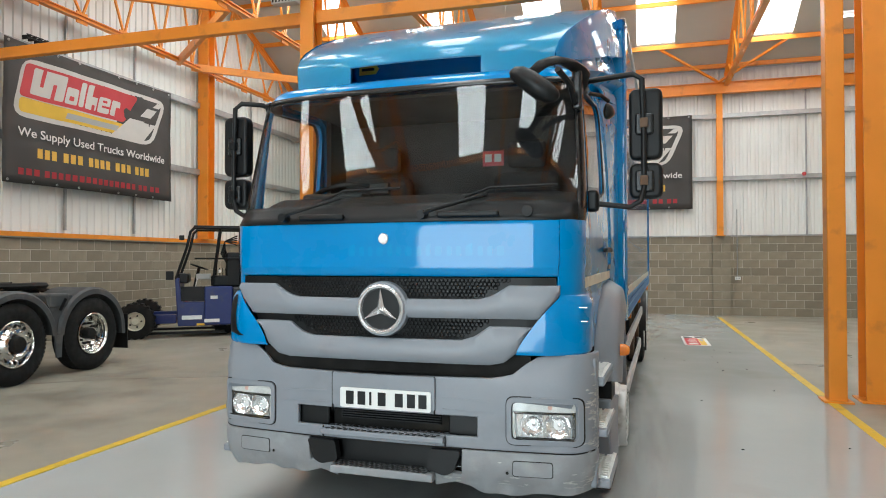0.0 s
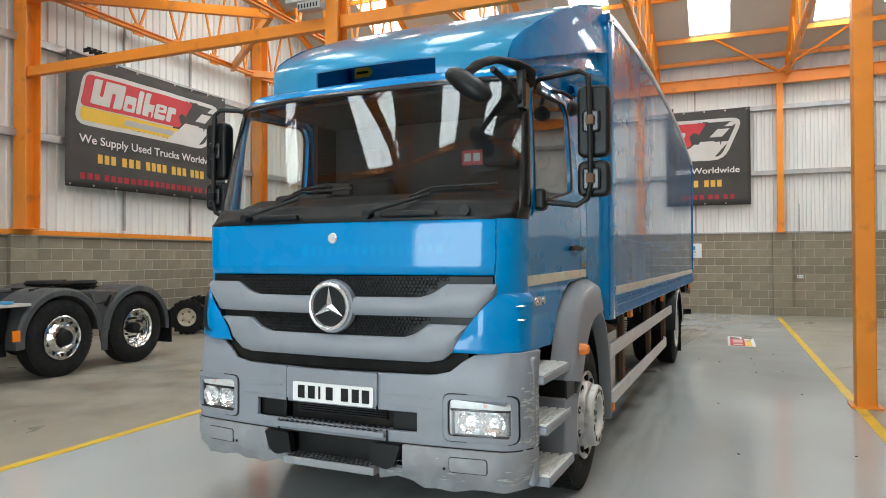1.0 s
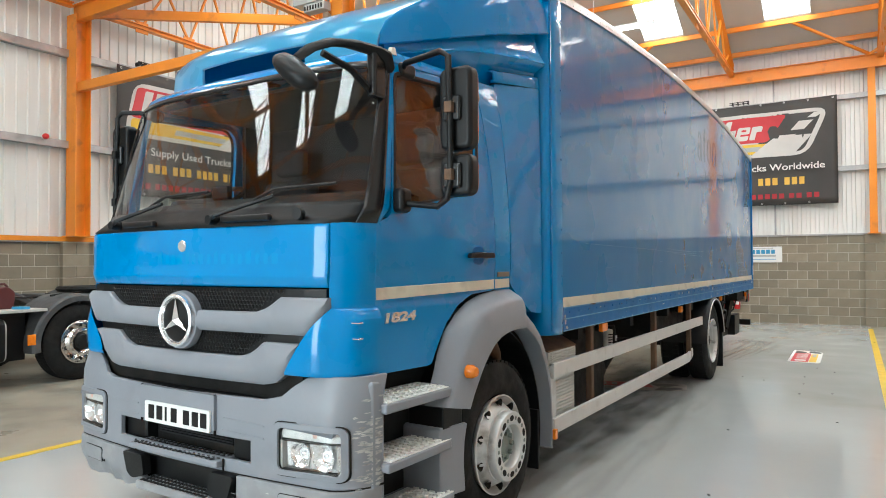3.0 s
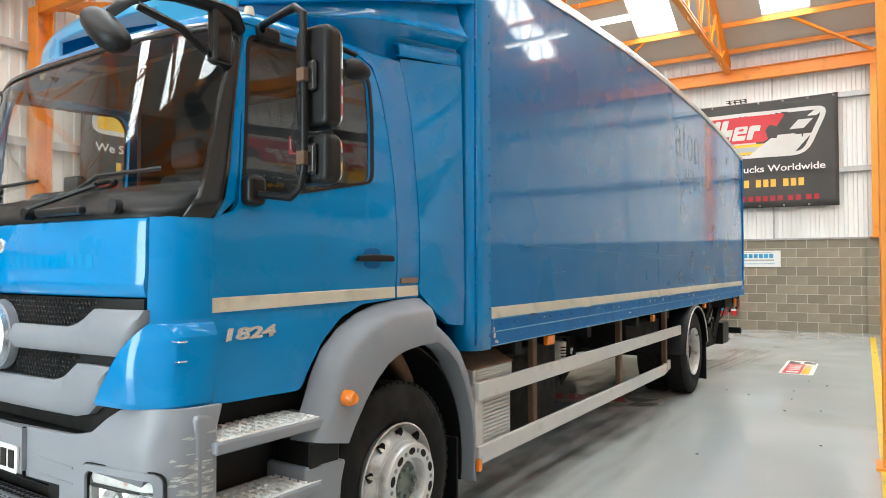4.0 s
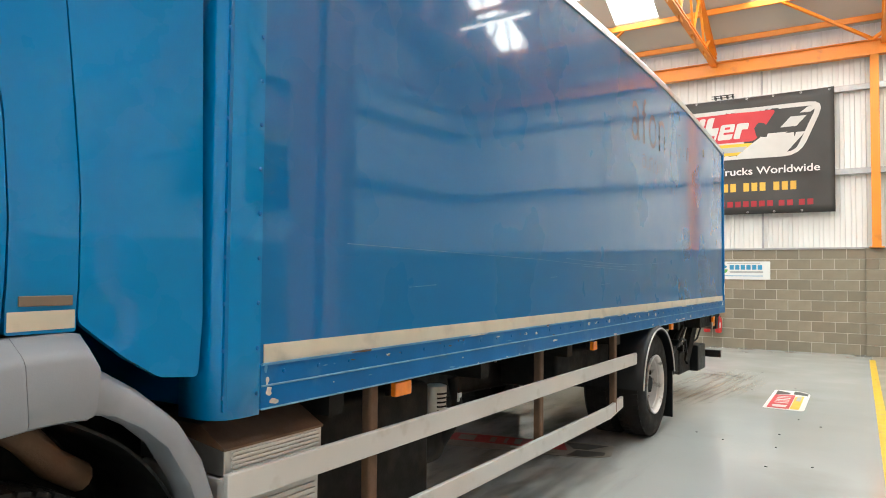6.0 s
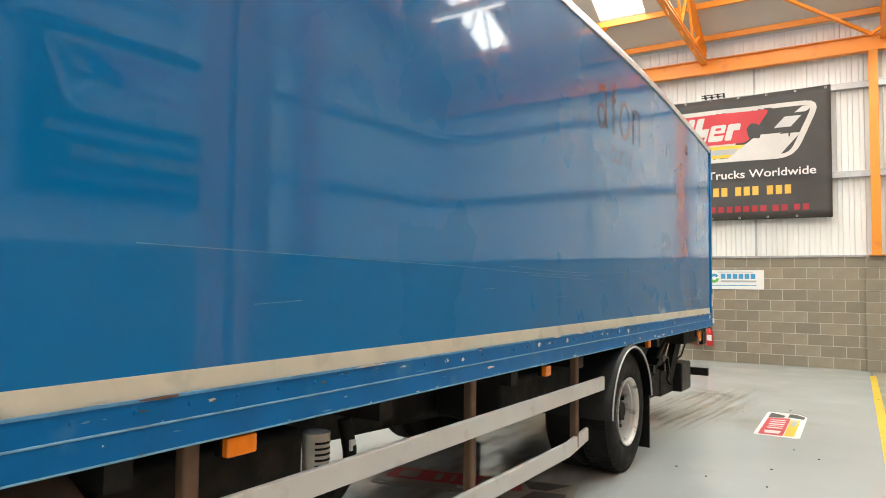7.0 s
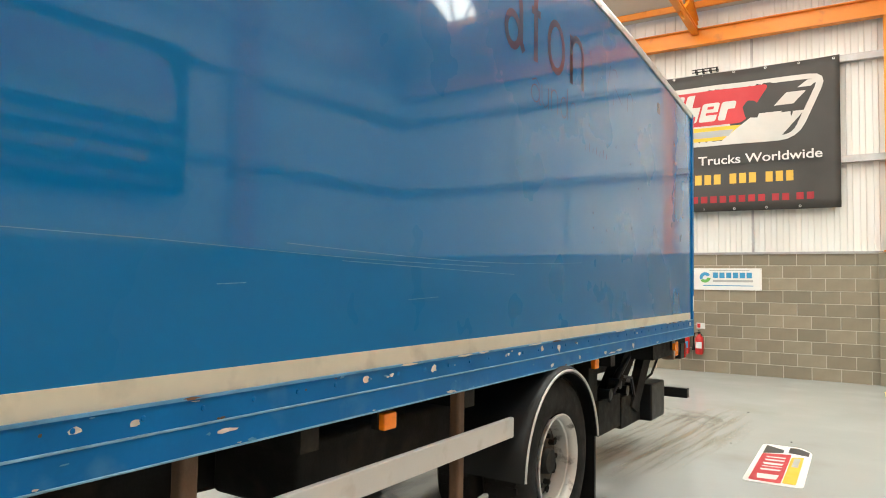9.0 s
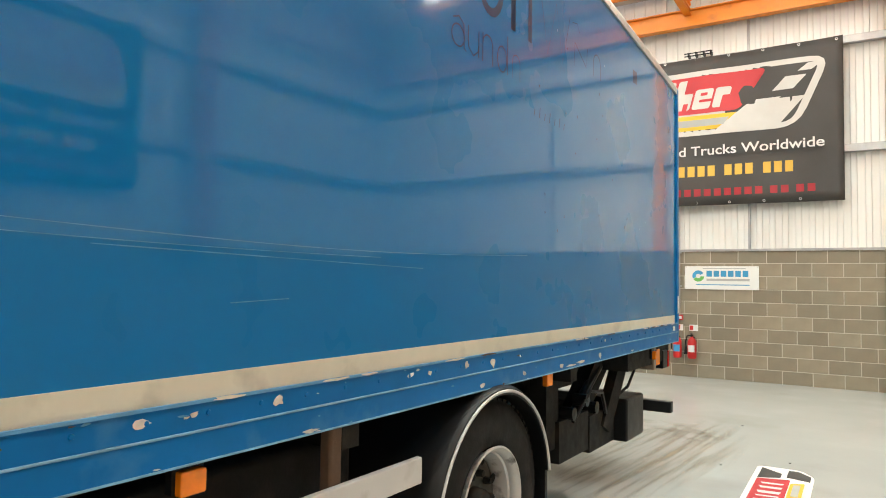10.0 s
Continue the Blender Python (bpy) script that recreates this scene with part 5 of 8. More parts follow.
# steps, wheel arches, wheels
for s in (-1, 1):
    for z, o in ((0.925, 0.0), (0.645, 0.015), (0.365, 0.03)):
        sp = P("side_step", box(BM(), *sorted((s * 0.92, s * (1.175 + o))), 0.235, 0.90 if z > 0.9 else 0.82, z - 0.05, z), "grey", "grey side step with a raised metal tread", bevel=0.012)
        for i in range(12):
            for j in range(4):
                a, b = 0.27 + i * 0.046, 0.97 + j * 0.05 + o
                part("tread_stud", slab(BM(), [(s * b, a), (s * (b + 0.034), a), (s * (b + 0.034), a + 0.026), (s * b, a + 0.026)], lambda p, q, d, z=z: (p, q, z + 0.012 - d), 0.008), "tread", sp)
        part("tread_plate", box(BM(), *sorted((s * 0.955, s * (1.165 + o))), 0.26, 0.825, z, z + 0.004), "tread", sp, "bright metal tread")
    P("step_back", box(BM(), *sorted((s * 0.86, s * 0.92)), 0.16, 1.0, 0.33, 1.06), "dash")
    P("step_apron", slab(BM(), rounded([(0.735, 0.34), (0.95, 0.34), (0.935, 0.50), (0.945, 0.62), (0.975, 0.715), (0.735, 0.715)], 0.02), lambda a, b, d, s=s: (s * (1.195 - d - 0.03 * max(0, (0.80 - a) / 0.07)), a, b), 0.24), "grey", bevel=0.012)
    P("step_apron_band", box(BM(), *sorted((s * 0.95, s * 1.175)), 0.755, 0.95, 0.70, 0.82), "black", bevel=0.01)
    P("bumper_return", box(BM(), *sorted((s * 1.0, s * 1.13)), 0.13, 0.24, 0.36, 1.04), "grey", bevel=0.02)
    # wheel arch in three mouldings
    c = (1.49, 0.514)

    def arch(stations, nm, u_out, u_in=1.08):
        bm = BM()
        rings = []
        for (vo, zo), (vi, zi) in stations:
            p = lambda k: (vo + (vi - vo) * k, zo + (zi - zo) * k)
            rings.append([bm.verts.new((s * u, *p(k))) for k, u in ((0.0, u_in), (0.0, u_out - 0.118), (0.17, u_out - 0.050), (0.22, u_out - 0.034), (0.30, u_out - 0.022), (0.88, u_out), (0.97, u_out - 0.004), (1.0, u_out - 0.018), (0.99, u_in))])
        loft(bm, rings, True)
        bm.faces.new(rings[0])
        bm.faces.new(rings[-1][::-1])
        return P(nm, bm, "grey", "grey plastic wheel arch moulding", smooth=True)

    FA = [((0.745, 0.825), (0.975, 0.79)), ((0.78, 0.895), (1.02, 0.86)), ((0.82, 0.97), (1.066, 0.915)), ((0.873, 1.10), (1.116, 0.972)), ((0.937, 1.208), (1.20, 1.052)), ((1.06, 1.303), (1.294, 1.117)), ((1.20, 1.366), (1.385, 1.154)), ((1.37, 1.407), (1.47, 1.173)), ((1.55, 1.425), (1.553, 1.181))]
    arch(FA, "front_arch", 1.237)
    arch([((1.553, 1.425), (1.556, 1.181)), ((1.65, 1.428), (1.64, 1.186)), ((1.735, 1.43), (1.715, 1.184)), ((1.77, 1.425), (1.74, 1.182)), ((1.80, 1.37), (1.758, 1.19))], "arch_cap", 1.237)
    arch([((1.77, 1.335), (1.75, 1.195)), ((1.876, 1.297), (1.849, 1.172)), ((2.0, 1.228), (1.955, 1.118)), ((2.136, 1.128), (2.052, 1.042)), ((2.245, 0.99), (2.15, 0.90)), ((2.318, 0.81), (2.225, 0.72)), ((2.345, 0.56), (2.250, 0.52)), ((2.345, 0.295), (2.243, 0.335))], "rear_arch", 1.208)
    P("side_marker", lathe(BM(), [(0.06, 0), (0.055, 0.025), (0.03, 0.038), (0.0, 0.038)] if s > 0 else [(-0.06, 0), (-0.055, 0.025), (-0.03, 0.038), (0, 0.038)], (s * 1.225, 0.955, 1.0), "x", 20), "amber", "round amber side marker lamp", smooth=True)
    P("mudflap", box(BM(), *sorted((s * 0.72, s * 1.15)), 2.13, 2.15, 0.20, 0.60), "black", "black rubber mudflap")
    # liner with pimples, and the panel behind the wheel
    bm, dots = BM(), BM()
    rings = []
    for k, a in enumerate(steps(radians(172), radians(-14), 44)):
        rr = 0.70 + 0.055 * max(0, (radians(60) - a))
        cs, sn = math.cos(a), math.sin(a)
        rings.append([bm.verts.new((s * u, c[0] + rr * cs, c[1] + rr * sn)) for u in (0.58, 1.12)])
        if a < radians(75):
            for i in range(22):
                u = 0.60 + i * 0.023
                q = [Vector((s * (u + du), c[0] + (rr - dr) * math.cos(a + da), c[1] + (rr - dr) * math.sin(a + da))) for dr, e in ((0.0, 1.0), (0.010, 0.55)) for du, da in ((-0.007 * e, -0.011 * e), (0.007 * e, -0.011 * e), (0.007 * e, 0.011 * e), (-0.007 * e, 0.011 * e))]
                vs = [dots.verts.new(p) for p in q]
                for f in ((4, 5, 6, 7), (0, 1, 5, 4), (1, 2, 6, 5), (2, 3, 7, 6), (3, 0, 4, 7)):
                    dots.faces.new([vs[i] for i in f])
    lin = P("arch_liner", loft(bm, rings), "black", "black pimpled wheel arch liner", solid=0.01)
    tagged(part("pimples", dots, "black", lin), kind="stuff")
    P("inner_wing", slab(BM(), [(0.80, 0.50), (2.20, 0.50), (2.16, 0.95), (1.9, 1.15), (1.49, 1.22), (1.1, 1.13), (0.85, 0.9)], lambda a, b, d, s=s: (s * (0.56 - d), a, b), 0.02), "chassis")
    P("arch_pipe", tube(BM(), [(s * 0.86, 1.40, 1.22), (s * 0.97, 1.56, 1.19), (s * 1.0, 1.66, 1.12), (s * 0.99, 1.76, 1.02), (s * 0.93, 1.90, 0.94)], 0.05, 12), "rust", "brown rubber pipe", smooth=True)
# small lower marker on the rear arch
P("low_marker", box(BM(), 1.195, 1.222, 2.285, 2.33, 0.375, 0.445), "amber", "small amber lamp", bevel=0.006)


def road_wheel(parent, cx, cy, cz, s, kind, R=0.515, group="wheel"):
    """Tyre, rim, hub; s: which way the outer face looks."""
    X = lambda prof: [(s * a, r) for a, r in prof]
    w = part("wheel", lathe(BM(), X([(-0.28, 0.29), (-0.29, 0.40), (-0.27, R - 0.04), (-0.235, R - 0.005), (-0.10, R), (-0.045, R - 0.004), (-0.018, R - 0.03), (0.0, R - 0.10), (0.0, 0.36), (-0.012, 0.31), (-0.03, 0.288)]), (cx, cy, cz), "x", 56), "rubber", parent, "worn black tyre on a " + ("polished alloy" if kind in ("alloy", "deep") else "silver painted") + " wheel", smooth=True)
    metal = "alloy" if kind in ("alloy", "deep") else "rim"
    bm = BM()
    # tread blocks
    for k in range(60):
        a = k * math.tau / 60
        m = Matrix.Translation((cx, cy, cz)) @ Matrix.Rotation(a, 4, "X")
        for x0, x1 in ((-0.235, -0.16), (-0.10, -0.03)):
            vs = [bm.verts.new(m @ Vector((s * x, y, z))) for z in (R - 0.012, R + 0.001) for x, y in ((x0, -0.018), (x1, -0.018), (x1, 0.018), (x0, 0.018))]
            for f in ((0, 3, 2, 1), (4, 5, 6, 7), (0, 1, 5, 4), (1, 2, 6, 5), (2, 3, 7, 6), (3, 0, 4, 7)):
                bm.faces.new([vs[i] for i in f])
    tagged(part("tread_pattern", bm, "rubber", w), kind="stuff")
    if kind == "front":
        prof = [(-0.02, 0.288), (0.0, 0.296), (0.004, 0.288), (-0.025, 0.276), (-0.05, 0.268), (-0.055, 0.262), (-0.035, 0.252), (0.0, 0.232), (0.018, 0.215), (0.028, 0.2135), (0.030, 0.207), (0.072, 0.205), (0.080, 0.20), (0.083, 0.19), (0.083, 0.14), (0.080, 0.131), (0.072, 0.126), (0.03, 0.121), (0.005, 0.0)]
        hub_r, nut_r, nut_x, hole_r, hole_x, n_hole = 0.118, 0.166, 0.072, 0.250, -0.018, 10
    elif kind == "alloy":
        prof = [(-0.02, 0.288), (0.0, 0.296), (0.006, 0.285), (-0.03, 0.262), (-0.05, 0.25), (-0.01, 0.215), (0.03, 0.19), (0.035, 0.15), (0.02, 0.13), (0.01, 0.0)]
        hub_r, nut_r, nut_x, hole_r, hole_x, n_hole = 0.11, 0.165, 0.036, 0.232, -0.02, 10
    else:
        prof = [(-0.02, 0.288), (0.0, 0.296), (0.004, 0.286), (-0.012, 0.270), (-0.03, 0.262), (-0.05, 0.262), (-0.058, 0.254), (-0.10, 0.250), (-0.16, 0.244)]
        hub_r, nut_r, nut_x, hole_r, hole_x, n_hole = 0.085, 0.150, -0.103, 0.212, -0.127, 8
    part("rim", lathe(BM(), X(prof), (cx, cy, cz), "x", 56), "rimrear" if kind == "rear" else metal, w, "", smooth=True)
    if kind in ("rear", "deep"):
        part("wheel_disc", lathe(BM(), X([(-0.155, 0.246), (-0.135, 0.235), (-0.122, 0.19), (-0.122, 0.10), (-0.115, 0.0)]), (cx, cy, cz), "x", 40), "alloy" if kind == "deep" else "dirtydisc", w, "polished recessed wheel disc" if kind == "deep" else "dirty recessed wheel disc", smooth=True)
    for k in range(n_hole):
        a = (k + 0.5) * math.tau / n_hole
        bm = BM()
        # shallow dark cones stand for the shaded hand holes
        lathe(bm, X([(hole_x - 0.012, 0.0), (hole_x + 0.012 if kind != "front" else 0.006, 0.026)]), (cx, cy + hole_r * math.cos(a), cz + hole_r * math.sin(a)), "x", 12)
        part("hand_hole", bm, "chassis", w)
    for k in range(10):
        a = k * math.tau / 10
        if kind == "front":
            # flat dark ovals put the shade of the nut openings on the guard ring
            bm = BM()
            m = Matrix.Translation((cx, cy, cz)) @ Matrix.Rotation(a, 4, "X")
            bm.faces.new([bm.verts.new(m @ Vector((s * 0.0838, 0.027 * math.cos(b), 0.166 + 0.018 * math.sin(b)))) for b in steps(0, math.tau, 16)[:-1]])
            part("nut_opening", bm, "chassis", w, "dark oval face standing for an opening in the guard ring")
        part("wheel_nut", lathe(BM(), X([(nut_x - 0.02, 0.02), (nut_x + 0.013, 0.012), (nut_x + 0.0135, 0.0)] if kind == "front" else [(nut_x - 0.02, 0.02), (nut_x + 0.018, 0.016), (nut_x + 0.02, 0.0)]), (cx, cy + nut_r * math.cos(a), cz + nut_r * math.sin(a)), "x", 6), "hubgrey" if kind == "front" else ("alloy" if kind == "alloy" else "chassis"), w)
    hx = {"front": (0.0, 0.035), "alloy": (0.0, 0.075), "rear": (-0.12, -0.055), "deep": (-0.12, -0.02)}[kind]
    part("hub", lathe(BM(), X([(hx[0], hub_r), (hx[1] - 0.01, hub_r * 0.93), (hx[1], hub_r * 0.82), (hx[1], 0.0)]), (cx, cy, cz), "x", 28), "hubgrey" if kind == "front" else "chassis", w, smooth=True)
    if kind == "front":
        for k in range(8):
            a = k * math.tau / 8
            part("hub_bolt", lathe(BM(), X([(0.03, 0.016), (0.055, 0.014), (0.056, 0)]), (cx, cy + 0.07 * math.cos(a), cz + 0.07 * math.sin(a)), "x", 6), "hubgrey", w)
    return w


for s in (-1, 1):
    road_wheel(TRUCK, s * 1.165, 1.49, 0.502, s, "front", 0.502)
    road_wheel(TRUCK, s * 1.20, 8.05, 0.522, s, "rear", 0.522)
    road_wheel(TRUCK, s * 0.89, 8.05, 0.522, s, "rear", 0.522)
    # rear mudguard with a pale edge
    bm = BM()
    rings = []
    for a in steps(radians(178), radians(8), 30):
        rings.append([bm.verts.new((s * u, 8.05 + r * math.cos(a), 0.514 + r * math.sin(a))) for u, r in ((0.60, 0.585), (1.215, 0.600), (1.24, 0.585), (1.24, 0.555), (1.215, 0.565), (0.60, 0.565))])
    rg = P("rear_mudguard", loft(bm, rings, True), "black", "black rear mudguard with a pale edge", smooth=True)
    part("edge_strip", tube(BM(), [(s * 1.243, 8.05 + 0.572 * math.cos(a), 0.514 + 0.572 * math.sin(a)) for a in steps(radians(178), radians(8), 40)], 0.008, 6), "guard", rg)
    P("mudflap", box(BM(), *sorted((s * 0.62, s * 1.22)), 8.615, 8.64, 0.10, 0.60), "black", "black rubber mudflap")
tube_axle = tube(BM(), [(-0.9, 8.05, 0.514), (0.9, 8.05, 0.514)], 0.10, 12)
P("rear_axle", tube_axle, "chassis")
P("differential", lathe(BM(), [(-0.2, 0.0), (-0.16, 0.14), (0, 0.2), (0.16, 0.14), (0.2, 0)], (0, 8.05, 0.514), "x", 20), "chassis", smooth=True)
P("front_axle", tube(BM(), [(-0.95, 1.49, 0.5), (-0.6, 1.49, 0.42), (0.6, 1.49, 0.42), (0.95, 1.49, 0.5)], 0.06, 10), "chassis")
P("propeller_shaft", tube(BM(), [(0, 2.5, 0.75), (0, 7.9, 0.55)], 0.06, 10), "chassis")
for s in (-1, 1):
    P("chassis_rail", box(BM(), *sorted((s * 0.38, s * 0.46)), 0.4, 11.3, 0.72, 1.0), "chassis", "black chassis rail with small bolts")
    for k in range(14):
        P("rail_bolt", lathe(BM(), [(0, 0.018), (s * 0.012, 0.016), (s * 0.013, 0)], (s * 0.46, 4.2 + 0.09 * k + 0.35 * (k // 5), 0.93 - 0.02 * (k % 2)), "x", 6), "guard" if s > 0 else "chassis")
for y in (3.0, 4.4, 5.8, 7.0, 9.2, 10.6):
    P("cross_bearer", box(BM(), -1.15, 1.15, y - 0.05, y + 0.05, 1.0, 1.10), "chassis")
P("engine_block", box(BM(), -0.5, 0.5, 0.5, 2.3, 0.55, 1.05), "chassis", bevel=0.05)
P("far_tank", box(BM(), -1.15, -0.55, 2.6, 4.2, 0.45, 0.95), "chassis", bevel=0.06)
P("air_tank", lathe(BM(), [(3.5, 0), (3.52, 0.13), (4.3, 0.13), (4.32, 0)], (0.80, 0, 0.60), "y", 20), "chassis", smooth=True)
P("air_tank", lathe(BM(), [(3.55, 0), (3.57, 0.12), (4.1, 0.12), (4.12, 0)], (0.55, 0, 0.55), "y", 20), "chassis", smooth=True)
# dark block stands for the dark mass under the body and hides floor behind
P("valve_block", box(BM(), 0.45, 1.02, 3.0, 3.98, 0.36, 1.02), "chassis", bevel=0.03)
P("air_drier", lathe(BM(), [(0.80, 0), (0.80, 0.06), (0.98, 0.065), (0.985, 0.05), (0.99, 0)], (1.0, 4.077, 0), "z", 20), "dusty", "pale dusty air drier canister", smooth=True)
for k in range(5):
    P("drier_print", lathe(BM(), [(0.84 + 0.024 * k, 0.0655), (0.85 + 0.024 * k, 0.0655)], (1.0, 4.077, 0), "z", 8, -0.9, 0.5), "chassis")
P("drier_pipe", tube(BM(), [(0.98, 4.30, 1.0), (1.0, 4.32, 0.86), (0.97, 4.36, 0.74), (0.9, 4.30, 0.6)], 0.035, 10), "chassis", "black air pipe under the box", smooth=True)
P("pipe_label", box(BM(), 1.02, 1.03, 4.29, 4.33, 0.86, 0.91), "white")
P("under_box", box(BM(), 0.50, 1.0, 5.9, 7.2, 0.72, 1.0), "chassis", bevel=0.03)
# side guards and their posts
for s in (-1, 1):
    P("side_guard_rail", box(BM(), *sorted((s * 1.165, s * 1.195)), 2.335, 7.43, 0.785, 0.893), "guard", "pale grey horizontal side guard rail", bevel=0.006)
    bm = BM()
    rows = [[bm.verts.new((s * u, y, z)) for u, z in ((1.165, 0.40), (1.195, 0.40), (1.195, 0.508), (1.165, 0.508))] for y in (2.335, 6.65)]
    rows.append([bm.verts.new((s * u, 7.34, z)) for u, z in ((1.06, 0.385), (1.09, 0.385), (1.09, 0.488), (1.06, 0.488))])
    loft(bm, rows, True)
    bm.faces.new(rows[0]), bm.faces.new(rows[-1][::-1])
    P("side_guard_rail", bm, "guard", "pale grey horizontal side guard rail", bevel=0.006)
    for y in (3.276, 5.26, 6.914):
        P("guard_post", box(BM(), *sorted((s * 1.10, s * 1.155)), y - 0.035, y + 0.035, 0.40, 1.10), "rust", "brown rusty guard post", bevel=0.014)
    # ribbed battery cover
    bx = P("battery_box", box(BM(), *sorted((s * 0.62, s * 1.13)), 2.37, 2.91, 0.42, 0.86), "guard", "pale ribbed battery box with a sloped lid", bevel=0.01)
    for k in range(13):
        z = 0.44 + k * 0.024
        part("rib", box(BM(), *sorted((s * 1.125, s * 1.140)), 2.44, 2.88, z, z + 0.013), "guard", bx)
    bm = BM()
    slab(bm, [(s * 0.62, 1.04), (s * 1.0, 1.04), (s * 1.14, 0.968), (s * 1.14, 0.868), (s * 0.62, 0.868)], lambda a, b, d: (a, 2.365 + d, b), 0.55)
    part("lid", bm, "alu", bx, "dirty metal lid", bevel=0.008)
    for k in range(5):
        part("lid_rib", box(BM(), *sorted((s * 1.138, s * 1.150)), 2.40, 2.89, 0.882 + k * 0.016, 0.890 + k * 0.016), "guard", bx)
    part("guard_end_plate", box(BM(), *sorted((s * 1.13, s * 1.165)), 2.34, 2.44, 0.40, 0.868), "guard", bx)
    part("lid_top", slab(BM(), [(s * 0.62, 1.044), (s * 1.0, 1.044), (s * 1.143, 0.971), (s * 1.143, 0.962), (s * 0.62, 1.03)], lambda a, b, d: (a, 2.36 + d, b), 0.56), "rust", bx, "dirty brown lid")
for y, z, w in ((3.46, 1.06, 0.14), (6.242, 1.05, 0.09), (8.72, 1.065, 0.08), (10.93, 1.03, 0.07)):
    mk = P("side_marker", box(BM(), 1.165, 1.20, y - w / 2, y + w / 2, z - 0.035, z + 0.035), "amber", "rectangular amber side marker lamp", bevel=0.008)
    part("bracket", box(BM(), 1.14, 1.168, y - w / 2 - 0.01, y + w / 2 + 0.01, z - 0.03, z + 0.07), "black", mk)

# the box body
RZ = lambda v: interp(v, ((2.26, 3.50), (2.6, 3.54), (3.2, 3.59), (4.0, 3.64), (5.3, 3.69), (6.3, 3.70), (7.3, 3.695), (8.4, 3.67), (9.4, 3.62), (10.5, 3.53), (11.2, 3.47), (11.6, 3.43)))
ys = steps(2.30, 11.58, 60)
bx = P("box_shell", BM(), "boxblue", "glossy blue box side reflecting the hall")
bm = BM()
for s in (-1, 1):
    lo = [bm.verts.new((s * 1.198, y, 1.12)) for y in ys]
    hi = [bm.verts.new((s * 1.198, y, RZ(y))) for y in ys]
    loft(bm, [lo, hi])
top = [[bm.verts.new((u, y, RZ(y) + (0.012 if abs(u) < 1.15 else 0))) for u in (-1.198, -1.14, 0, 1.14, 1.198)] for y in ys]
loft(bm, top)
for y in (2.30, 11.58):
    bm.faces.new([bm.verts.new(p) for p in ((-1.198, y, 1.12), (1.198, y, 1.12), (1.198, y, RZ(y)), (-1.198, y, RZ(y)))])
bm.faces.new([bm.verts.new(p) for p in ((-1.198, 2.30, 1.12), (1.198, 2.30, 1.12), (1.198, 11.58, 1.12), (-1.198, 11.58, 1.12))])
bmesh.ops.recalc_face_normals(bm, faces=bm.faces)
bm.to_mesh(bx.data)
for s in (-1, 1):
    # rounded front corner post with rivets
    bm = BM()
    rows = []
    for z in steps(1.09, 3.50, 10):
        rows.append([bm.verts.new((s * u, v, z)) for u, v in ((1.0, 2.255), (1.12, 2.26), (1.17, 2.28), (1.20, 2.32), (1.212, 2.38), (1.213, 2.47), (1.195, 2.475))])
    loft(bm, rows)
    post = P("corner_post", bm, "blue", "rounded blue corner post with rivets", smooth=True, solid=0.01)
    for k in range(15):
        for v in (2.30, 2.452):
            u = 1.192 if v < 2.4 else 1.214
            part("rivet", lathe(BM(), [(0, 0.009), (s * 0.005, 0.006), (s * 0.006, 0)], (s * u, v, 1.17 + k * 0.166), "x", 8), "railblue", post)
    P("reflective_strip", box(BM(), *sorted((s * 1.198, s * 1.2035)), 2.50, 11.50, 1.275, 1.345), "cream", "cream reflective strip along the box")
    lr = P("lower_rail", box(BM(), *sorted((s * 1.15, s * 1.212)), 2.475, 11.59, 1.105, 1.272), "railblue", "blue lower rail with chipped paint and rivets", bevel=0.006)
    part("rail_groove", box(BM(), *sorted((s * 1.21, s * 1.217)), 2.48, 11.58, 1.189, 1.196), "railedge", lr, bevel=0.002)
    part("rail_foot", box(BM(), *sorted((s * 1.19, s * 1.2145)), 2.48, 11.58, 1.103, 1.110), "railedge", lr, bevel=0.002)
    part("rail_lip", box(BM(), *sorted((s * 1.21, s * 1.219)), 2.48, 11.58, 1.268, 1.277), "scratch", lr)
    bm = BM()
    pr = ((1.175, 0.016), (1.208, 0.016), (1.213, 0.0), (1.213, -0.05), (1.199, -0.05))
    loft(bm, [[bm.verts.new((s * u, y, RZ(y) + dz)) for u, dz in pr] for y in steps(2.30, 11.6, 60)])
    tr = P("top_rail", bm, "alu", "thin bright metal edge along the roof", solid=0.004)
    for k in range(58):
        y = 2.42 + k * 0.158
        part("rivet", lathe(BM(), [(0, 0.008), (s * 0.004, 0.006), (s * 0.005, 0)], (s * 1.2135, y, RZ(y) - 0.03), "x", 8), "alu", tr)
    P("rear_post", box(BM(), *sorted((s * 1.10, s * 1.214)), 11.56, 11.62, 1.10, 3.44), "railblue", bevel=0.008)
    P("rear_label", box(BM(), *sorted((s * 1.214, s * 1.218)), 11.565, 11.60, 1.36, 1.52), "white")
    P("rear_label", box(BM(), *sorted((s * 1.214, s * 1.218)), 11.40, 11.46, 1.21, 1.25), "white")
P("front_cap", box(BM(), -1.19, 1.19, 2.26, 2.32, 3.43, 3.505), "railblue", bevel=0.01)
# rivets, chips and scratches on the near side
rnd = random.Random(4)
lower = [o for o in TRUCK.children if o.name.startswith("lower_rail")][-1]
for k in range(44):
    y = 2.6 + k * 0.204
    part("rivet", lathe(BM(), [(0, 0.009), (0.004, 0.007), (0.005, 0)], (1.212, y, 1.238), "x", 8), "railblue", lower)


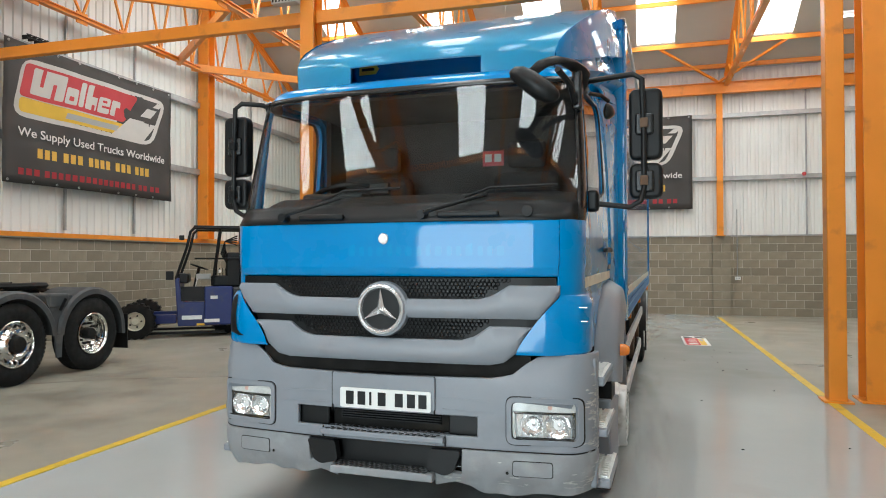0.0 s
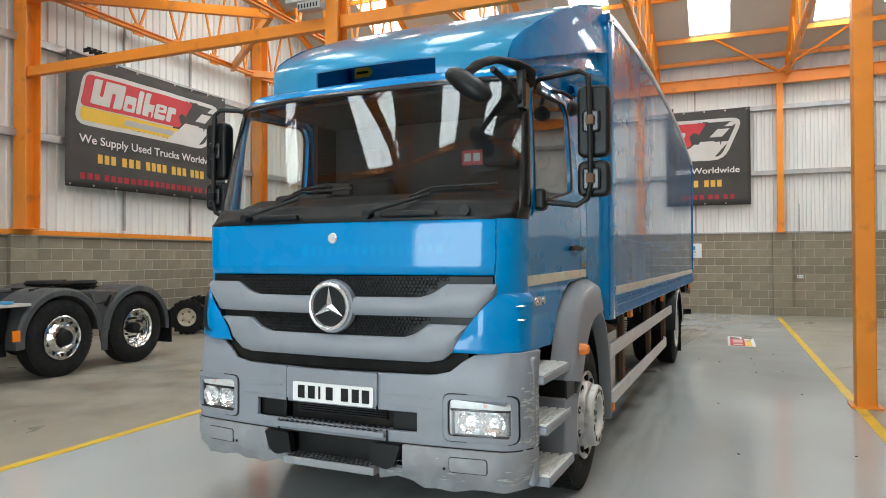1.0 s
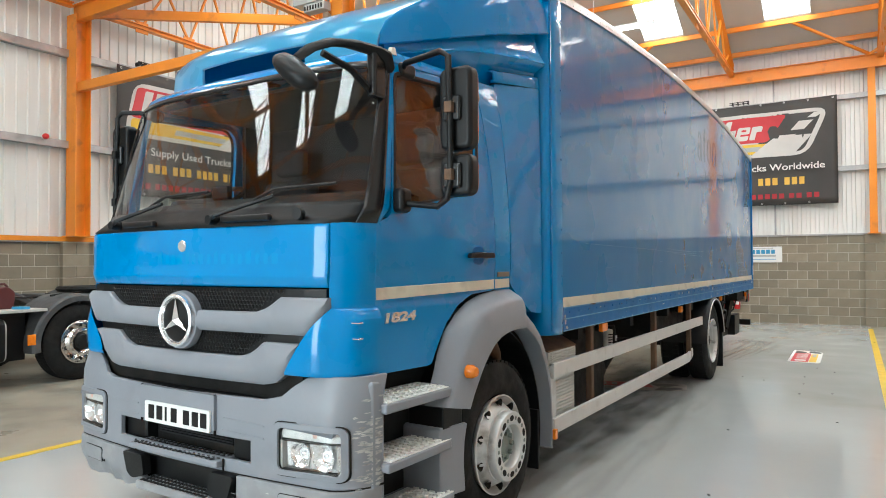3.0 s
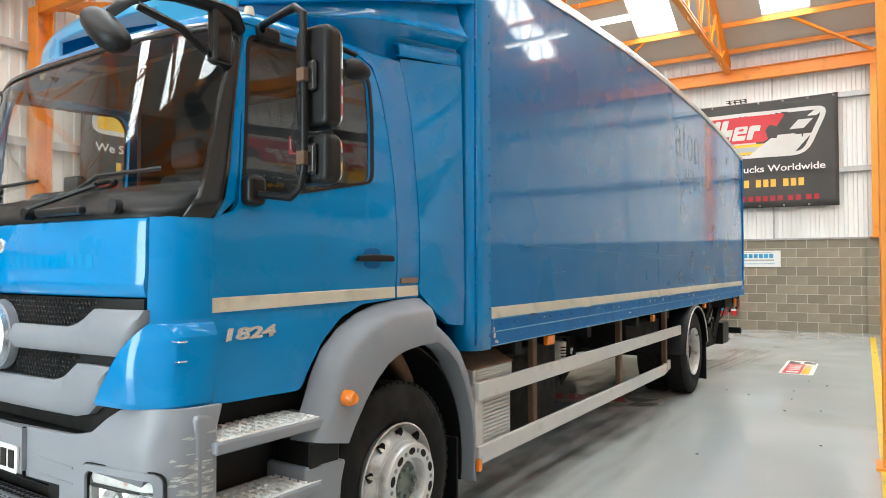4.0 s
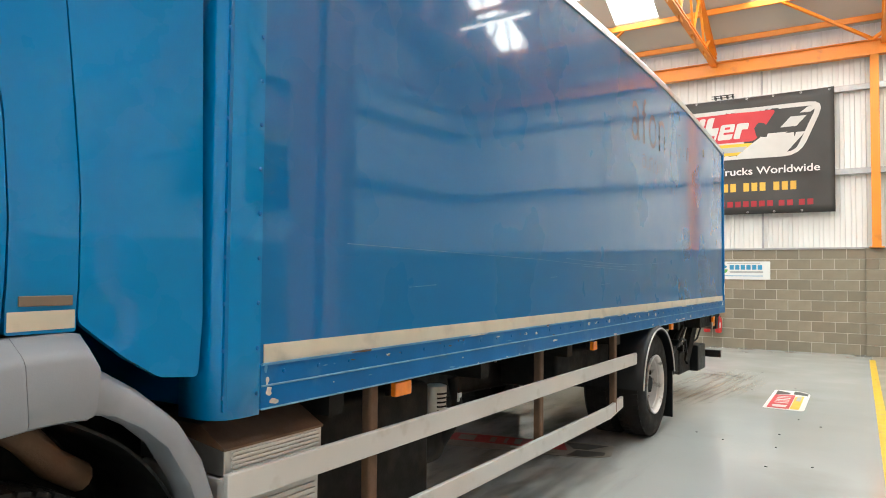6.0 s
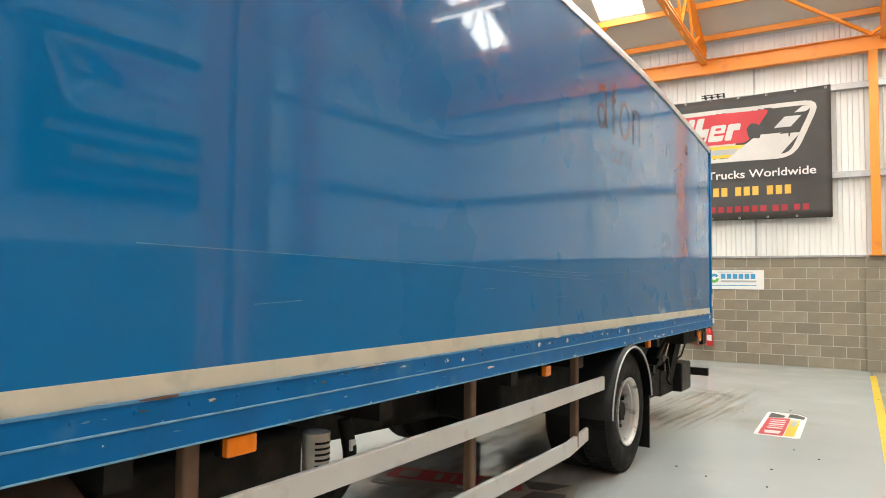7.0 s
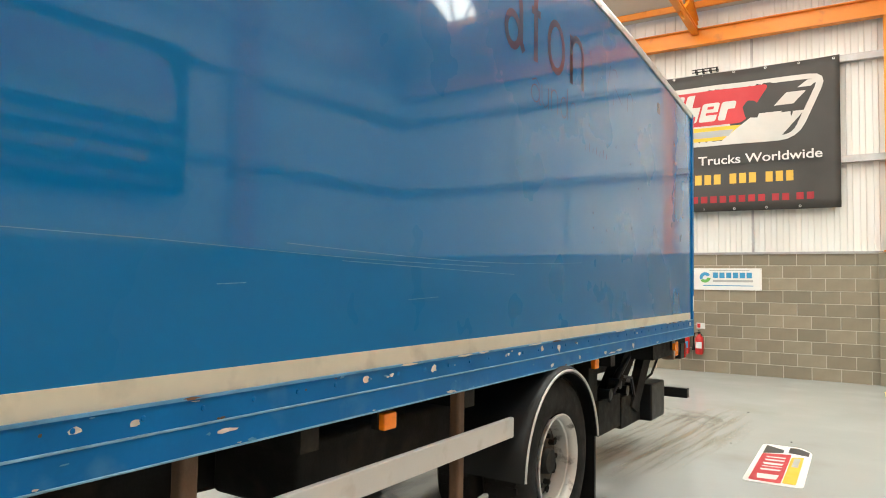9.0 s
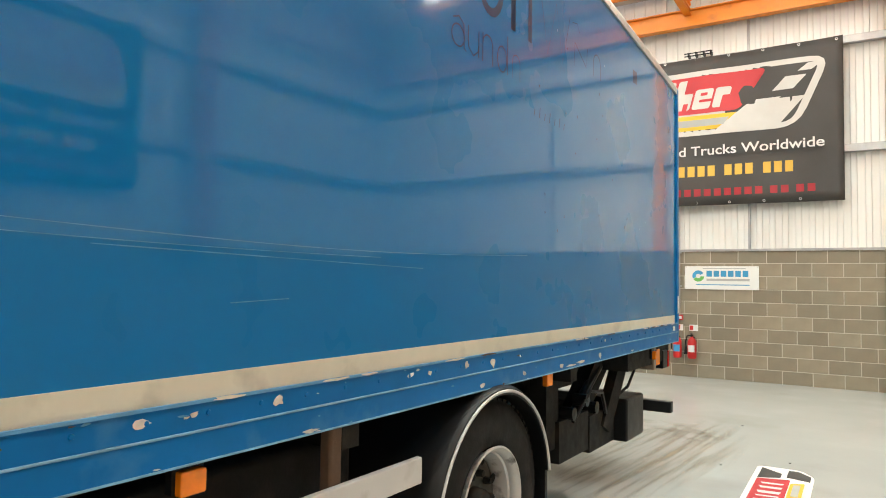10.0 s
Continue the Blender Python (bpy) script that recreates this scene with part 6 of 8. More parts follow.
def blotch(y, z, w, h, u, n=9):
    pts = []
    for i in range(n):
        a = i * math.tau / n
        k = rnd.uniform(0.45, 1.0)
        pts.append((y + w * k * math.cos(a), z + h * k * math.sin(a)))
    return slab(BM(), pts, lambda a, b, d: (u + 0.0015 - d, a, b), 0.001)


for y, z, w, h in ((4.85, 1.24, 0.03, 0.012), (5.02, 1.232, 0.025, 0.012), (5.35, 1.16, 0.05, 0.01), (4.45, 1.245, 0.03, 0.006), (6.05, 1.238, 0.035, 0.016), (6.22, 1.24, 0.02, 0.012), (6.7, 1.118, 0.05, 0.01), (7.3, 1.24, 0.03, 0.014), (7.45, 1.235, 0.018, 0.012), (7.9, 1.13, 0.03, 0.014), (8.3, 1.235, 0.02, 0.01), (8.35, 1.14, 0.03, 0.02), (9.0, 1.125, 0.09, 0.01), (9.6, 1.235, 0.02, 0.012), (10.2, 1.125, 0.06, 0.008), (2.52, 1.17, 0.02, 0.02), (2.55, 1.13, 0.03, 0.015), (2.51, 1.21, 0.012, 0.02), (3.3, 1.24, 0.02, 0.006), (8.0, 1.225, 0.035, 0.028), (7.75, 1.24, 0.02, 0.02), (9.15, 1.13, 0.10, 0.012), (9.5, 1.145, 0.03, 0.03), (8.85, 1.135, 0.05, 0.014), (6.55, 1.235, 0.03, 0.02)):
    P("paint_chip", blotch(y, z, w, h, 1.213), "chip")
rc = random.Random(21)
for k in range(70):
    y = rc.uniform(2.6, 11.4)
    z = rc.choice((1.262, 1.255, 1.24, 1.235, 1.20, 1.16, 1.112, 1.115))
    P("paint_chip", blotch(y, z, rc.uniform(0.005, 0.022), rc.uniform(0.002, 0.006), 1.213), rc.choice(("chip", "scratch", "scratch", "rust")))
for k in range(24):
    y = rc.uniform(2.6, 11.4)
    P("paint_chip", blotch(y, 1.273, rc.uniform(0.03, 0.12), 0.006, 1.2195), rc.choice(("chip", "cream", "rust")))
for y, z, w, h in ((5.45, 1.115, 0.03, 0.008), (4.6, 1.21, 0.06, 0.003), (2.50, 1.26, 0.01, 0.03), (3.9, 1.12, 0.03, 0.005), (10.9, 1.24, 0.03, 0.006), (11.3, 1.14, 0.04, 0.01)):
    P("paint_chip", blotch(y, z, w, h, 1.213), "scratch")


def scratch(y0, z0, y1, z1, sag=0.0, r=0.003):
    n = 16
    pts = [(y0 + (y1 - y0) * i / n, z0 + (z1 - z0) * i / n - sag * math.sin(math.pi * i / n)) for i in range(n + 1)]
    rr = [r * (0.35 + 0.65 * rnd.random()) for _ in pts]
    bm = BM()
    loft(bm, [[bm.verts.new((1.1995, p[0], p[1] - q)) for p, q in zip(pts, rr)], [bm.verts.new((1.1995, p[0], p[1] + q)) for p, q in zip(pts, rr)]])
    return P("scratch", bm, "scratch")


for a in ((3.0, 1.745, 5.1, 1.722, 0.0), (5.1, 1.722, 7.1, 1.70, 0.01), (5.6, 1.74, 8.4, 1.76, 0.03), (5.9, 1.69, 7.4, 1.665, 0.0), (3.5, 1.55, 3.75, 1.56, 0), (5.3, 1.60, 5.42, 1.605, 0), (6.35, 1.54, 6.6, 1.55, 0)):
    scratch(*a, r=0.0018)
# flat dark and pale specks stand for the shading of small dents
for k in range(12):
    y, z = rnd.uniform(8.2, 10.9), 1.75 + 0.33 * rnd.randrange(1, 5) + rnd.uniform(-0.05, 0.05)
    P("dent", blotch(y, z, 0.009, 0.009, 1.1985), "ghost" if k % 3 else "scratch")
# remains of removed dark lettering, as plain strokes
def ghost_stroke(pts, w):
    """A flat band of width w along a line of (y, z) points."""
    bm = BM()
    rows = []
    for i, p in enumerate(pts):
        q, r = Vector(pts[max(i - 1, 0)]), Vector(pts[min(i + 1, len(pts) - 1)])
        d = (r - q).normalized()
        nrm = Vector((-d.y, d.x)) * (w / 2)
        rows.append([bm.verts.new((1.1993, p[0] + 0.12 + k * nrm.x, p[1] - 0.13 + k * nrm.y)) for k in (1, -1)])
    P("faded_letter", loft(bm, rows), "ghost")


def ghost_arch(y, z, wd, h, w):
    ghost_stroke([(y, z)] + [(y + wd / 2 - wd / 2 * math.cos(a), z + h - wd / 2 + wd / 2 * math.sin(a)) for a in steps(0, math.pi, 10)] + [(y + wd, z)], w)


def ghost_oval(y, z, ry, rz, w):
    ghost_stroke([(y + ry * math.cos(a), z + rz * math.sin(a)) for a in steps(0, math.tau, 24)], w)


# large solid strokes
ghost_oval(7.235, 3.14, 0.085, 0.09, 0.045)
ghost_stroke([(7.17, 3.32), (7.20, 3.37), (7.27, 3.385), (7.325, 3.35), (7.34, 3.28), (7.34, 3.10), (7.375, 3.05)], 0.05)
ghost_stroke([(7.535, 3.04), (7.535, 3.40), (7.555, 3.455), (7.60, 3.47)], 0.055)
ghost_stroke([(7.475, 3.335), (7.60, 3.335)], 0.045)
ghost_oval(7.84, 3.215, 0.115, 0.15, 0.045)
ghost_stroke([(8.085, 3.05), (8.085, 3.37)], 0.05)
ghost_arch(8.09, 3.05, 0.20, 0.32, 0.045)
# thin outlines
ghost_stroke([(8.43, 3.37), (8.527, 3.055), (8.65, 3.39), (8.75, 3.06), (8.86, 3.38)], 0.007)
ghost_stroke([(8.90, 3.36), (8.98, 3.38), (9.02, 3.33)], 0.006)
ghost_stroke([(8.93, 3.10), (8.94, 3.25), (9.14, 3.14), (9.16, 3.27)], 0.008)
ghost_arch(9.27, 3.12, 0.14, 0.16, 0.008)
ghost_oval(7.535, 2.855, 0.055, 0.05, 0.008)
ghost_stroke([(7.49, 2.925), (7.54, 2.945), (7.585, 2.92), (7.59, 2.81), (7.61, 2.80)], 0.008)
ghost_stroke([(7.625, 2.93), (7.63, 2.83), (7.675, 2.80), (7.72, 2.83), (7.725, 2.93), (7.725, 2.80)], 0.008)
ghost_arch(7.765, 2.80, 0.10, 0.14, 0.008)
ghost_stroke([(7.765, 2.94), (7.765, 2.80)], 0.008)
ghost_oval(7.965, 2.865, 0.05, 0.065, 0.008)
ghost_stroke([(8.025, 3.0), (8.025, 2.80)], 0.008)
ghost_arch(8.08, 2.80, 0.09, 0.13, 0.005)
ghost_stroke([(10.14, 3.35), (10.24, 3.35)], 0.10)
for k in range(7):
    ghost_stroke([(8.35 + 0.07 * k, 2.66), (8.36 + 0.07 * k, 2.70 + 0.02 * (k % 2))], 0.008)
rg = random.Random(31)
for k in range(9):
    y, z = rg.uniform(8.6, 10.8), rg.uniform(1.9, 2.9)
    P("dent", blotch(y, z, 0.008, 0.012, 1.1985), "ghost")
# model number on the door
text_mesh("model_number", "1824", 0.066, Matrix.Translation((1.124, 0.483, 1.302)) @ Matrix.Rotation(math.pi / 2, 4, "Z") @ Matrix.Rotation(math.pi / 2, 4, "X"), "silver", TRUCK, depth=0.004, width=0.285, bold=0.003, shear=0.12)
# tail lift and rear underrun
tl = P("tail_lift", box(BM(), 0.66, 1.07, 10.55, 11.0, 0.36, 0.70), "black", "black tail lift housing under the box", bevel=0.02)
part("housing_cap", lathe(BM(), [(10.99, 0.0), (10.99, 0.07), (11.01, 0.06), (11.012, 0.0)], (0.90, 0, 0.55), "y", 18), "chassis", tl)
part("arm", beam(BM(), (0.80, 9.92, 0.50), (0.90, 10.35, 1.05), 0.12, 0.17), "chassis", tl)
part("arm", beam(BM(), (0.95, 10.30, 0.50), (1.0, 10.62, 1.05), 0.08, 0.13), "chassis", tl)
part("ram", tube(BM(), [(0.88, 9.6, 0.52), (0.92, 10.3, 0.98)], 0.035, 10), "black", tl)
part("lift_beam", box(BM(), -0.8, 0.95, 9.45, 10.0, 0.40, 0.68), "chassis", tl)
part("lift_tube", box(BM(), -0.8, 0.96, 10.0, 10.56, 0.37, 0.64), "chassis", tl)
part("hanger", box(BM(), 0.55, 0.65, 9.25, 9.45, 0.45, 1.05), "chassis", tl)
part("hanger_plate", box(BM(), 0.80, 0.92, 9.3, 9.50, 0.50, 1.05), "chassis", tl)
for y, z in ((9.6, 0.72), (9.85, 0.78), (10.05, 0.70)):
    part("valve", lathe(BM(), [(0.90, 0), (0.90, 0.045), (1.0, 0.045), (1.005, 0)], (0, y, z), "x", 12), "black", tl)
part("underrun_bar", box(BM(), -1.15, 1.17, 11.50, 11.58, 0.46, 0.56), "black", tl, bevel=0.008)
part("cable", tube(BM(), [(0.95, 10.6, 0.70), (1.02, 10.72, 0.78), (1.04, 10.85, 0.92), (1.05, 11.0, 1.05)], 0.012, 6), "black", tl)
part("hose", tube(BM(), [(0.98, 9.62, 0.66), (1.0, 9.9, 0.84), (1.0, 10.15, 0.80), (0.98, 10.3, 0.62)], 0.014, 6), "black", tl)
P("rear_sill", box(BM(), -1.15, 1.15, 10.3, 11.5, 0.95, 1.10), "chassis")
for s in (-1, 1):
    P("rear_lamp", box(BM(), *sorted((s * 0.80, s * 1.16)), 11.46, 11.52, 0.88, 1.03), "redlens", bevel=0.01)
    P("rear_lamp_box", box(BM(), *sorted((s * 1.04, s * 1.16)), 11.28, 11.42, 0.88, 1.04), "black", bevel=0.01)
    P("rear_marker", box(BM(), *sorted((s * 1.08, s * 1.17)), 11.02, 11.14, 0.93, 1.07), "amber", bevel=0.01)
    P("rear_bracket", box(BM(), *sorted((s * 1.05, s * 1.17)), 10.95, 11.02, 0.90, 1.10), "tape", bevel=0.01)

# The lorry's parts are laid out long; this table remaps them to fit the view.
LENGTH_FIT = ((0, 0), (0.99, 0.913), (1.435, 1.308), (1.585, 1.446), (2.5, 2.263), (7.43, 6.85), (11.5, 10.82), (12.0, 11.31))


def fit_to_view(thing_, table, slim):
    """Remap a vehicle's parts lengthwise to fit the view; wheels stay round, the nose is shrunk likewise."""
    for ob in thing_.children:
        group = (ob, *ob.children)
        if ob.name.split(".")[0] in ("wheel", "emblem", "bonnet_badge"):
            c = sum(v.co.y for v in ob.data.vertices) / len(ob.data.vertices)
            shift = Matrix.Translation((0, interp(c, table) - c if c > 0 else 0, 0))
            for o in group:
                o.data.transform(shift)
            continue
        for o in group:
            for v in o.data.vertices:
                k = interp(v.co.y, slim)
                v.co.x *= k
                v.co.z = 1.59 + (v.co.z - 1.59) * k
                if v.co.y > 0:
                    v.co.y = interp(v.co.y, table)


for o in (fair, *fair.children):
    for v in o.data.vertices:
        v.co.x *= interp(v.co.y, ((0.7, 1.0), (2.33, 1.075)))
        if v.co.z > 2.75:
            v.co.z = 2.75 + (v.co.z - 2.75) * interp(v.co.y, ((0.6, 0.94), (1.5, 0.90), (2.33, 0.905)))
# bumper, steps and arch widened, bumper moved back and its lip lowered, to fit the view
for ob in TRUCK.children:
    kind = ob.name.split(".")[0]
    if kind in ("bumper", "bumper_gap", "bumper_gap_tray", "bumper_return", "scraped_patch", "scraped_lip", "headlamp", "number_plate", "front_step", "lower_step", "radiator", "radiator_fin", "lower_dark_panel"):
        for o in (ob, *ob.children):
            for v in o.data.vertices:
                v.co.x = v.co.x * 1.04 + (0.03 if kind == "number_plate" else 0.010)
                v.co.y += 0.035
                if v.co.z < 0.60 and kind != "headlamp":
                    v.co.z = 0.60 + (v.co.z - 0.60) * 1.13
    elif kind in ("side_step", "step_back", "step_apron", "step_apron_band"):
        for o in (ob, *ob.children):
            o.data.transform(Matrix.Diagonal((1.04, 1, 1, 1)))
    elif kind in ("front_arch", "side_marker"):
        for o in (ob, *ob.children):
            for v in o.data.vertices:
                v.co.x *= interp(v.co.y, ((1.0, 1.025), (1.6, 1.0)))
fit_to_view(TRUCK, LENGTH_FIT, ((0, 0.972), (0.6, 0.968), (1.0, 0.98), (1.5, 1.0), (3.0, 1.0)))

# ---- banners and wall fittings ----


def banner(m, W, H, label):
    """A printed vinyl sheet; x along it, z up from its lower corner, facing -y."""
    t = thing("banner", m, label, "banner")
    rip = lambda a, b: 0.018 * math.sin(a * 2.1 + 0.5) * (1 - b / H * 0.6) + 0.012 * math.sin(a * 5.3 + b * 1.7) + 0.006 * math.sin(b * 6 + a)
    bm = BM()
    loft(bm, [[bm.verts.new((a, -0.02 + rip(a, b), b + 0.03 * math.sin(math.pi * a / W) * (-1 if b > H / 2 else 0.4))) for a in steps(0, W, 40)] for b in steps(0, H, 16)])
    part("sheet", bm, "banblack", t, smooth=True, solid=0.004)

    def print_(name, pts, material, lift, label=""):
        q = [(a * W, b * H) for a, b in pts]
        d = []
        for i, p in enumerate(q):
            r = q[(i + 1) % len(q)]
            k = max(1, int(math.hypot(r[0] - p[0], r[1] - p[1]) / 0.12))
            d += [(p[0] + (r[0] - p[0]) * j / k, p[1] + (r[1] - p[1]) * j / k) for j in range(k)]
        bm = BM()
        vs = [bm.verts.new((a, 0, b)) for a, b in d]
        ed = [bm.edges.new((vs[i], vs[(i + 1) % len(vs)])) for i in range(len(vs))]
        bmesh.ops.triangle_fill(bm, use_beauty=True, edges=ed)
        bmesh.ops.subdivide_edges(bm, edges=[e for e in bm.edges if e.calc_length() > 0.2], cuts=2, use_grid_fill=False)
        bmesh.ops.triangulate(bm, faces=bm.faces)
        for v in bm.verts:
            v.co.y = -0.02 + rip(v.co.x, v.co.z) - 0.006 - lift
        return part(name, bm, material, t, label)
    R = lambda pts, r: [(p[0] / W, p[1] / H) for p in rounded([(a * W, b * H) for a, b in pts], r)]
    print_("logo_border", R([(0.035, 0.47), (0.855, 0.47), (0.965, 0.90), (0.09, 0.90)], 0.32), "bansilver", 0.0, "silver rounded border")
    print_("logo_dark", R([(0.60, 0.505), (0.835, 0.505), (0.93, 0.865), (0.62, 0.865)], 0.18), "banblack", 0.003)
    print_("logo_yellow", R([(0.07, 0.505), (0.62, 0.505), (0.70, 0.60), (0.07, 0.61)], 0.10), "banyellow", 0.004)
    print_("logo_red", R([(0.065, 0.615), (0.655, 0.615), (0.755, 0.865), (0.105, 0.865)], 0.12), "banred", 0.006, "red panel with silver block shapes")
    print_("logo_wedge", [(0.655, 0.47), (0.79, 0.66), (0.88, 0.66), (0.79, 0.49)], "bansilver", 0.005)
    print_("logo_wedge", [(0.55, 0.47), (0.70, 0.67), (0.80, 0.67), (0.66, 0.47)], "bansilver", 0.007)
    print_("logo_dash", [(0.77, 0.71), (0.84, 0.71), (0.885, 0.79), (0.815, 0.79)], "bansilver", 0.007)
    print_("logo_dash", [(0.855, 0.815), (0.90, 0.815), (0.935, 0.86), (0.89, 0.86)], "bansilver", 0.007)
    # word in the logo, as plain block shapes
    lean = 0.155

    def block(a0, a1, b0, b1, material="bansilver", lift=0.009, r=0.05):
        k = lambda b: (b - 0.645) * lean
        print_("word_block", R([(a0 + k(b0), b0), (a1 + k(b0), b0), (a1 + k(b1), b1), (a0 + k(b1), b1)], r), material, lift)
    for a0, a1, b1, holes in ((0.118, 0.285, 0.845, ((0.160, 0.178, 0.715, 0.85), (0.222, 0.240, 0.64, 0.76))), (0.292, 0.358, 0.775, ((0.312, 0.338, 0.672, 0.708),)), (0.366, 0.396, 0.845, ()),
                              (0.406, 0.472, 0.845, ((0.438, 0.475, 0.755, 0.85), (0.444, 0.462, 0.64, 0.69))), (0.480, 0.548, 0.775, ((0.502, 0.550, 0.690, 0.708), (0.502, 0.528, 0.732, 0.752))), (0.556, 0.612, 0.775, ((0.586, 0.615, 0.64, 0.722),))):
        block(a0, a1, 0.645, b1)
        for c0, c1, d0, d1 in holes:
            block(c0, c1, d0, d1, "banred", 0.011, 0.02)
    print_("word_bar", [(0.30, 0.53), (0.60, 0.53), (0.62, 0.575), (0.31, 0.575)], "greybox", 0.007)
    q = text_mesh("slogan", "We Supply Used Trucks Worldwide", 0.235, Matrix.Translation((W * 0.5, -0.062, H * 0.335)) @ Matrix.Rotation(math.pi / 2, 4, "X"), "banwhite", t, width=W * 0.88, bold=0.003)
    tagged(q, "white lettering", kind="stuff")
    # telephone line and web line, as plain bars
    a = 0.16
    for word in (3, 3, 4, 3, 3):
        for _ in range(word):
            print_("phone_bar", [(a, 0.195), (a + 0.026, 0.195), (a + 0.026, 0.265), (a, 0.265)], "banphone", 0.004)
            a += 0.037
        a += 0.024
    a = 0.075
    for word in (3, 15, 2, 2):
        for _ in range(word):
            print_("web_bar", [(a, 0.065), (a + 0.025, 0.065), (a + 0.025, 0.112), (a, 0.112)], "bansite", 0.004)
            a += 0.0365
        a += 0.014
    for i in range(9):
        for b in (0.02, 0.98):
            part("eyelet", lathe(BM(), [(-0.01, 0.012), (-0.012, 0.02), (0.0, 0.024)], (W * (0.02 + 0.12 * i), -0.03, H * b), "y", 10), "alu", t)
    return t


banner(pose(XL + 0.14, 9.62, 3.02, 0, 0, 90), 4.52, 2.66, "black vinyl banner with a red logo on the white cladding")
banner(pose(-3.36, YB - 0.09, 3.03, 0, 0, 0), 4.54, 2.70, "black vinyl banner with a red logo on the far wall")
banner(pose(XR - 0.14, 14.45, 3.03, 0, 0, -90), 4.54, 2.70, "black vinyl banner with a red logo on the east wall")
for m in (pose(-1.06, YB - 0.05, 5.76), pose(XL + 0.10, 10.35, 5.80, 0, 0, 90)):
    lb = thing("wall_bracket", m, "thin black metal bracket above the banner", "bracket")
    for z in (0.0, 0.05):
        part("bar", box(BM(), -0.24, 0.24, -0.06, -0.04, z, z + 0.015), "black", lb)
    for x in (-0.18, -0.05, 0.08, 0.2):
        part("lug", box(BM(), x, x + 0.02, -0.06, 0.14, -0.01, 0.07), "black", lb)

sg = thing("wall_sign", pose(-0.705, YB - 0.012, 1.765), "white rectangular company sign screwed to the block wall", "sign")
part("board", slab(BM(), rounded([(-0.605, -0.205), (0.605, -0.205), (0.605, 0.205), (-0.605, 0.205)], 0.01), lambda a, b, d: (a, -d, b), 0.012), "white", sg)
bm = BM()
lathe(bm, [(-0.013, 0.04), (-0.014, 0.10)], (-0.38, 0, 0.03), "y", 24, 0.5, 3.6)
part("logo_arc", bm, "signblue", sg)
bm = BM()
lathe(bm, [(-0.013, 0.04), (-0.014, 0.10)], (-0.38, 0, 0.03), "y", 24, 3.7, 6.2)
part("logo_arc", bm, "signgreen", sg)
for k in range(6):
    part("word_bar", box(BM(), -0.24 + k * 0.118, -0.15 + k * 0.118, -0.016, -0.012, 0.02, 0.125), "signblue", sg)
part("word_line", box(BM(), -0.24, 0.46, -0.015, -0.012, -0.055, -0.015), "greybox", sg)
part("word_line", box(BM(), -0.42, 0.46, -0.015, -0.012, -0.13, -0.115), "signblue", sg)
part("word_line", box(BM(), -0.3, 0.4, -0.015, -0.012, 0.155, 0.17), "greybox", sg)
for x in (-0.585, 0.585):
    for z in (-0.185, 0.185):
        part("screw", lathe(BM(), [(-0.016, 0), (-0.015, 0.008), (-0.01, 0.01)], (x, 0, z), "y", 8), "alu", sg)


def extinguisher(x, label, black_horn):
    e = thing("fire_extinguisher", pose(x, YB - 0.10, 0.33), label, "fire extinguisher", "wall extinguishers")
    part("cylinder", lathe(BM(), [(0, 0.0), (0.005, 0.06), (0.03, 0.075), (0.30, 0.075), (0.345, 0.055), (0.37, 0.025), (0.40, 0.022)], (0, 0, 0), "z", 24), "red", e, smooth=True)
    part("valve", box(BM(), -0.02, 0.02, -0.03, 0.03, 0.39, 0.43), "black", e)
    part("lever", beam(BM(), (0, 0.03, 0.44), (0, -0.08, 0.455), 0.018, 0.012), "black", e)
    part("label_panel", lathe(BM(), [(0.12, 0.0765), (0.24, 0.0765)], (0, 0, 0), "z", 10, -2.4, -0.8), "white" if black_horn else "signblue", e)
    part("hose", tube(BM(), [(-0.02, 0, 0.41), (-0.08, -0.01, 0.40), (-0.105, -0.01, 0.30), (-0.10, -0.01, 0.15)], 0.012, 8), "black", e)
    if black_horn:
        part("horn", lathe(BM(), [(0.08, 0.035), (0.22, 0.014)], (-0.10, -0.01, 0), "z", 12), "black", e)
    part("wall_hook", box(BM(), -0.03, 0.03, 0.05, 0.10, 0.30, 0.38), "black", e)


extinguisher(-1.43, "red fire extinguisher with a blue band hung on the block wall", False)
extinguisher(-1.18, "red fire extinguisher with a black horn hung on the block wall", True)
for x, w in ((-1.17, 0.15), (-1.40, 0.10)):
    s2 = thing("safety_notice", pose(x, YB - 0.004, 0.87), "small white and red safety notice on the block wall", "notice")
    part("plate", box(BM(), -w / 2, w / 2, -0.006, 0, -0.055, 0.055), "white", s2)
    part("red_square", box(BM(), -w / 2 + 0.01, -0.005, -0.008, -0.006, -0.04, 0.04), "red", s2)
cp = thing("fire_call_point", pose(-1.39, YB - 0.03, 1.05), "red fire alarm call point with a white centre", "call point")
part("case", box(BM(), -0.045, 0.045, -0.03, 0.03, -0.045, 0.045), "red", cp, bevel=0.006)
part("window", box(BM(), -0.028, 0.028, -0.034, -0.03, -0.025, 0.025), "white", cp)
pc = thing("conduit_run", pose(-1.405, YB - 0.02, 1.10), "grey galvanised conduit pipe running up the wall", "conduit")
part("pipe", tube(BM(), [(0, 0, 0), (0, 0, 4.6)], 0.012, 8), "girt", pc)
part("pipe", tube(BM(), [(-0.06, 0, 0), (-0.06, 0, 4.6)], 0.010, 8), "girt", pc)
for z in (0.5, 1.1, 2.2):
    part("saddle", box(BM(), -0.09, 0.03, -0.015, 0.015, z, z + 0.03), "girt", pc)
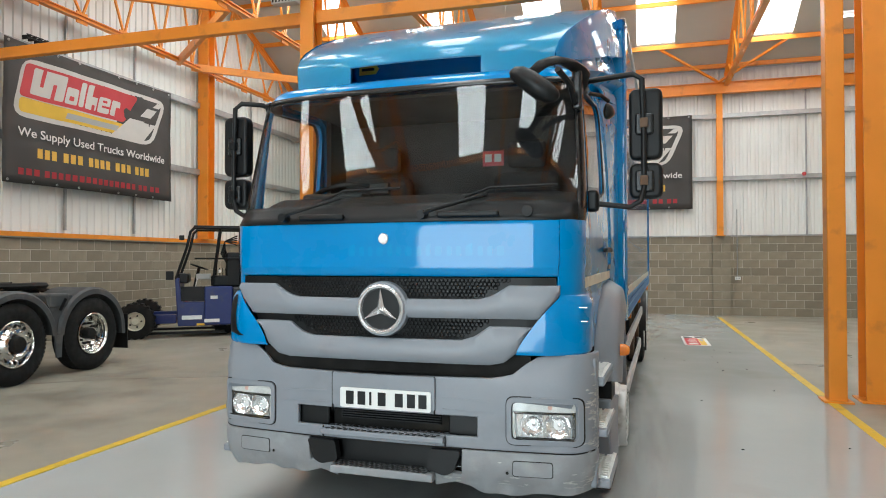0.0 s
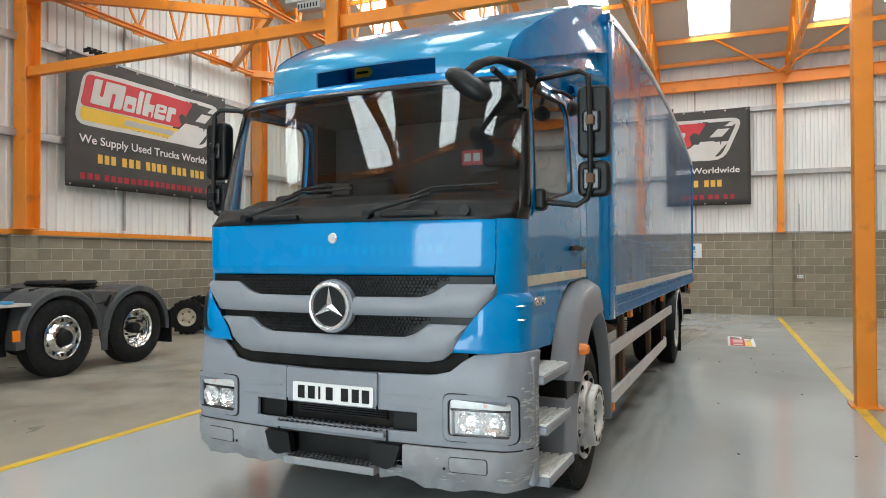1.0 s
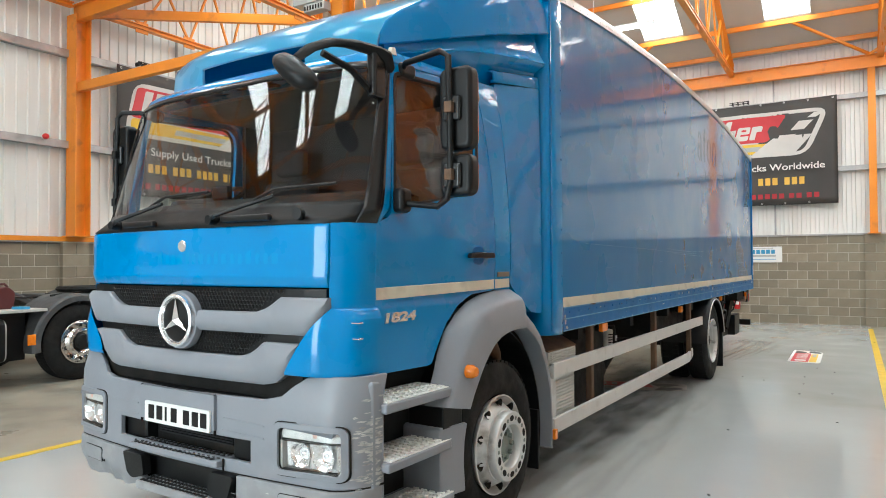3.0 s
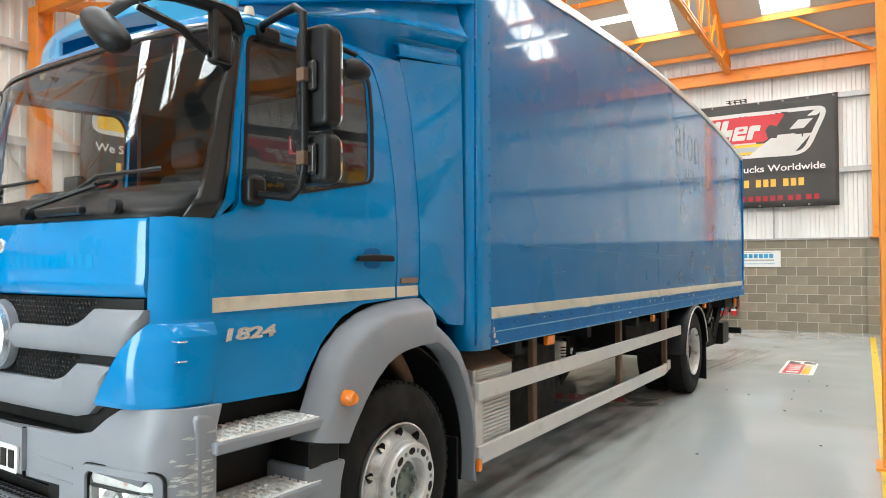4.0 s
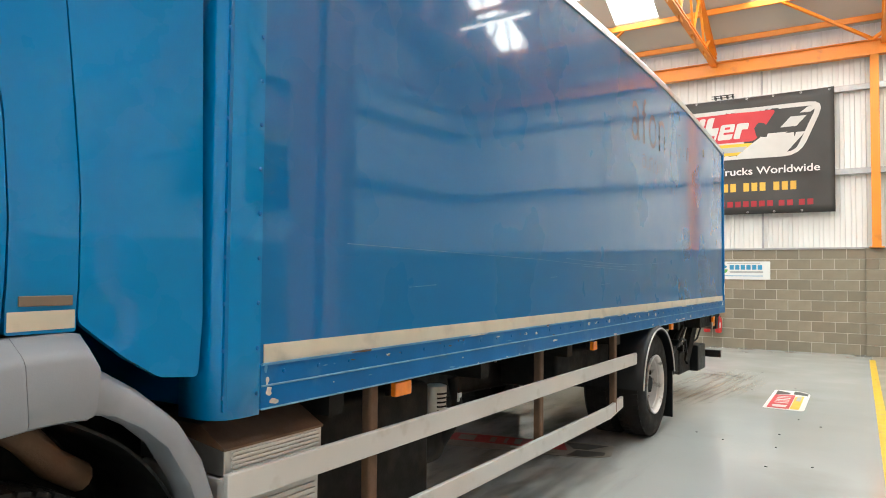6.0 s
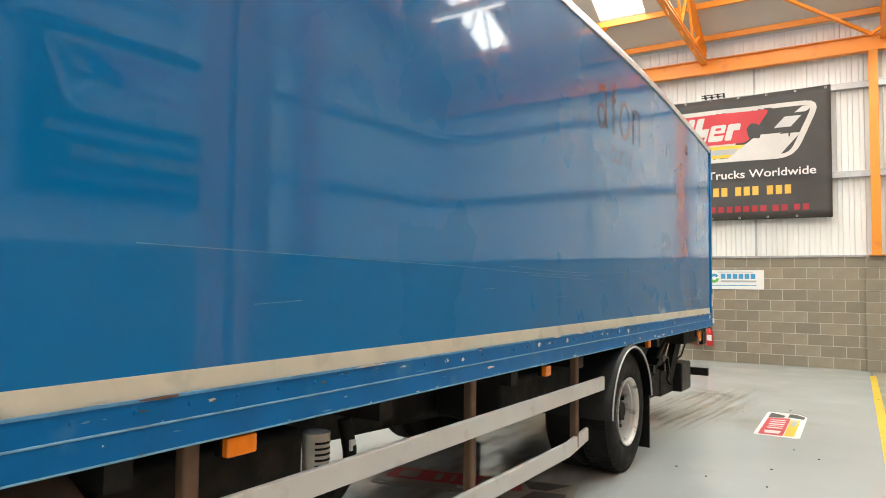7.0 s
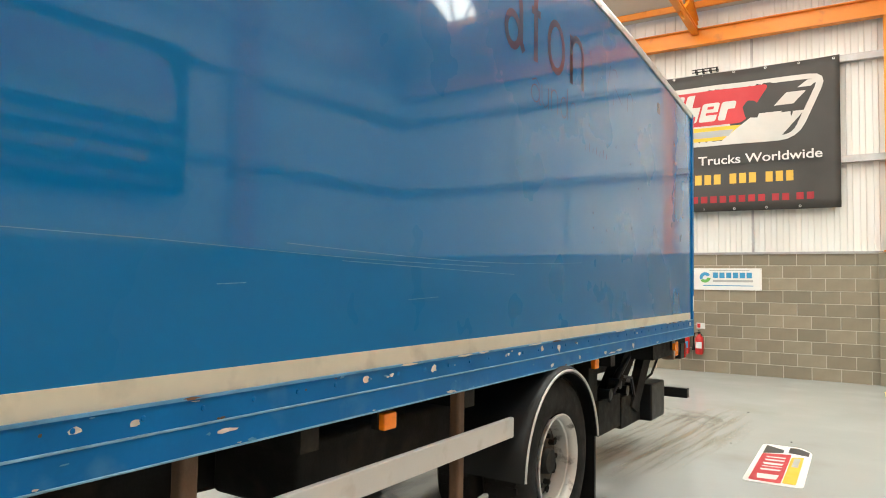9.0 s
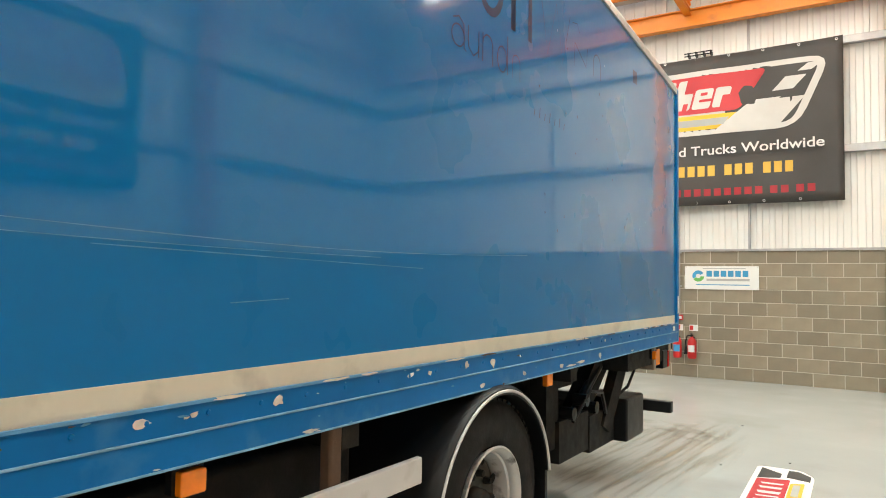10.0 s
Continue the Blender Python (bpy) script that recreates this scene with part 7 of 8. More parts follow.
pc = thing("conduit_run", pose(2.36, YB - 0.02, 1.10), "thin grey conduit pipe dropping to a wall socket", "conduit")
part("pipe", tube(BM(), [(0, 0, 0), (0, 0, 1.9)], 0.012, 8), "girt", pc)
so = thing("wall_socket", pose(2.37, YB - 0.02, 1.05), "white wall socket on the block wall", "socket")
part("plate", box(BM(), -0.075, 0.075, -0.03, 0.02, -0.045, 0.045), "white", so, bevel=0.006)
for x in (-0.035, 0.035):
    part("outlet", box(BM(), x - 0.02, x + 0.02, -0.034, -0.03, -0.02, 0.02), "greybox", so)


def sounder(m):
    a = thing("alarm_sounder", m, "round red alarm sounder on the sheeting rail", "alarm")
    part("base", lathe(BM(), [(0, 0.0), (0.0, 0.05), (-0.03, 0.05), (-0.03, 0.03)], (0, 0, 0), "y", 18), "white", a)
    part("dome", lathe(BM(), [(-0.03, 0.05), (-0.07, 0.055), (-0.11, 0.04), (-0.12, 0)], (0, 0, 0), "y", 18), "red", a, smooth=True)


sounder(pose(XL + 0.10, 8.22, 3.98, 0, 0, 90))
sounder(pose(4.06, YB - 0.08, 3.93))
# distribution boxes on the interior column
eb = thing("electrical_box", pose(-5.05, YV - 0.24, 5.28), "grey electrical enclosure with cable entries on the column", "electrical box")
part("case", box(BM(), -0.28, 0.16, -0.10, 0.10, -0.02, 0.34), "greybox", eb, bevel=0.01)
part("terminal_rail", box(BM(), -0.08, 0.30, -0.09, 0.05, -0.14, -0.03), "greybox", eb, bevel=0.004)
for k in range(7):
    part("gland", box(BM(), -0.06 + k * 0.05, -0.04 + k * 0.05, -0.10, -0.09, -0.12, -0.06), "black", eb)
for z in (0.02, 0.12, 0.24):
    part("bracket", box(BM(), 0.16, 0.62, 0.0, 0.02, z, z + 0.03), "black", eb)
part("cable", tube(BM(), [(0.1, 0.05, 0.34), (0.1, 0.08, 0.9)], 0.012, 6), "black", eb)


def batten(x, y, z):
    """A hanging fluorescent fitting, lit."""
    b = thing("batten_light", pose(x, y, z), "white fluorescent batten light hung from the roof", "ceiling light", "batten lights")
    part("body", box(BM(), -0.75, 0.75, -0.05, 0.05, 0.0, 0.07), "white", b, bevel=0.008)
    part("tube", tube(BM(), [(-0.73, 0, -0.025), (0.73, 0, -0.025)], 0.018, 10), "lamp", b)
    for x1 in (-0.5, 0.5):
        part("chain", tube(BM(), [(x1, 0, 0.07), (x1, 0, roof_z(y) - z)], 0.006, 5), "girt", b)


for x, y in ((4.0, 15.0), (-2.6, 15.0), (-7.5, 3.0), (-2.4, 3.0), (2.6, 3.0)):
    batten(x, y, 6.35)

# ---- floor graphics ----
def floor_mat(m, label, dirty=False):
    """A printed sticker lying on the floor: x across, y along; dirty darkens its inks for shade."""
    t = thing("floor_sticker", m, label, "floor sticker")
    up = lambda z: (lambda a, b, d: (a, b, z - d))
    part("sheet", slab(BM(), rounded([(-0.27, -0.82), (0.27, -0.82), (0.27, 0.62), (0.14, 0.82), (-0.27, 0.82)], 0.07), up(0.004), 0.003), "banwhite" if not dirty else "stain", t)
    part("red_field", slab(BM(), rounded([(-0.22, -0.76), (0.07, -0.76), (0.07, 0.42), (-0.22, 0.34)], 0.03), up(0.006), 0.002), "banred" if not dirty else "bansite", t)
    part("yellow_field", slab(BM(), rounded([(0.08, -0.74), (0.20, -0.74), (0.20, 0.36), (0.08, 0.30)], 0.03), up(0.006), 0.002), "banyellow" if not dirty else "stain", t)
    for k, (b, w) in enumerate(((-0.68, 0.30), (-0.36, 0.12), (-0.22, 0.08), (-0.12, 0.14), (0.04, 0.12), (0.18, 0.10))):
        part("word_block", slab(BM(), [(-0.15, b), (0.02, b + 0.02), (0.03, b + w * 0.62), (-0.17, b + w * 0.62 - 0.02)], up(0.008), 0.002), "banwhite" if not dirty else "stain", t)
    part("word_bar", slab(BM(), [(0.11, -0.1), (0.17, -0.1), (0.17, 0.28), (0.11, 0.26)], up(0.008), 0.002), "greybox", t)
    part("dark_wedge", slab(BM(), [(-0.22, 0.36), (-0.02, 0.46), (-0.02, 0.60), (-0.22, 0.76)], up(0.006), 0.002), "banblack", t)
    part("dark_wedge", slab(BM(), [(0.03, 0.50), (0.24, 0.44), (0.24, 0.62), (0.12, 0.76), (0.03, 0.76)], up(0.006), 0.002), "banblack", t)
    return t



floor_mat(pose(0.77, 14.21, 0, 0, 0, 0) @ Matrix.Diagonal((0.85, 0.95, 1, 1)), "white floor sticker with a red and yellow logo")
# the lorry's shade is put into this sticker's colours
floor_mat(pose(-1.15, 10.1, 0, 0, 0, -78), "red floor sticker, darkened to carry the shade under the lorry", True)


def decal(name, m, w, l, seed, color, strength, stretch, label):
    """A thin film of dirt and painted shade on the floor, worn away in patches."""
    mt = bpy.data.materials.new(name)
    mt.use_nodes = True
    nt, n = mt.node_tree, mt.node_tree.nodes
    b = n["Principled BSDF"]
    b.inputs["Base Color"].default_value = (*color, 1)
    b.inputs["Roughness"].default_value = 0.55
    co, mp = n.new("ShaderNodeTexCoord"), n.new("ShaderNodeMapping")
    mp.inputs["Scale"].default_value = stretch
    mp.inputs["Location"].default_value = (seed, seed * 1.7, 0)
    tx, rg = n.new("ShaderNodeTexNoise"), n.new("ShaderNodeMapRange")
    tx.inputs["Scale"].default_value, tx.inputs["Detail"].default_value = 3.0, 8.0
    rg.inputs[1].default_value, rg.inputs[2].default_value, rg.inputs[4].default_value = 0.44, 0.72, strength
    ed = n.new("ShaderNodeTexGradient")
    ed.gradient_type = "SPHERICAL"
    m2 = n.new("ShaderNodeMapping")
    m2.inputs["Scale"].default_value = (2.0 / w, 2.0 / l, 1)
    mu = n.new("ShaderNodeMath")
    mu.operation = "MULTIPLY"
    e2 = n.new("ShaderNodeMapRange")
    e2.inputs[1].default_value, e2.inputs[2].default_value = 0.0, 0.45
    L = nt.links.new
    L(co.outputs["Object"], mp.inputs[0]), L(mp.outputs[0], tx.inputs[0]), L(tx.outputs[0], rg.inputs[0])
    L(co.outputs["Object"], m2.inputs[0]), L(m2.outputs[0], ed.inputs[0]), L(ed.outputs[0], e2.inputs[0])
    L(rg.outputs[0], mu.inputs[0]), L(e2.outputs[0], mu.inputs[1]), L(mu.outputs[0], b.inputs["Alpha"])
    M[name] = mt
    bm = BM()
    bm.faces.new([bm.verts.new(p) for p in ((-w / 2, -l / 2, 0), (w / 2, -l / 2, 0), (w / 2, l / 2, 0), (-w / 2, l / 2, 0))])
    ob = part(name, bm, name)
    ob.matrix_world = m
    return tagged(ob, label, "floor stain", kind="stuff")


decal("tyre_marks", pose(-0.30, 14.9, 0.003, 0, 0, -6), 1.3, 4.2, 3, (0.33, 0.265, 0.18), 0.75, (3.2, 0.16, 1), "brown tyre marks and dirt behind the lorry")
decal("dirt_patch", pose(-0.45, 16.1, 0.0035, 0, 0, 60), 0.8, 1.4, 9, (0.22, 0.17, 0.11), 0.6, (2.0, 0.8, 1), "brown dirt patch on the painted floor")
# oil stains, and the shade under the lorry put into the same film
decal("oil_stain", pose(-1.4, 8.6, 0.003, 0, 0, 0), 2.9, 10.0, 5, (0.075, 0.058, 0.042), 0.5, (1.6, 0.5, 1), "oily stains with the lorry's shade painted in")
decal("concrete_stain", pose(-7.0, 6.5, 0.003, 0, 0, 20), 4.0, 7.0, 17, (0.16, 0.135, 0.105), 0.35, (0.5, 0.5, 1), "dark stains on the bare concrete")
decal("wheel_dirt", pose(-0.3, 7.6, 0.0032, 0, 0, 0), 1.0, 8.0, 23, (0.22, 0.18, 0.14), 0.16, (2.5, 0.25, 1), "dirty tyre streaks beside the lorry")
rnd = random.Random(11)
for k in range(16):
    x, y = rnd.uniform(0.1, 1.8), rnd.uniform(5.5, 17)
    g = thing("grit", pose(x, y, 0, 0, 0, rnd.uniform(0, 180)), "tiny dark speck of grit on the floor", "grit", "floor grit")
    part("speck", slab(BM(), rounded([(-0.012, -0.006), (0.010, -0.008), (0.014, 0.006), (-0.008, 0.009)], 0.005), lambda a, b, d: (a, b, d), 0.006), "black", g)
# crack and joint lines in the bare concrete
for nm, p in (("floor_joint_1", ((-11.3, 4.9), (-8.9, 6.1), (-7.0, 7.6), (-5.6, 8.2))), ("floor_joint_2", ((1.98, 11.5), (5.0, 11.6), (8.6, 11.55)))):
    bm = BM()
    loft(bm, [[bm.verts.new((x, y + d, 0.0015)) for x, y in p] for d in (-0.012, 0.012)])
    structure(nm, bm, "stain", "dark joint line in the concrete floor", "floor joint", solid=0.001)

# ---- tractor unit parked on the bare concrete ----
TR = thing("tractor_unit", pose(-7.76, 6.83, 0, 0, 0, 4), "black lorry tractor unit with polished wheels and grey mudguards", "tractor unit")
Q = lambda name, bm, m, label="", **k: part(name, bm, m, TR, label, **k)
for y in (0.0, 1.36):
    road_wheel(TR, 0.0, y, 0.525, 1, "deep" if y else "alloy", 0.525)
    road_wheel(TR, -2.40, y, 0.525, -1, "alloy", 0.525)
    for x0, x1 in ((-0.58, 0.02), (-2.42, -1.82)):
        for a0, a1, nm in ((188 if y == 0 else 176, 98, "mudguard_front"), (98, 82, "mudguard_top"), (82, -6 if y else 4, "mudguard_rear")):
            bm = BM()
            rings = []
            for a in steps(radians(a0), radians(a1), 14):
                rr = 0.64
                rings.append([bm.verts.new((x, y + r * math.cos(a) * 1.02, 0.525 + r * math.sin(a))) for x, r in ((x0, rr + 0.03), (x1 - 0.03, rr + 0.03), (x1, rr), (x1, rr - 0.07), (x1 - 0.012, rr - 0.07), (x1 - 0.04, rr - 0.0), (x0, rr))])
            loft(bm, rings, True)
            bm.faces.new(rings[0]), bm.faces.new(rings[-1][::-1])
            Q(nm, bm, "mudguard", "dark grey plastic mudguard", smooth=True)
for x0, x1 in ((-0.58, 0.0), (-2.40, -1.82)):
    Q("mudguard_bridge", box(BM(), x0, x1, 0.55, 0.90, 0.94, 1.13), "mudguard", bevel=0.03)
    Q("mudguard_panel", plate(BM(), [(0.48, 1.10), (0.97, 1.10), (0.84, 0.80), (0.79, 0.45), (0.78, 0.26), (0.69, 0.26), (0.67, 0.45), (0.62, 0.80)], lambda a, b, d, x=x1: (x - 0.02 - d, a, b), 0.02), "mudguard")
    Q("mudflap", box(BM(), x0, x1, 2.08, 2.10, 0.22, 0.75), "black")
Q("latch_strap", beam(BM(), (0.02, 0.70, 0.90), (0.04, 0.78, 1.06), 0.02, 0.03), "black")
for x in (-0.85, -1.62):
    Q("chassis_rail", box(BM(), x, x + 0.07, -4.2, 1.95, 0.72, 0.98), "chassis")
Q("rear_crossmember", box(BM(), -1.9, -0.5, 1.88, 1.98, 0.70, 0.98), "chassis")
fw = Q("fifth_wheel", lathe(BM(), [(1.17, 0.10), (1.18, 0.30), (1.175, 0.46), (1.14, 0.49), (1.10, 0.46), (1.08, 0.3)], (-0.9, 0.78, 0.09), "z", 36, radians(-230), radians(50)), "chassis", "greasy black fifth wheel coupling", smooth=True)
part("ramp", beam(BM(), (-1.22, 0.95, 1.21), (-1.30, 1.55, 1.08), 0.14, 0.05), "chassis", fw)
part("ramp", beam(BM(), (-0.78, 0.95, 1.21), (-0.70, 1.55, 1.08), 0.14, 0.05), "chassis", fw)
part("pedestal", box(BM(), -1.45, -0.60, 0.40, 1.0, 0.96, 1.16), "chassis", fw)
part("release_handle", tube(BM(), [(-0.65, 0.45, 1.19), (-0.35, 0.0, 1.19), (-0.30, -0.25, 1.17)], 0.014, 8), "chassis", fw)
Q("deck_plate", box(BM(), -1.9, 0.03, -1.85, -0.50, 0.985, 1.02), "cream_plate", "dirty white chequered deck plate", bevel=0.004)
Q("deck_plate", box(BM(), -1.9, 0.03, -2.9, -1.87, 0.985, 1.02), "cream_plate", "dirty white chequered deck plate", bevel=0.004)
tank = Q("fuel_tank", slab(BM(), rounded([(-0.62, 0.36), (-0.02, 0.36), (-0.02, 0.90), (-0.62, 0.90)], 0.12), lambda a, b, d: (a, -2.75 + d, b), 1.76), "alu", "silver fuel tank with black straps", bevel=0.01)
for y in (-2.2, -1.75, -1.27, -1.09):
    part("strap", slab(BM(), rounded([(-0.63, 0.35), (-0.008, 0.35), (-0.008, 0.912), (-0.63, 0.912)], 0.125), lambda a, b, d, y=y: (a, y + d, b), 0.07), "black", tank)
for y in (-2.42, -1.42):
    part("strap_bolt", lathe(BM(), [(0.9, 0.04), (0.95, 0.04), (0.95, 0)], (-0.06, y, 0), "z", 12), "alu", tank)
part("filler_cap", lathe(BM(), [(0.9, 0.06), (0.94, 0.06), (0.945, 0)], (-0.12, -1.7, 0), "z", 16), "alu", tank)
# black block added in place of the dark gap beside the tank
Q("dark_side_panel", box(BM(), -0.65, -0.20, -0.99, -0.66, 0.35, 0.98), "black")
for y, z in ((-0.70, 0.62), (-2.3, 0.56)):
    Q("side_marker", box(BM(), 0.0 if y > -1 else -0.01, 0.03, y - 0.05, y + 0.05, z - 0.07, z + 0.07), "amber", "amber marker lamp", bevel=0.006)
Q("air_hose", tube(BM(), [(-0.9, -0.9, 1.0), (-1.0, -0.5, 1.15), (-1.1, -0.1, 1.12), (-1.2, 0.3, 1.12)], 0.015, 8), "black", "black coiled air line")
Q("work_pole", tube(BM(), [(-0.6, -2.0, 1.0), (-0.75, -2.45, 1.55)], 0.014, 8), "guard", "thin pale metal rod")
Q("cab_shell", box(BM(), -2.45, 0.0, -5.6, -3.6, 0.9, 3.2), "black", "dark cab of the tractor unit", bevel=0.12)
Q("front_wheel", lathe(BM(), [(-0.3, 0.3), (-0.3, 0.5), (0, 0.5), (0, 0.28)], (0.0, -4.0, 0.51), "x", 40), "rubber", smooth=True)
can = thing("jerry_can", TR.matrix_world @ pose(-0.40, -0.90, 1.02, 0, 0, 80), "dull red plastic fuel can standing on the deck plate", "jerry can")
part("body", slab(BM(), rounded([(-0.19, 0), (0.17, 0), (0.19, 0.22), (0.10, 0.30), (-0.06, 0.27), (-0.19, 0.16)], 0.04), lambda a, b, d: (a, d - 0.08, b), 0.16), "canred", can, bevel=0.02)
part("handle", tube(BM(), [(-0.04, 0, 0.27), (-0.02, 0, 0.325), (0.08, 0, 0.33), (0.12, 0, 0.29)], 0.016, 8), "canred", can)
part("spout", tube(BM(), [(-0.16, 0, 0.16), (-0.26, 0, 0.27)], 0.025, 10), "canred", can)
rag = thing("work_glove", TR.matrix_world @ pose(-0.12, -0.76, 1.02, 0, 0, 20), "crumpled blue cloth lying on the deck plate", "cloth")
part("cloth", slab(BM(), rounded([(-0.12, -0.04), (0.10, -0.06), (0.12, 0.03), (-0.06, 0.05)], 0.03), lambda a, b, d: (a, b, d), 0.035), "signblue", rag, bevel=0.012)

# ---- blue truck-mounted forklift by the wall ----
FK = thing("truck_mounted_forklift", pose(-10.06, 11.60, 0, 0, 0, 34), "navy blue three-wheeled forklift with a black open cab", "forklift")
K = lambda name, bm, m, label="", **k: part(name, bm, m, FK, label, **k)


def fk_wheel(x, y, s):
    w = K("wheel", lathe(BM(), [(s * 0.13, 0.19), (s * 0.14, 0.28), (s * 0.11, 0.345), (0, 0.36), (-s * 0.11, 0.345), (-s * 0.14, 0.28), (-s * 0.13, 0.19)], (x, y, 0.36), "y", 36), "rubber", "chunky black tyre on a cream rim", smooth=True)
    for k in range(18):
        a = k * math.tau / 18
        m = Matrix.Translation((x, y, 0.36)) @ Matrix.Rotation(a, 4, "Y")
        bm = BM()
        box(bm, -0.03, 0.03, -0.12, 0.12, 0.34, 0.375)
        bm.transform(m)
        part("lug", bm, "rubber", w)
    part("rim", lathe(BM(), [(s * 0.13, 0.19), (s * 0.135, 0.185), (s * 0.07, 0.165), (s * 0.06, 0.09), (s * 0.09, 0.07), (s * 0.09, 0)], (x, y, 0.36), "y", 28), "cream", w, smooth=True)
    for k in range(5):
        a = k * math.tau / 5
        part("wheel_nut", lathe(BM(), [(s * 0.06, 0.02), (s * 0.085, 0.018), (s * 0.086, 0)], (x + 0.115 * math.cos(a), y, 0.36 + 0.115 * math.sin(a)), "y", 6), "black", w)


fk_wheel(0.0, -0.15, -1)
fk_wheel(0.0, 1.35, 1)
fk_wheel(1.75, 0.6, -1)
K("front_beam", box(BM(), -0.05, 0.75, 0.0, 0.16, 0.28, 0.46), "navy", bevel=0.015)
K("front_beam", box(BM(), -0.05, 0.75, 1.04, 1.20, 0.28, 0.46), "navy", bevel=0.015)
K("fork", box(BM(), 0.1, 1.7, -0.02, 0.10, 0.06, 0.11), "black", bevel=0.005)
K("fork", box(BM(), 0.1, 1.7, 0.9, 1.02, 0.06, 0.11), "black", bevel=0.005)
K("tub", slab(BM(), rounded([(0.78, 0.22), (1.75, 0.22), (1.78, 1.02), (1.42, 1.02), (1.36, 0.72), (0.86, 0.72), (0.80, 1.22), (0.72, 1.22)], 0.04), lambda a, b, d: (a, -0.05 + d, b), 1.25), "navy", "navy blue steel tub with a step", bevel=0.015)
K("side_cover", box(BM(), 1.30, 1.86, -0.16, -0.03, 0.24, 1.04), "navy", bevel=0.03)
K("engine_cover", box(BM(), 1.86, 2.45, -0.14, 1.2, 0.30, 1.02), "mudguard", "black engine cover with stickers", bevel=0.04)
K("counterweight", box(BM(), 1.72, 2.42, 0.0, 1.15, 1.02, 1.75), "black", bevel=0.05)
for z in (0.62, 0.78):
    K("sticker", box(BM(), 2.02, 2.16, -0.146, -0.141, z, z + 0.10), "red" if z < 0.7 else "amber")
K("sticker", box(BM(), 1.42, 1.56, -0.166, -0.161, 0.78, 0.85), "white")
K("sticker", box(BM(), 1.30, 1.60, -0.166, -0.161, 0.30, 0.37), "white")
K("step_edge", box(BM(), 1.15, 1.62, -0.10, -0.06, 0.235, 0.275), "banyellow")
K("step_tread", box(BM(), 0.86, 1.25, -0.09, -0.04, 0.36, 0.44), "alu")
for y in (-0.02, 1.15):
    K("front_post", tube(BM(), [(0.74, y, 1.2), (0.95, y, 1.85), (1.02, y, 2.18), (1.10, y, 2.26)], 0.03, 10), "black", smooth=True)
    K("middle_post", tube(BM(), [(1.45, y, 1.05), (1.60, y, 2.24)], 0.026, 10), "black")
    K("rear_post", tube(BM(), [(2.02, y, 1.0), (2.02, y, 2.26)], 0.03, 10), "black")
    K("roof_rail", tube(BM(), [(1.10, y, 2.26), (2.45, y, 2.26)], 0.03, 10), "black")
    K("rear_post", tube(BM(), [(2.45, y, 1.0), (2.45, y, 2.26)], 0.03, 10), "black")
K("cab_roof", box(BM(), 1.08, 2.47, -0.04, 1.17, 2.26, 2.31), "black", bevel=0.015)
for k in range(7):
    K("guard_wire", tube(BM(), [(2.05 + 0.06 * k, -0.02, 1.75), (2.05 + 0.06 * k, -0.02, 2.24)], 0.006, 5), "black")
for k in range(8):
    K("guard_wire", tube(BM(), [(2.03, -0.02, 1.78 + 0.06 * k), (2.45, -0.02, 1.78 + 0.06 * k)], 0.006, 5), "black")
K("seat", box(BM(), 1.45, 1.85, 0.30, 0.80, 1.02, 1.15), "seat", bevel=0.04)
K("seat_back", box(BM(), 1.78, 1.92, 0.30, 0.80, 1.10, 1.60), "seat", bevel=0.05)
K("steering_wheel", tube(BM(), [(1.17 + 0.17 * math.cos(a), 0.5 + 0.18 * math.sin(a), 1.44 - 0.06 * math.cos(a)) for a in steps(0, math.tau, 24)], 0.016, 8, caps=False), "black", smooth=True)
K("steering_column", tube(BM(), [(1.17, 0.5, 1.43), (1.02, 0.5, 0.75)], 0.035, 10), "black")
K("control_panel", box(BM(), 1.12, 1.42, 0.12, 0.20, 1.18, 1.30), "greybox", "pale grey lever panel", bevel=0.02)
K("hand_lever", tube(BM(), [(1.05, 0.1, 0.72), (1.15, 0.12, 1.20)], 0.012, 6), "guard")
K("work_lamp", box(BM(), 0.80, 0.90, -0.08, 0.0, 2.0, 2.10), "black", bevel=0.015)
K("mirror", box(BM(), 0.55, 0.70, -0.08, -0.04, 1.18, 1.36), "black", bevel=0.015)
K("rear_lamp", box(BM(), 2.36, 2.44, -0.15, -0.13, 0.95, 1.05), "redlens")

# thin black sheet puts the footwell's shade on the face of the tub
K("cab_cavity", box(BM(), 0.84, 1.34, -0.058, -0.045, 0.74, 1.04), "black", "black sheet standing for the shaded footwell", bevel=0.004)
K("dash_console", box(BM(), 0.74, 0.98, 0.10, 0.95, 1.10, 1.30), "black", bevel=0.03)
K("side_console", box(BM(), 1.42, 1.78, 0.0, 0.25, 1.04, 1.26), "black", bevel=0.03)
for k in range(5):
    K("lever", tube(BM(), [(1.48 + 0.06 * k, 0.12, 1.25), (1.47 + 0.06 * k, 0.12, 1.42)], 0.009, 6), "black")
    K("hose", tube(BM(), [(1.75, 0.05 + 0.03 * k, 1.50 + 0.04 * k), (1.62 + 0.02 * k, 0.0, 1.72 + 0.03 * k), (1.70, -0.02, 1.98), (1.95, 0.0, 1.90 + 0.05 * k)], 0.014, 6), "black")
K("mast_arm", beam(BM(), (1.75, 0.15, 1.35), (2.40, 0.15, 1.95), 0.10, 0.12), "black")
K("cross_tube", tube(BM(), [(1.10, -0.02, 1.62), (2.02, -0.02, 1.62)], 0.018, 8), "black")
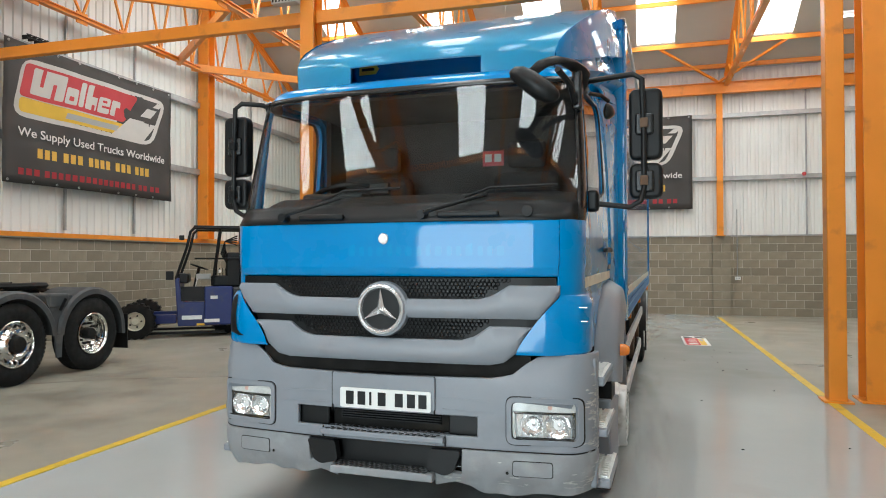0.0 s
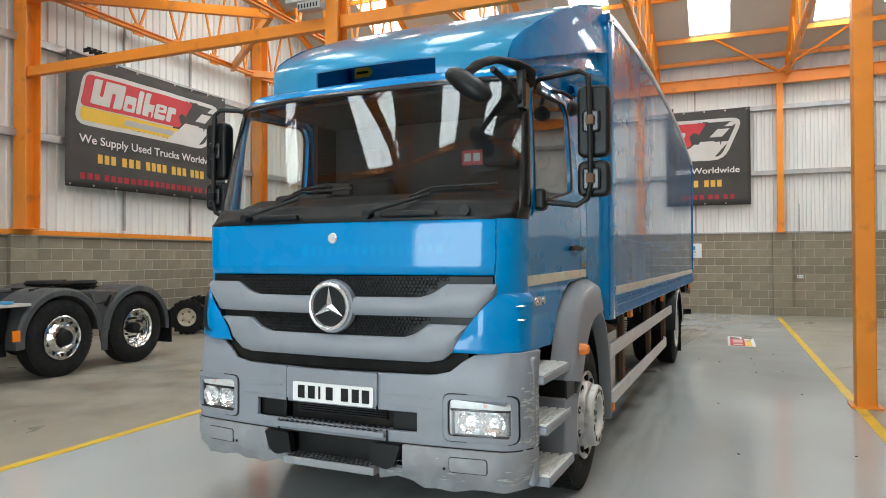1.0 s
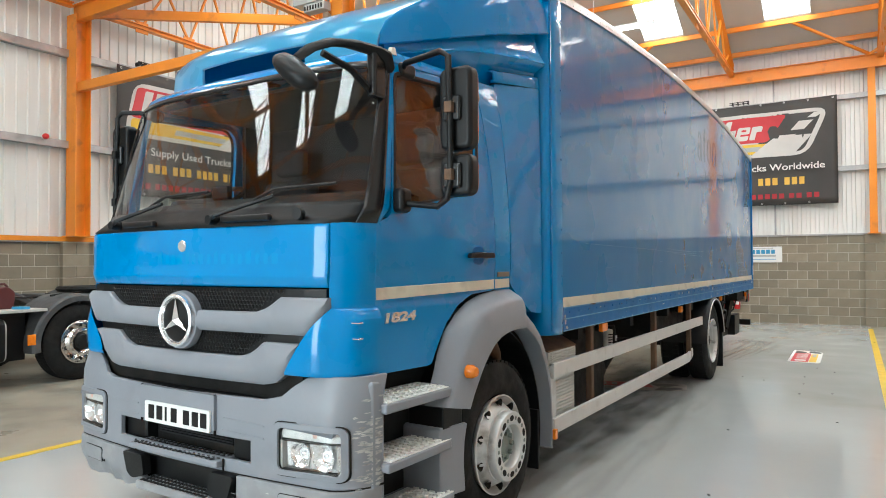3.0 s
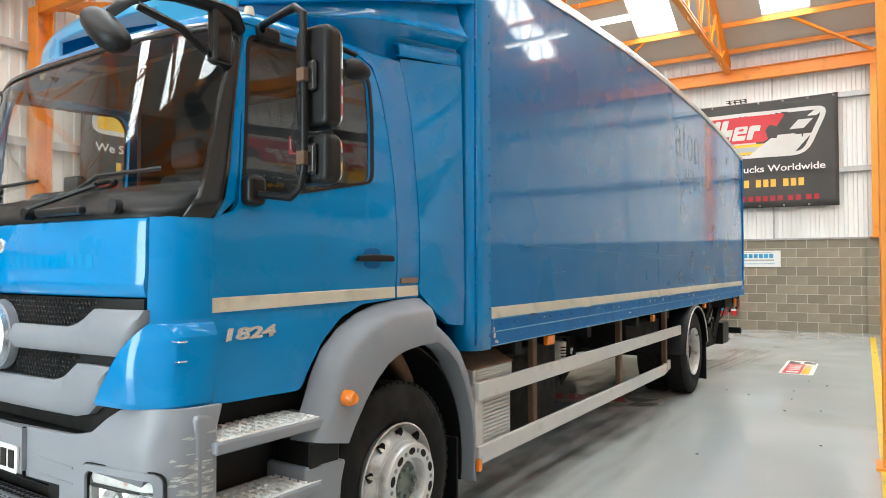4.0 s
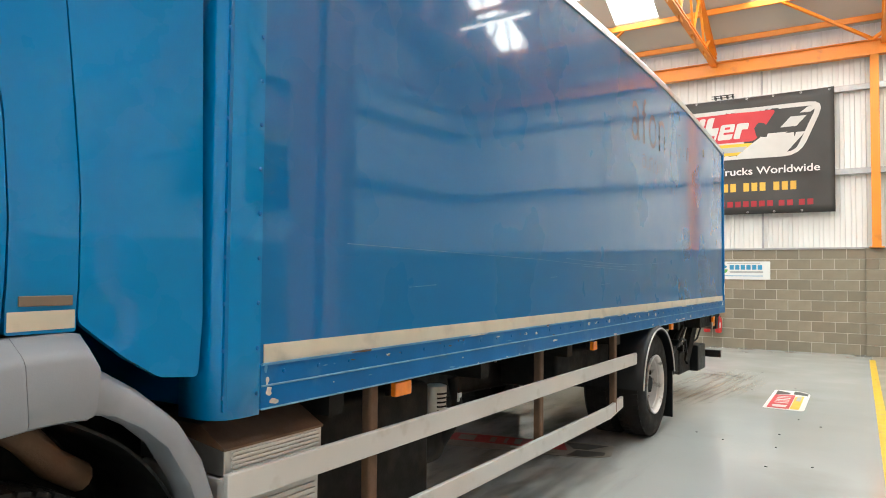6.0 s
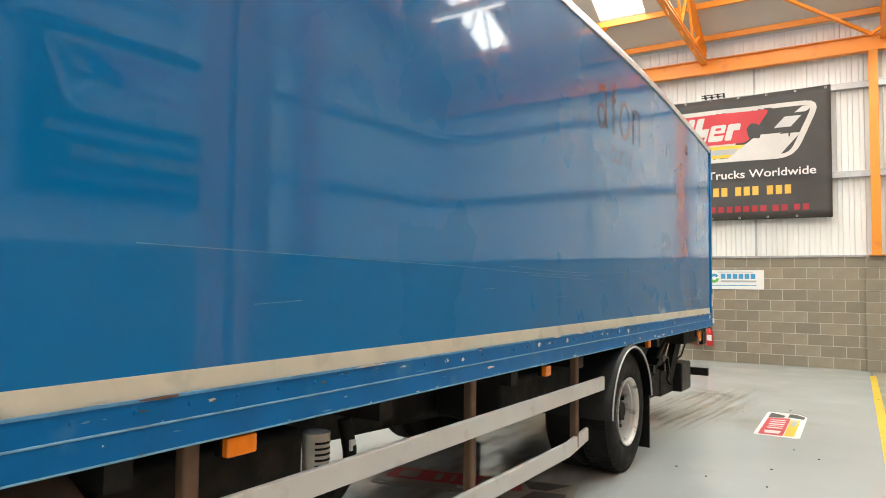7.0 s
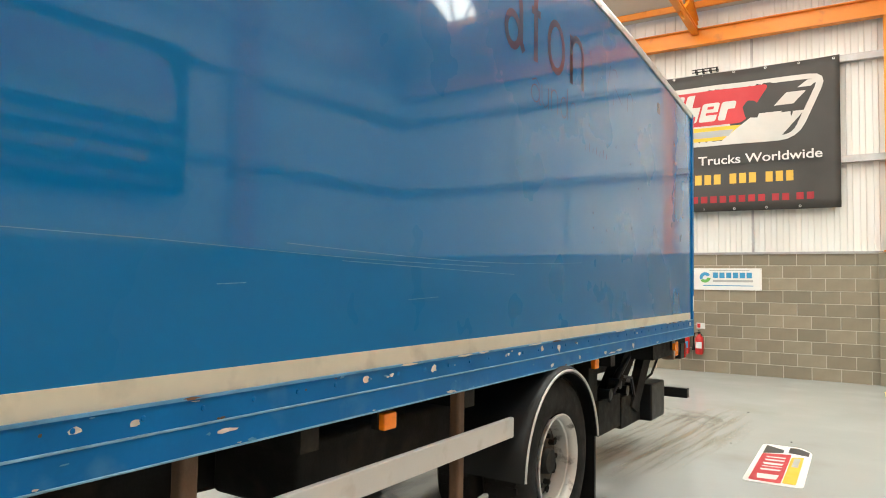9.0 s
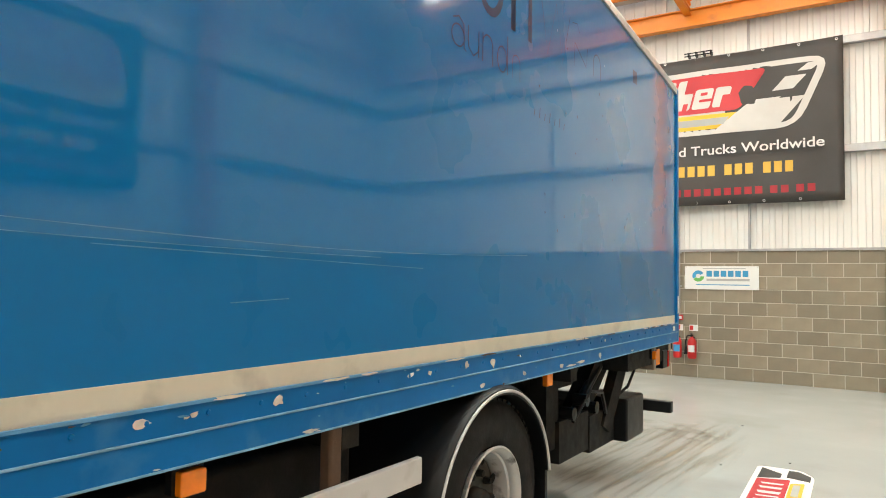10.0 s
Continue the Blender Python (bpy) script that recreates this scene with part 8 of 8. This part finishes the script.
K("orange_beacon", lathe(BM(), [(1.32, 0), (1.32, 0.03), (1.38, 0.03), (1.39, 0)], (1.60, -0.02, 0), "z", 12), "white")

# ---- concrete blocks, laid in courses ----
BL, BH, JT = 0.438, 0.213, 0.012
_mesh = {}


def block_mesh(w, d, h):
    key = (round(w, 3), round(d, 3), round(h, 3))
    if key not in _mesh:
        bm = BM()
        e = 0.003
        lo = [bm.verts.new(p) for p in ((0, 0, 0), (w, 0, 0), (w, 0, h), (0, 0, h))]
        hi = [bm.verts.new(p) for p in ((e, -d, e), (w - e, -d, e), (w - e, -d, h - e), (e, -d, h - e))]
        bm.faces.new(hi)
        for i in range(4):
            bm.faces.new((lo[i], lo[(i + 1) % 4], hi[(i + 1) % 4], hi[i]))
        bmesh.ops.recalc_face_normals(bm, faces=bm.faces)
        me = bpy.data.meshes.new("block")
        bm.to_mesh(me)
        bm.free()
        me.materials.append(M["block"])
        _mesh[key] = me
    return _mesh[key]


def block_wall(owner, m, length, height, near, gaps=()):
    """Courses along x of m, facing -y; blocks within `near` (x0, x1) are parts, the rest one joined part."""
    rest = BM()
    row, z = 0, 0.0
    while z < height - 0.03:
        h = min(BH, height - z - 0.002)
        x = -(row % 2) * (BL + JT) / 2
        while x < length:
            x0, x1 = max(x, 0.0), min(x + BL, length)
            if x1 - x0 > 0.04 and not any(a < (x0 + x1) / 2 < b for a, b in gaps):
                if near[0] < x0 < near[1]:
                    ob = new("block", block_mesh(x1 - x0, 0.0045, h))
                    ob.parent = owner
                    ob.matrix_basis = m @ Matrix.Translation((x0, 0, z))
                else:
                    e = [m @ Vector(p) for p in ((x0, 0, z), (x1, 0, z), (x1, 0, z + h), (x0, 0, z + h))]
                    f = [m @ Vector(p) for p in ((x0 + 0.004, -0.0045, z + 0.004), (x1 - 0.004, -0.0045, z + 0.004), (x1 - 0.004, -0.0045, z + h - 0.004), (x0 + 0.004, -0.0045, z + h - 0.004))]
                    a, b = [rest.verts.new(p) for p in e], [rest.verts.new(p) for p in f]
                    rest.faces.new(b)
                    for i in range(4):
                        rest.faces.new((a[i], a[(i + 1) % 4], b[(i + 1) % 4], b[i]))
            x += BL + JT
        z += BH + JT
        row += 1
    tagged(part("far_blocks", rest, "block_far", owner), kind="stuff")


wn, we = bpy.data.objects["wall_north"], bpy.data.objects["wall_east"]
block_wall(wn, pose(XL, YB + 0.004, 0), XR - XL, BLOCK_H - 0.02, (9.6, 17.6))
block_wall(wall_west, pose(XL - 0.004, YN, 0, 0, 0, 90), YB - YN, 2.025, (10.6, 16.4))
block_wall(we, pose(XR + 0.004, YB, 0, 0, 0, -90), YB - YN, BLOCK_H - 0.02, (99, 99))
# piers under the wall columns
for nm, m, w, h in (("wall_pier_1", pose(1.71, YB - 0.10, 0), 0.47, BLOCK_H - 0.005), ("wall_pier_2", pose(-4.93, YB - 0.10, 0), 0.47, BLOCK_H - 0.005), ("wall_pier_3", pose(XL + 0.10, 8.58, 0, 0, 0, 90), 0.52, 2.03)):
    bm = BM()
    box(bm, 0.005, w - 0.005, 0.005, 0.13, 0, h)
    bm.transform(m)
    pier = structure(nm, bm, "mortar", "concrete block pier carrying a column", "pier")
    z, k = 0.0, 0
    while z < h - 0.03:
        hh = min(BH, h - z - 0.004)
        for x0, x1 in (((0, w),) if k % 2 else ((0, w / 2 - 0.005), (w / 2 + 0.005, w))):
            bm = BM()
            box(bm, x0, x1, -0.004, 0.13, z, z + hh)
            bm.transform(m)
            part("block", bm, "block", pier, bevel=0.004)
        z += BH + JT
        k += 1
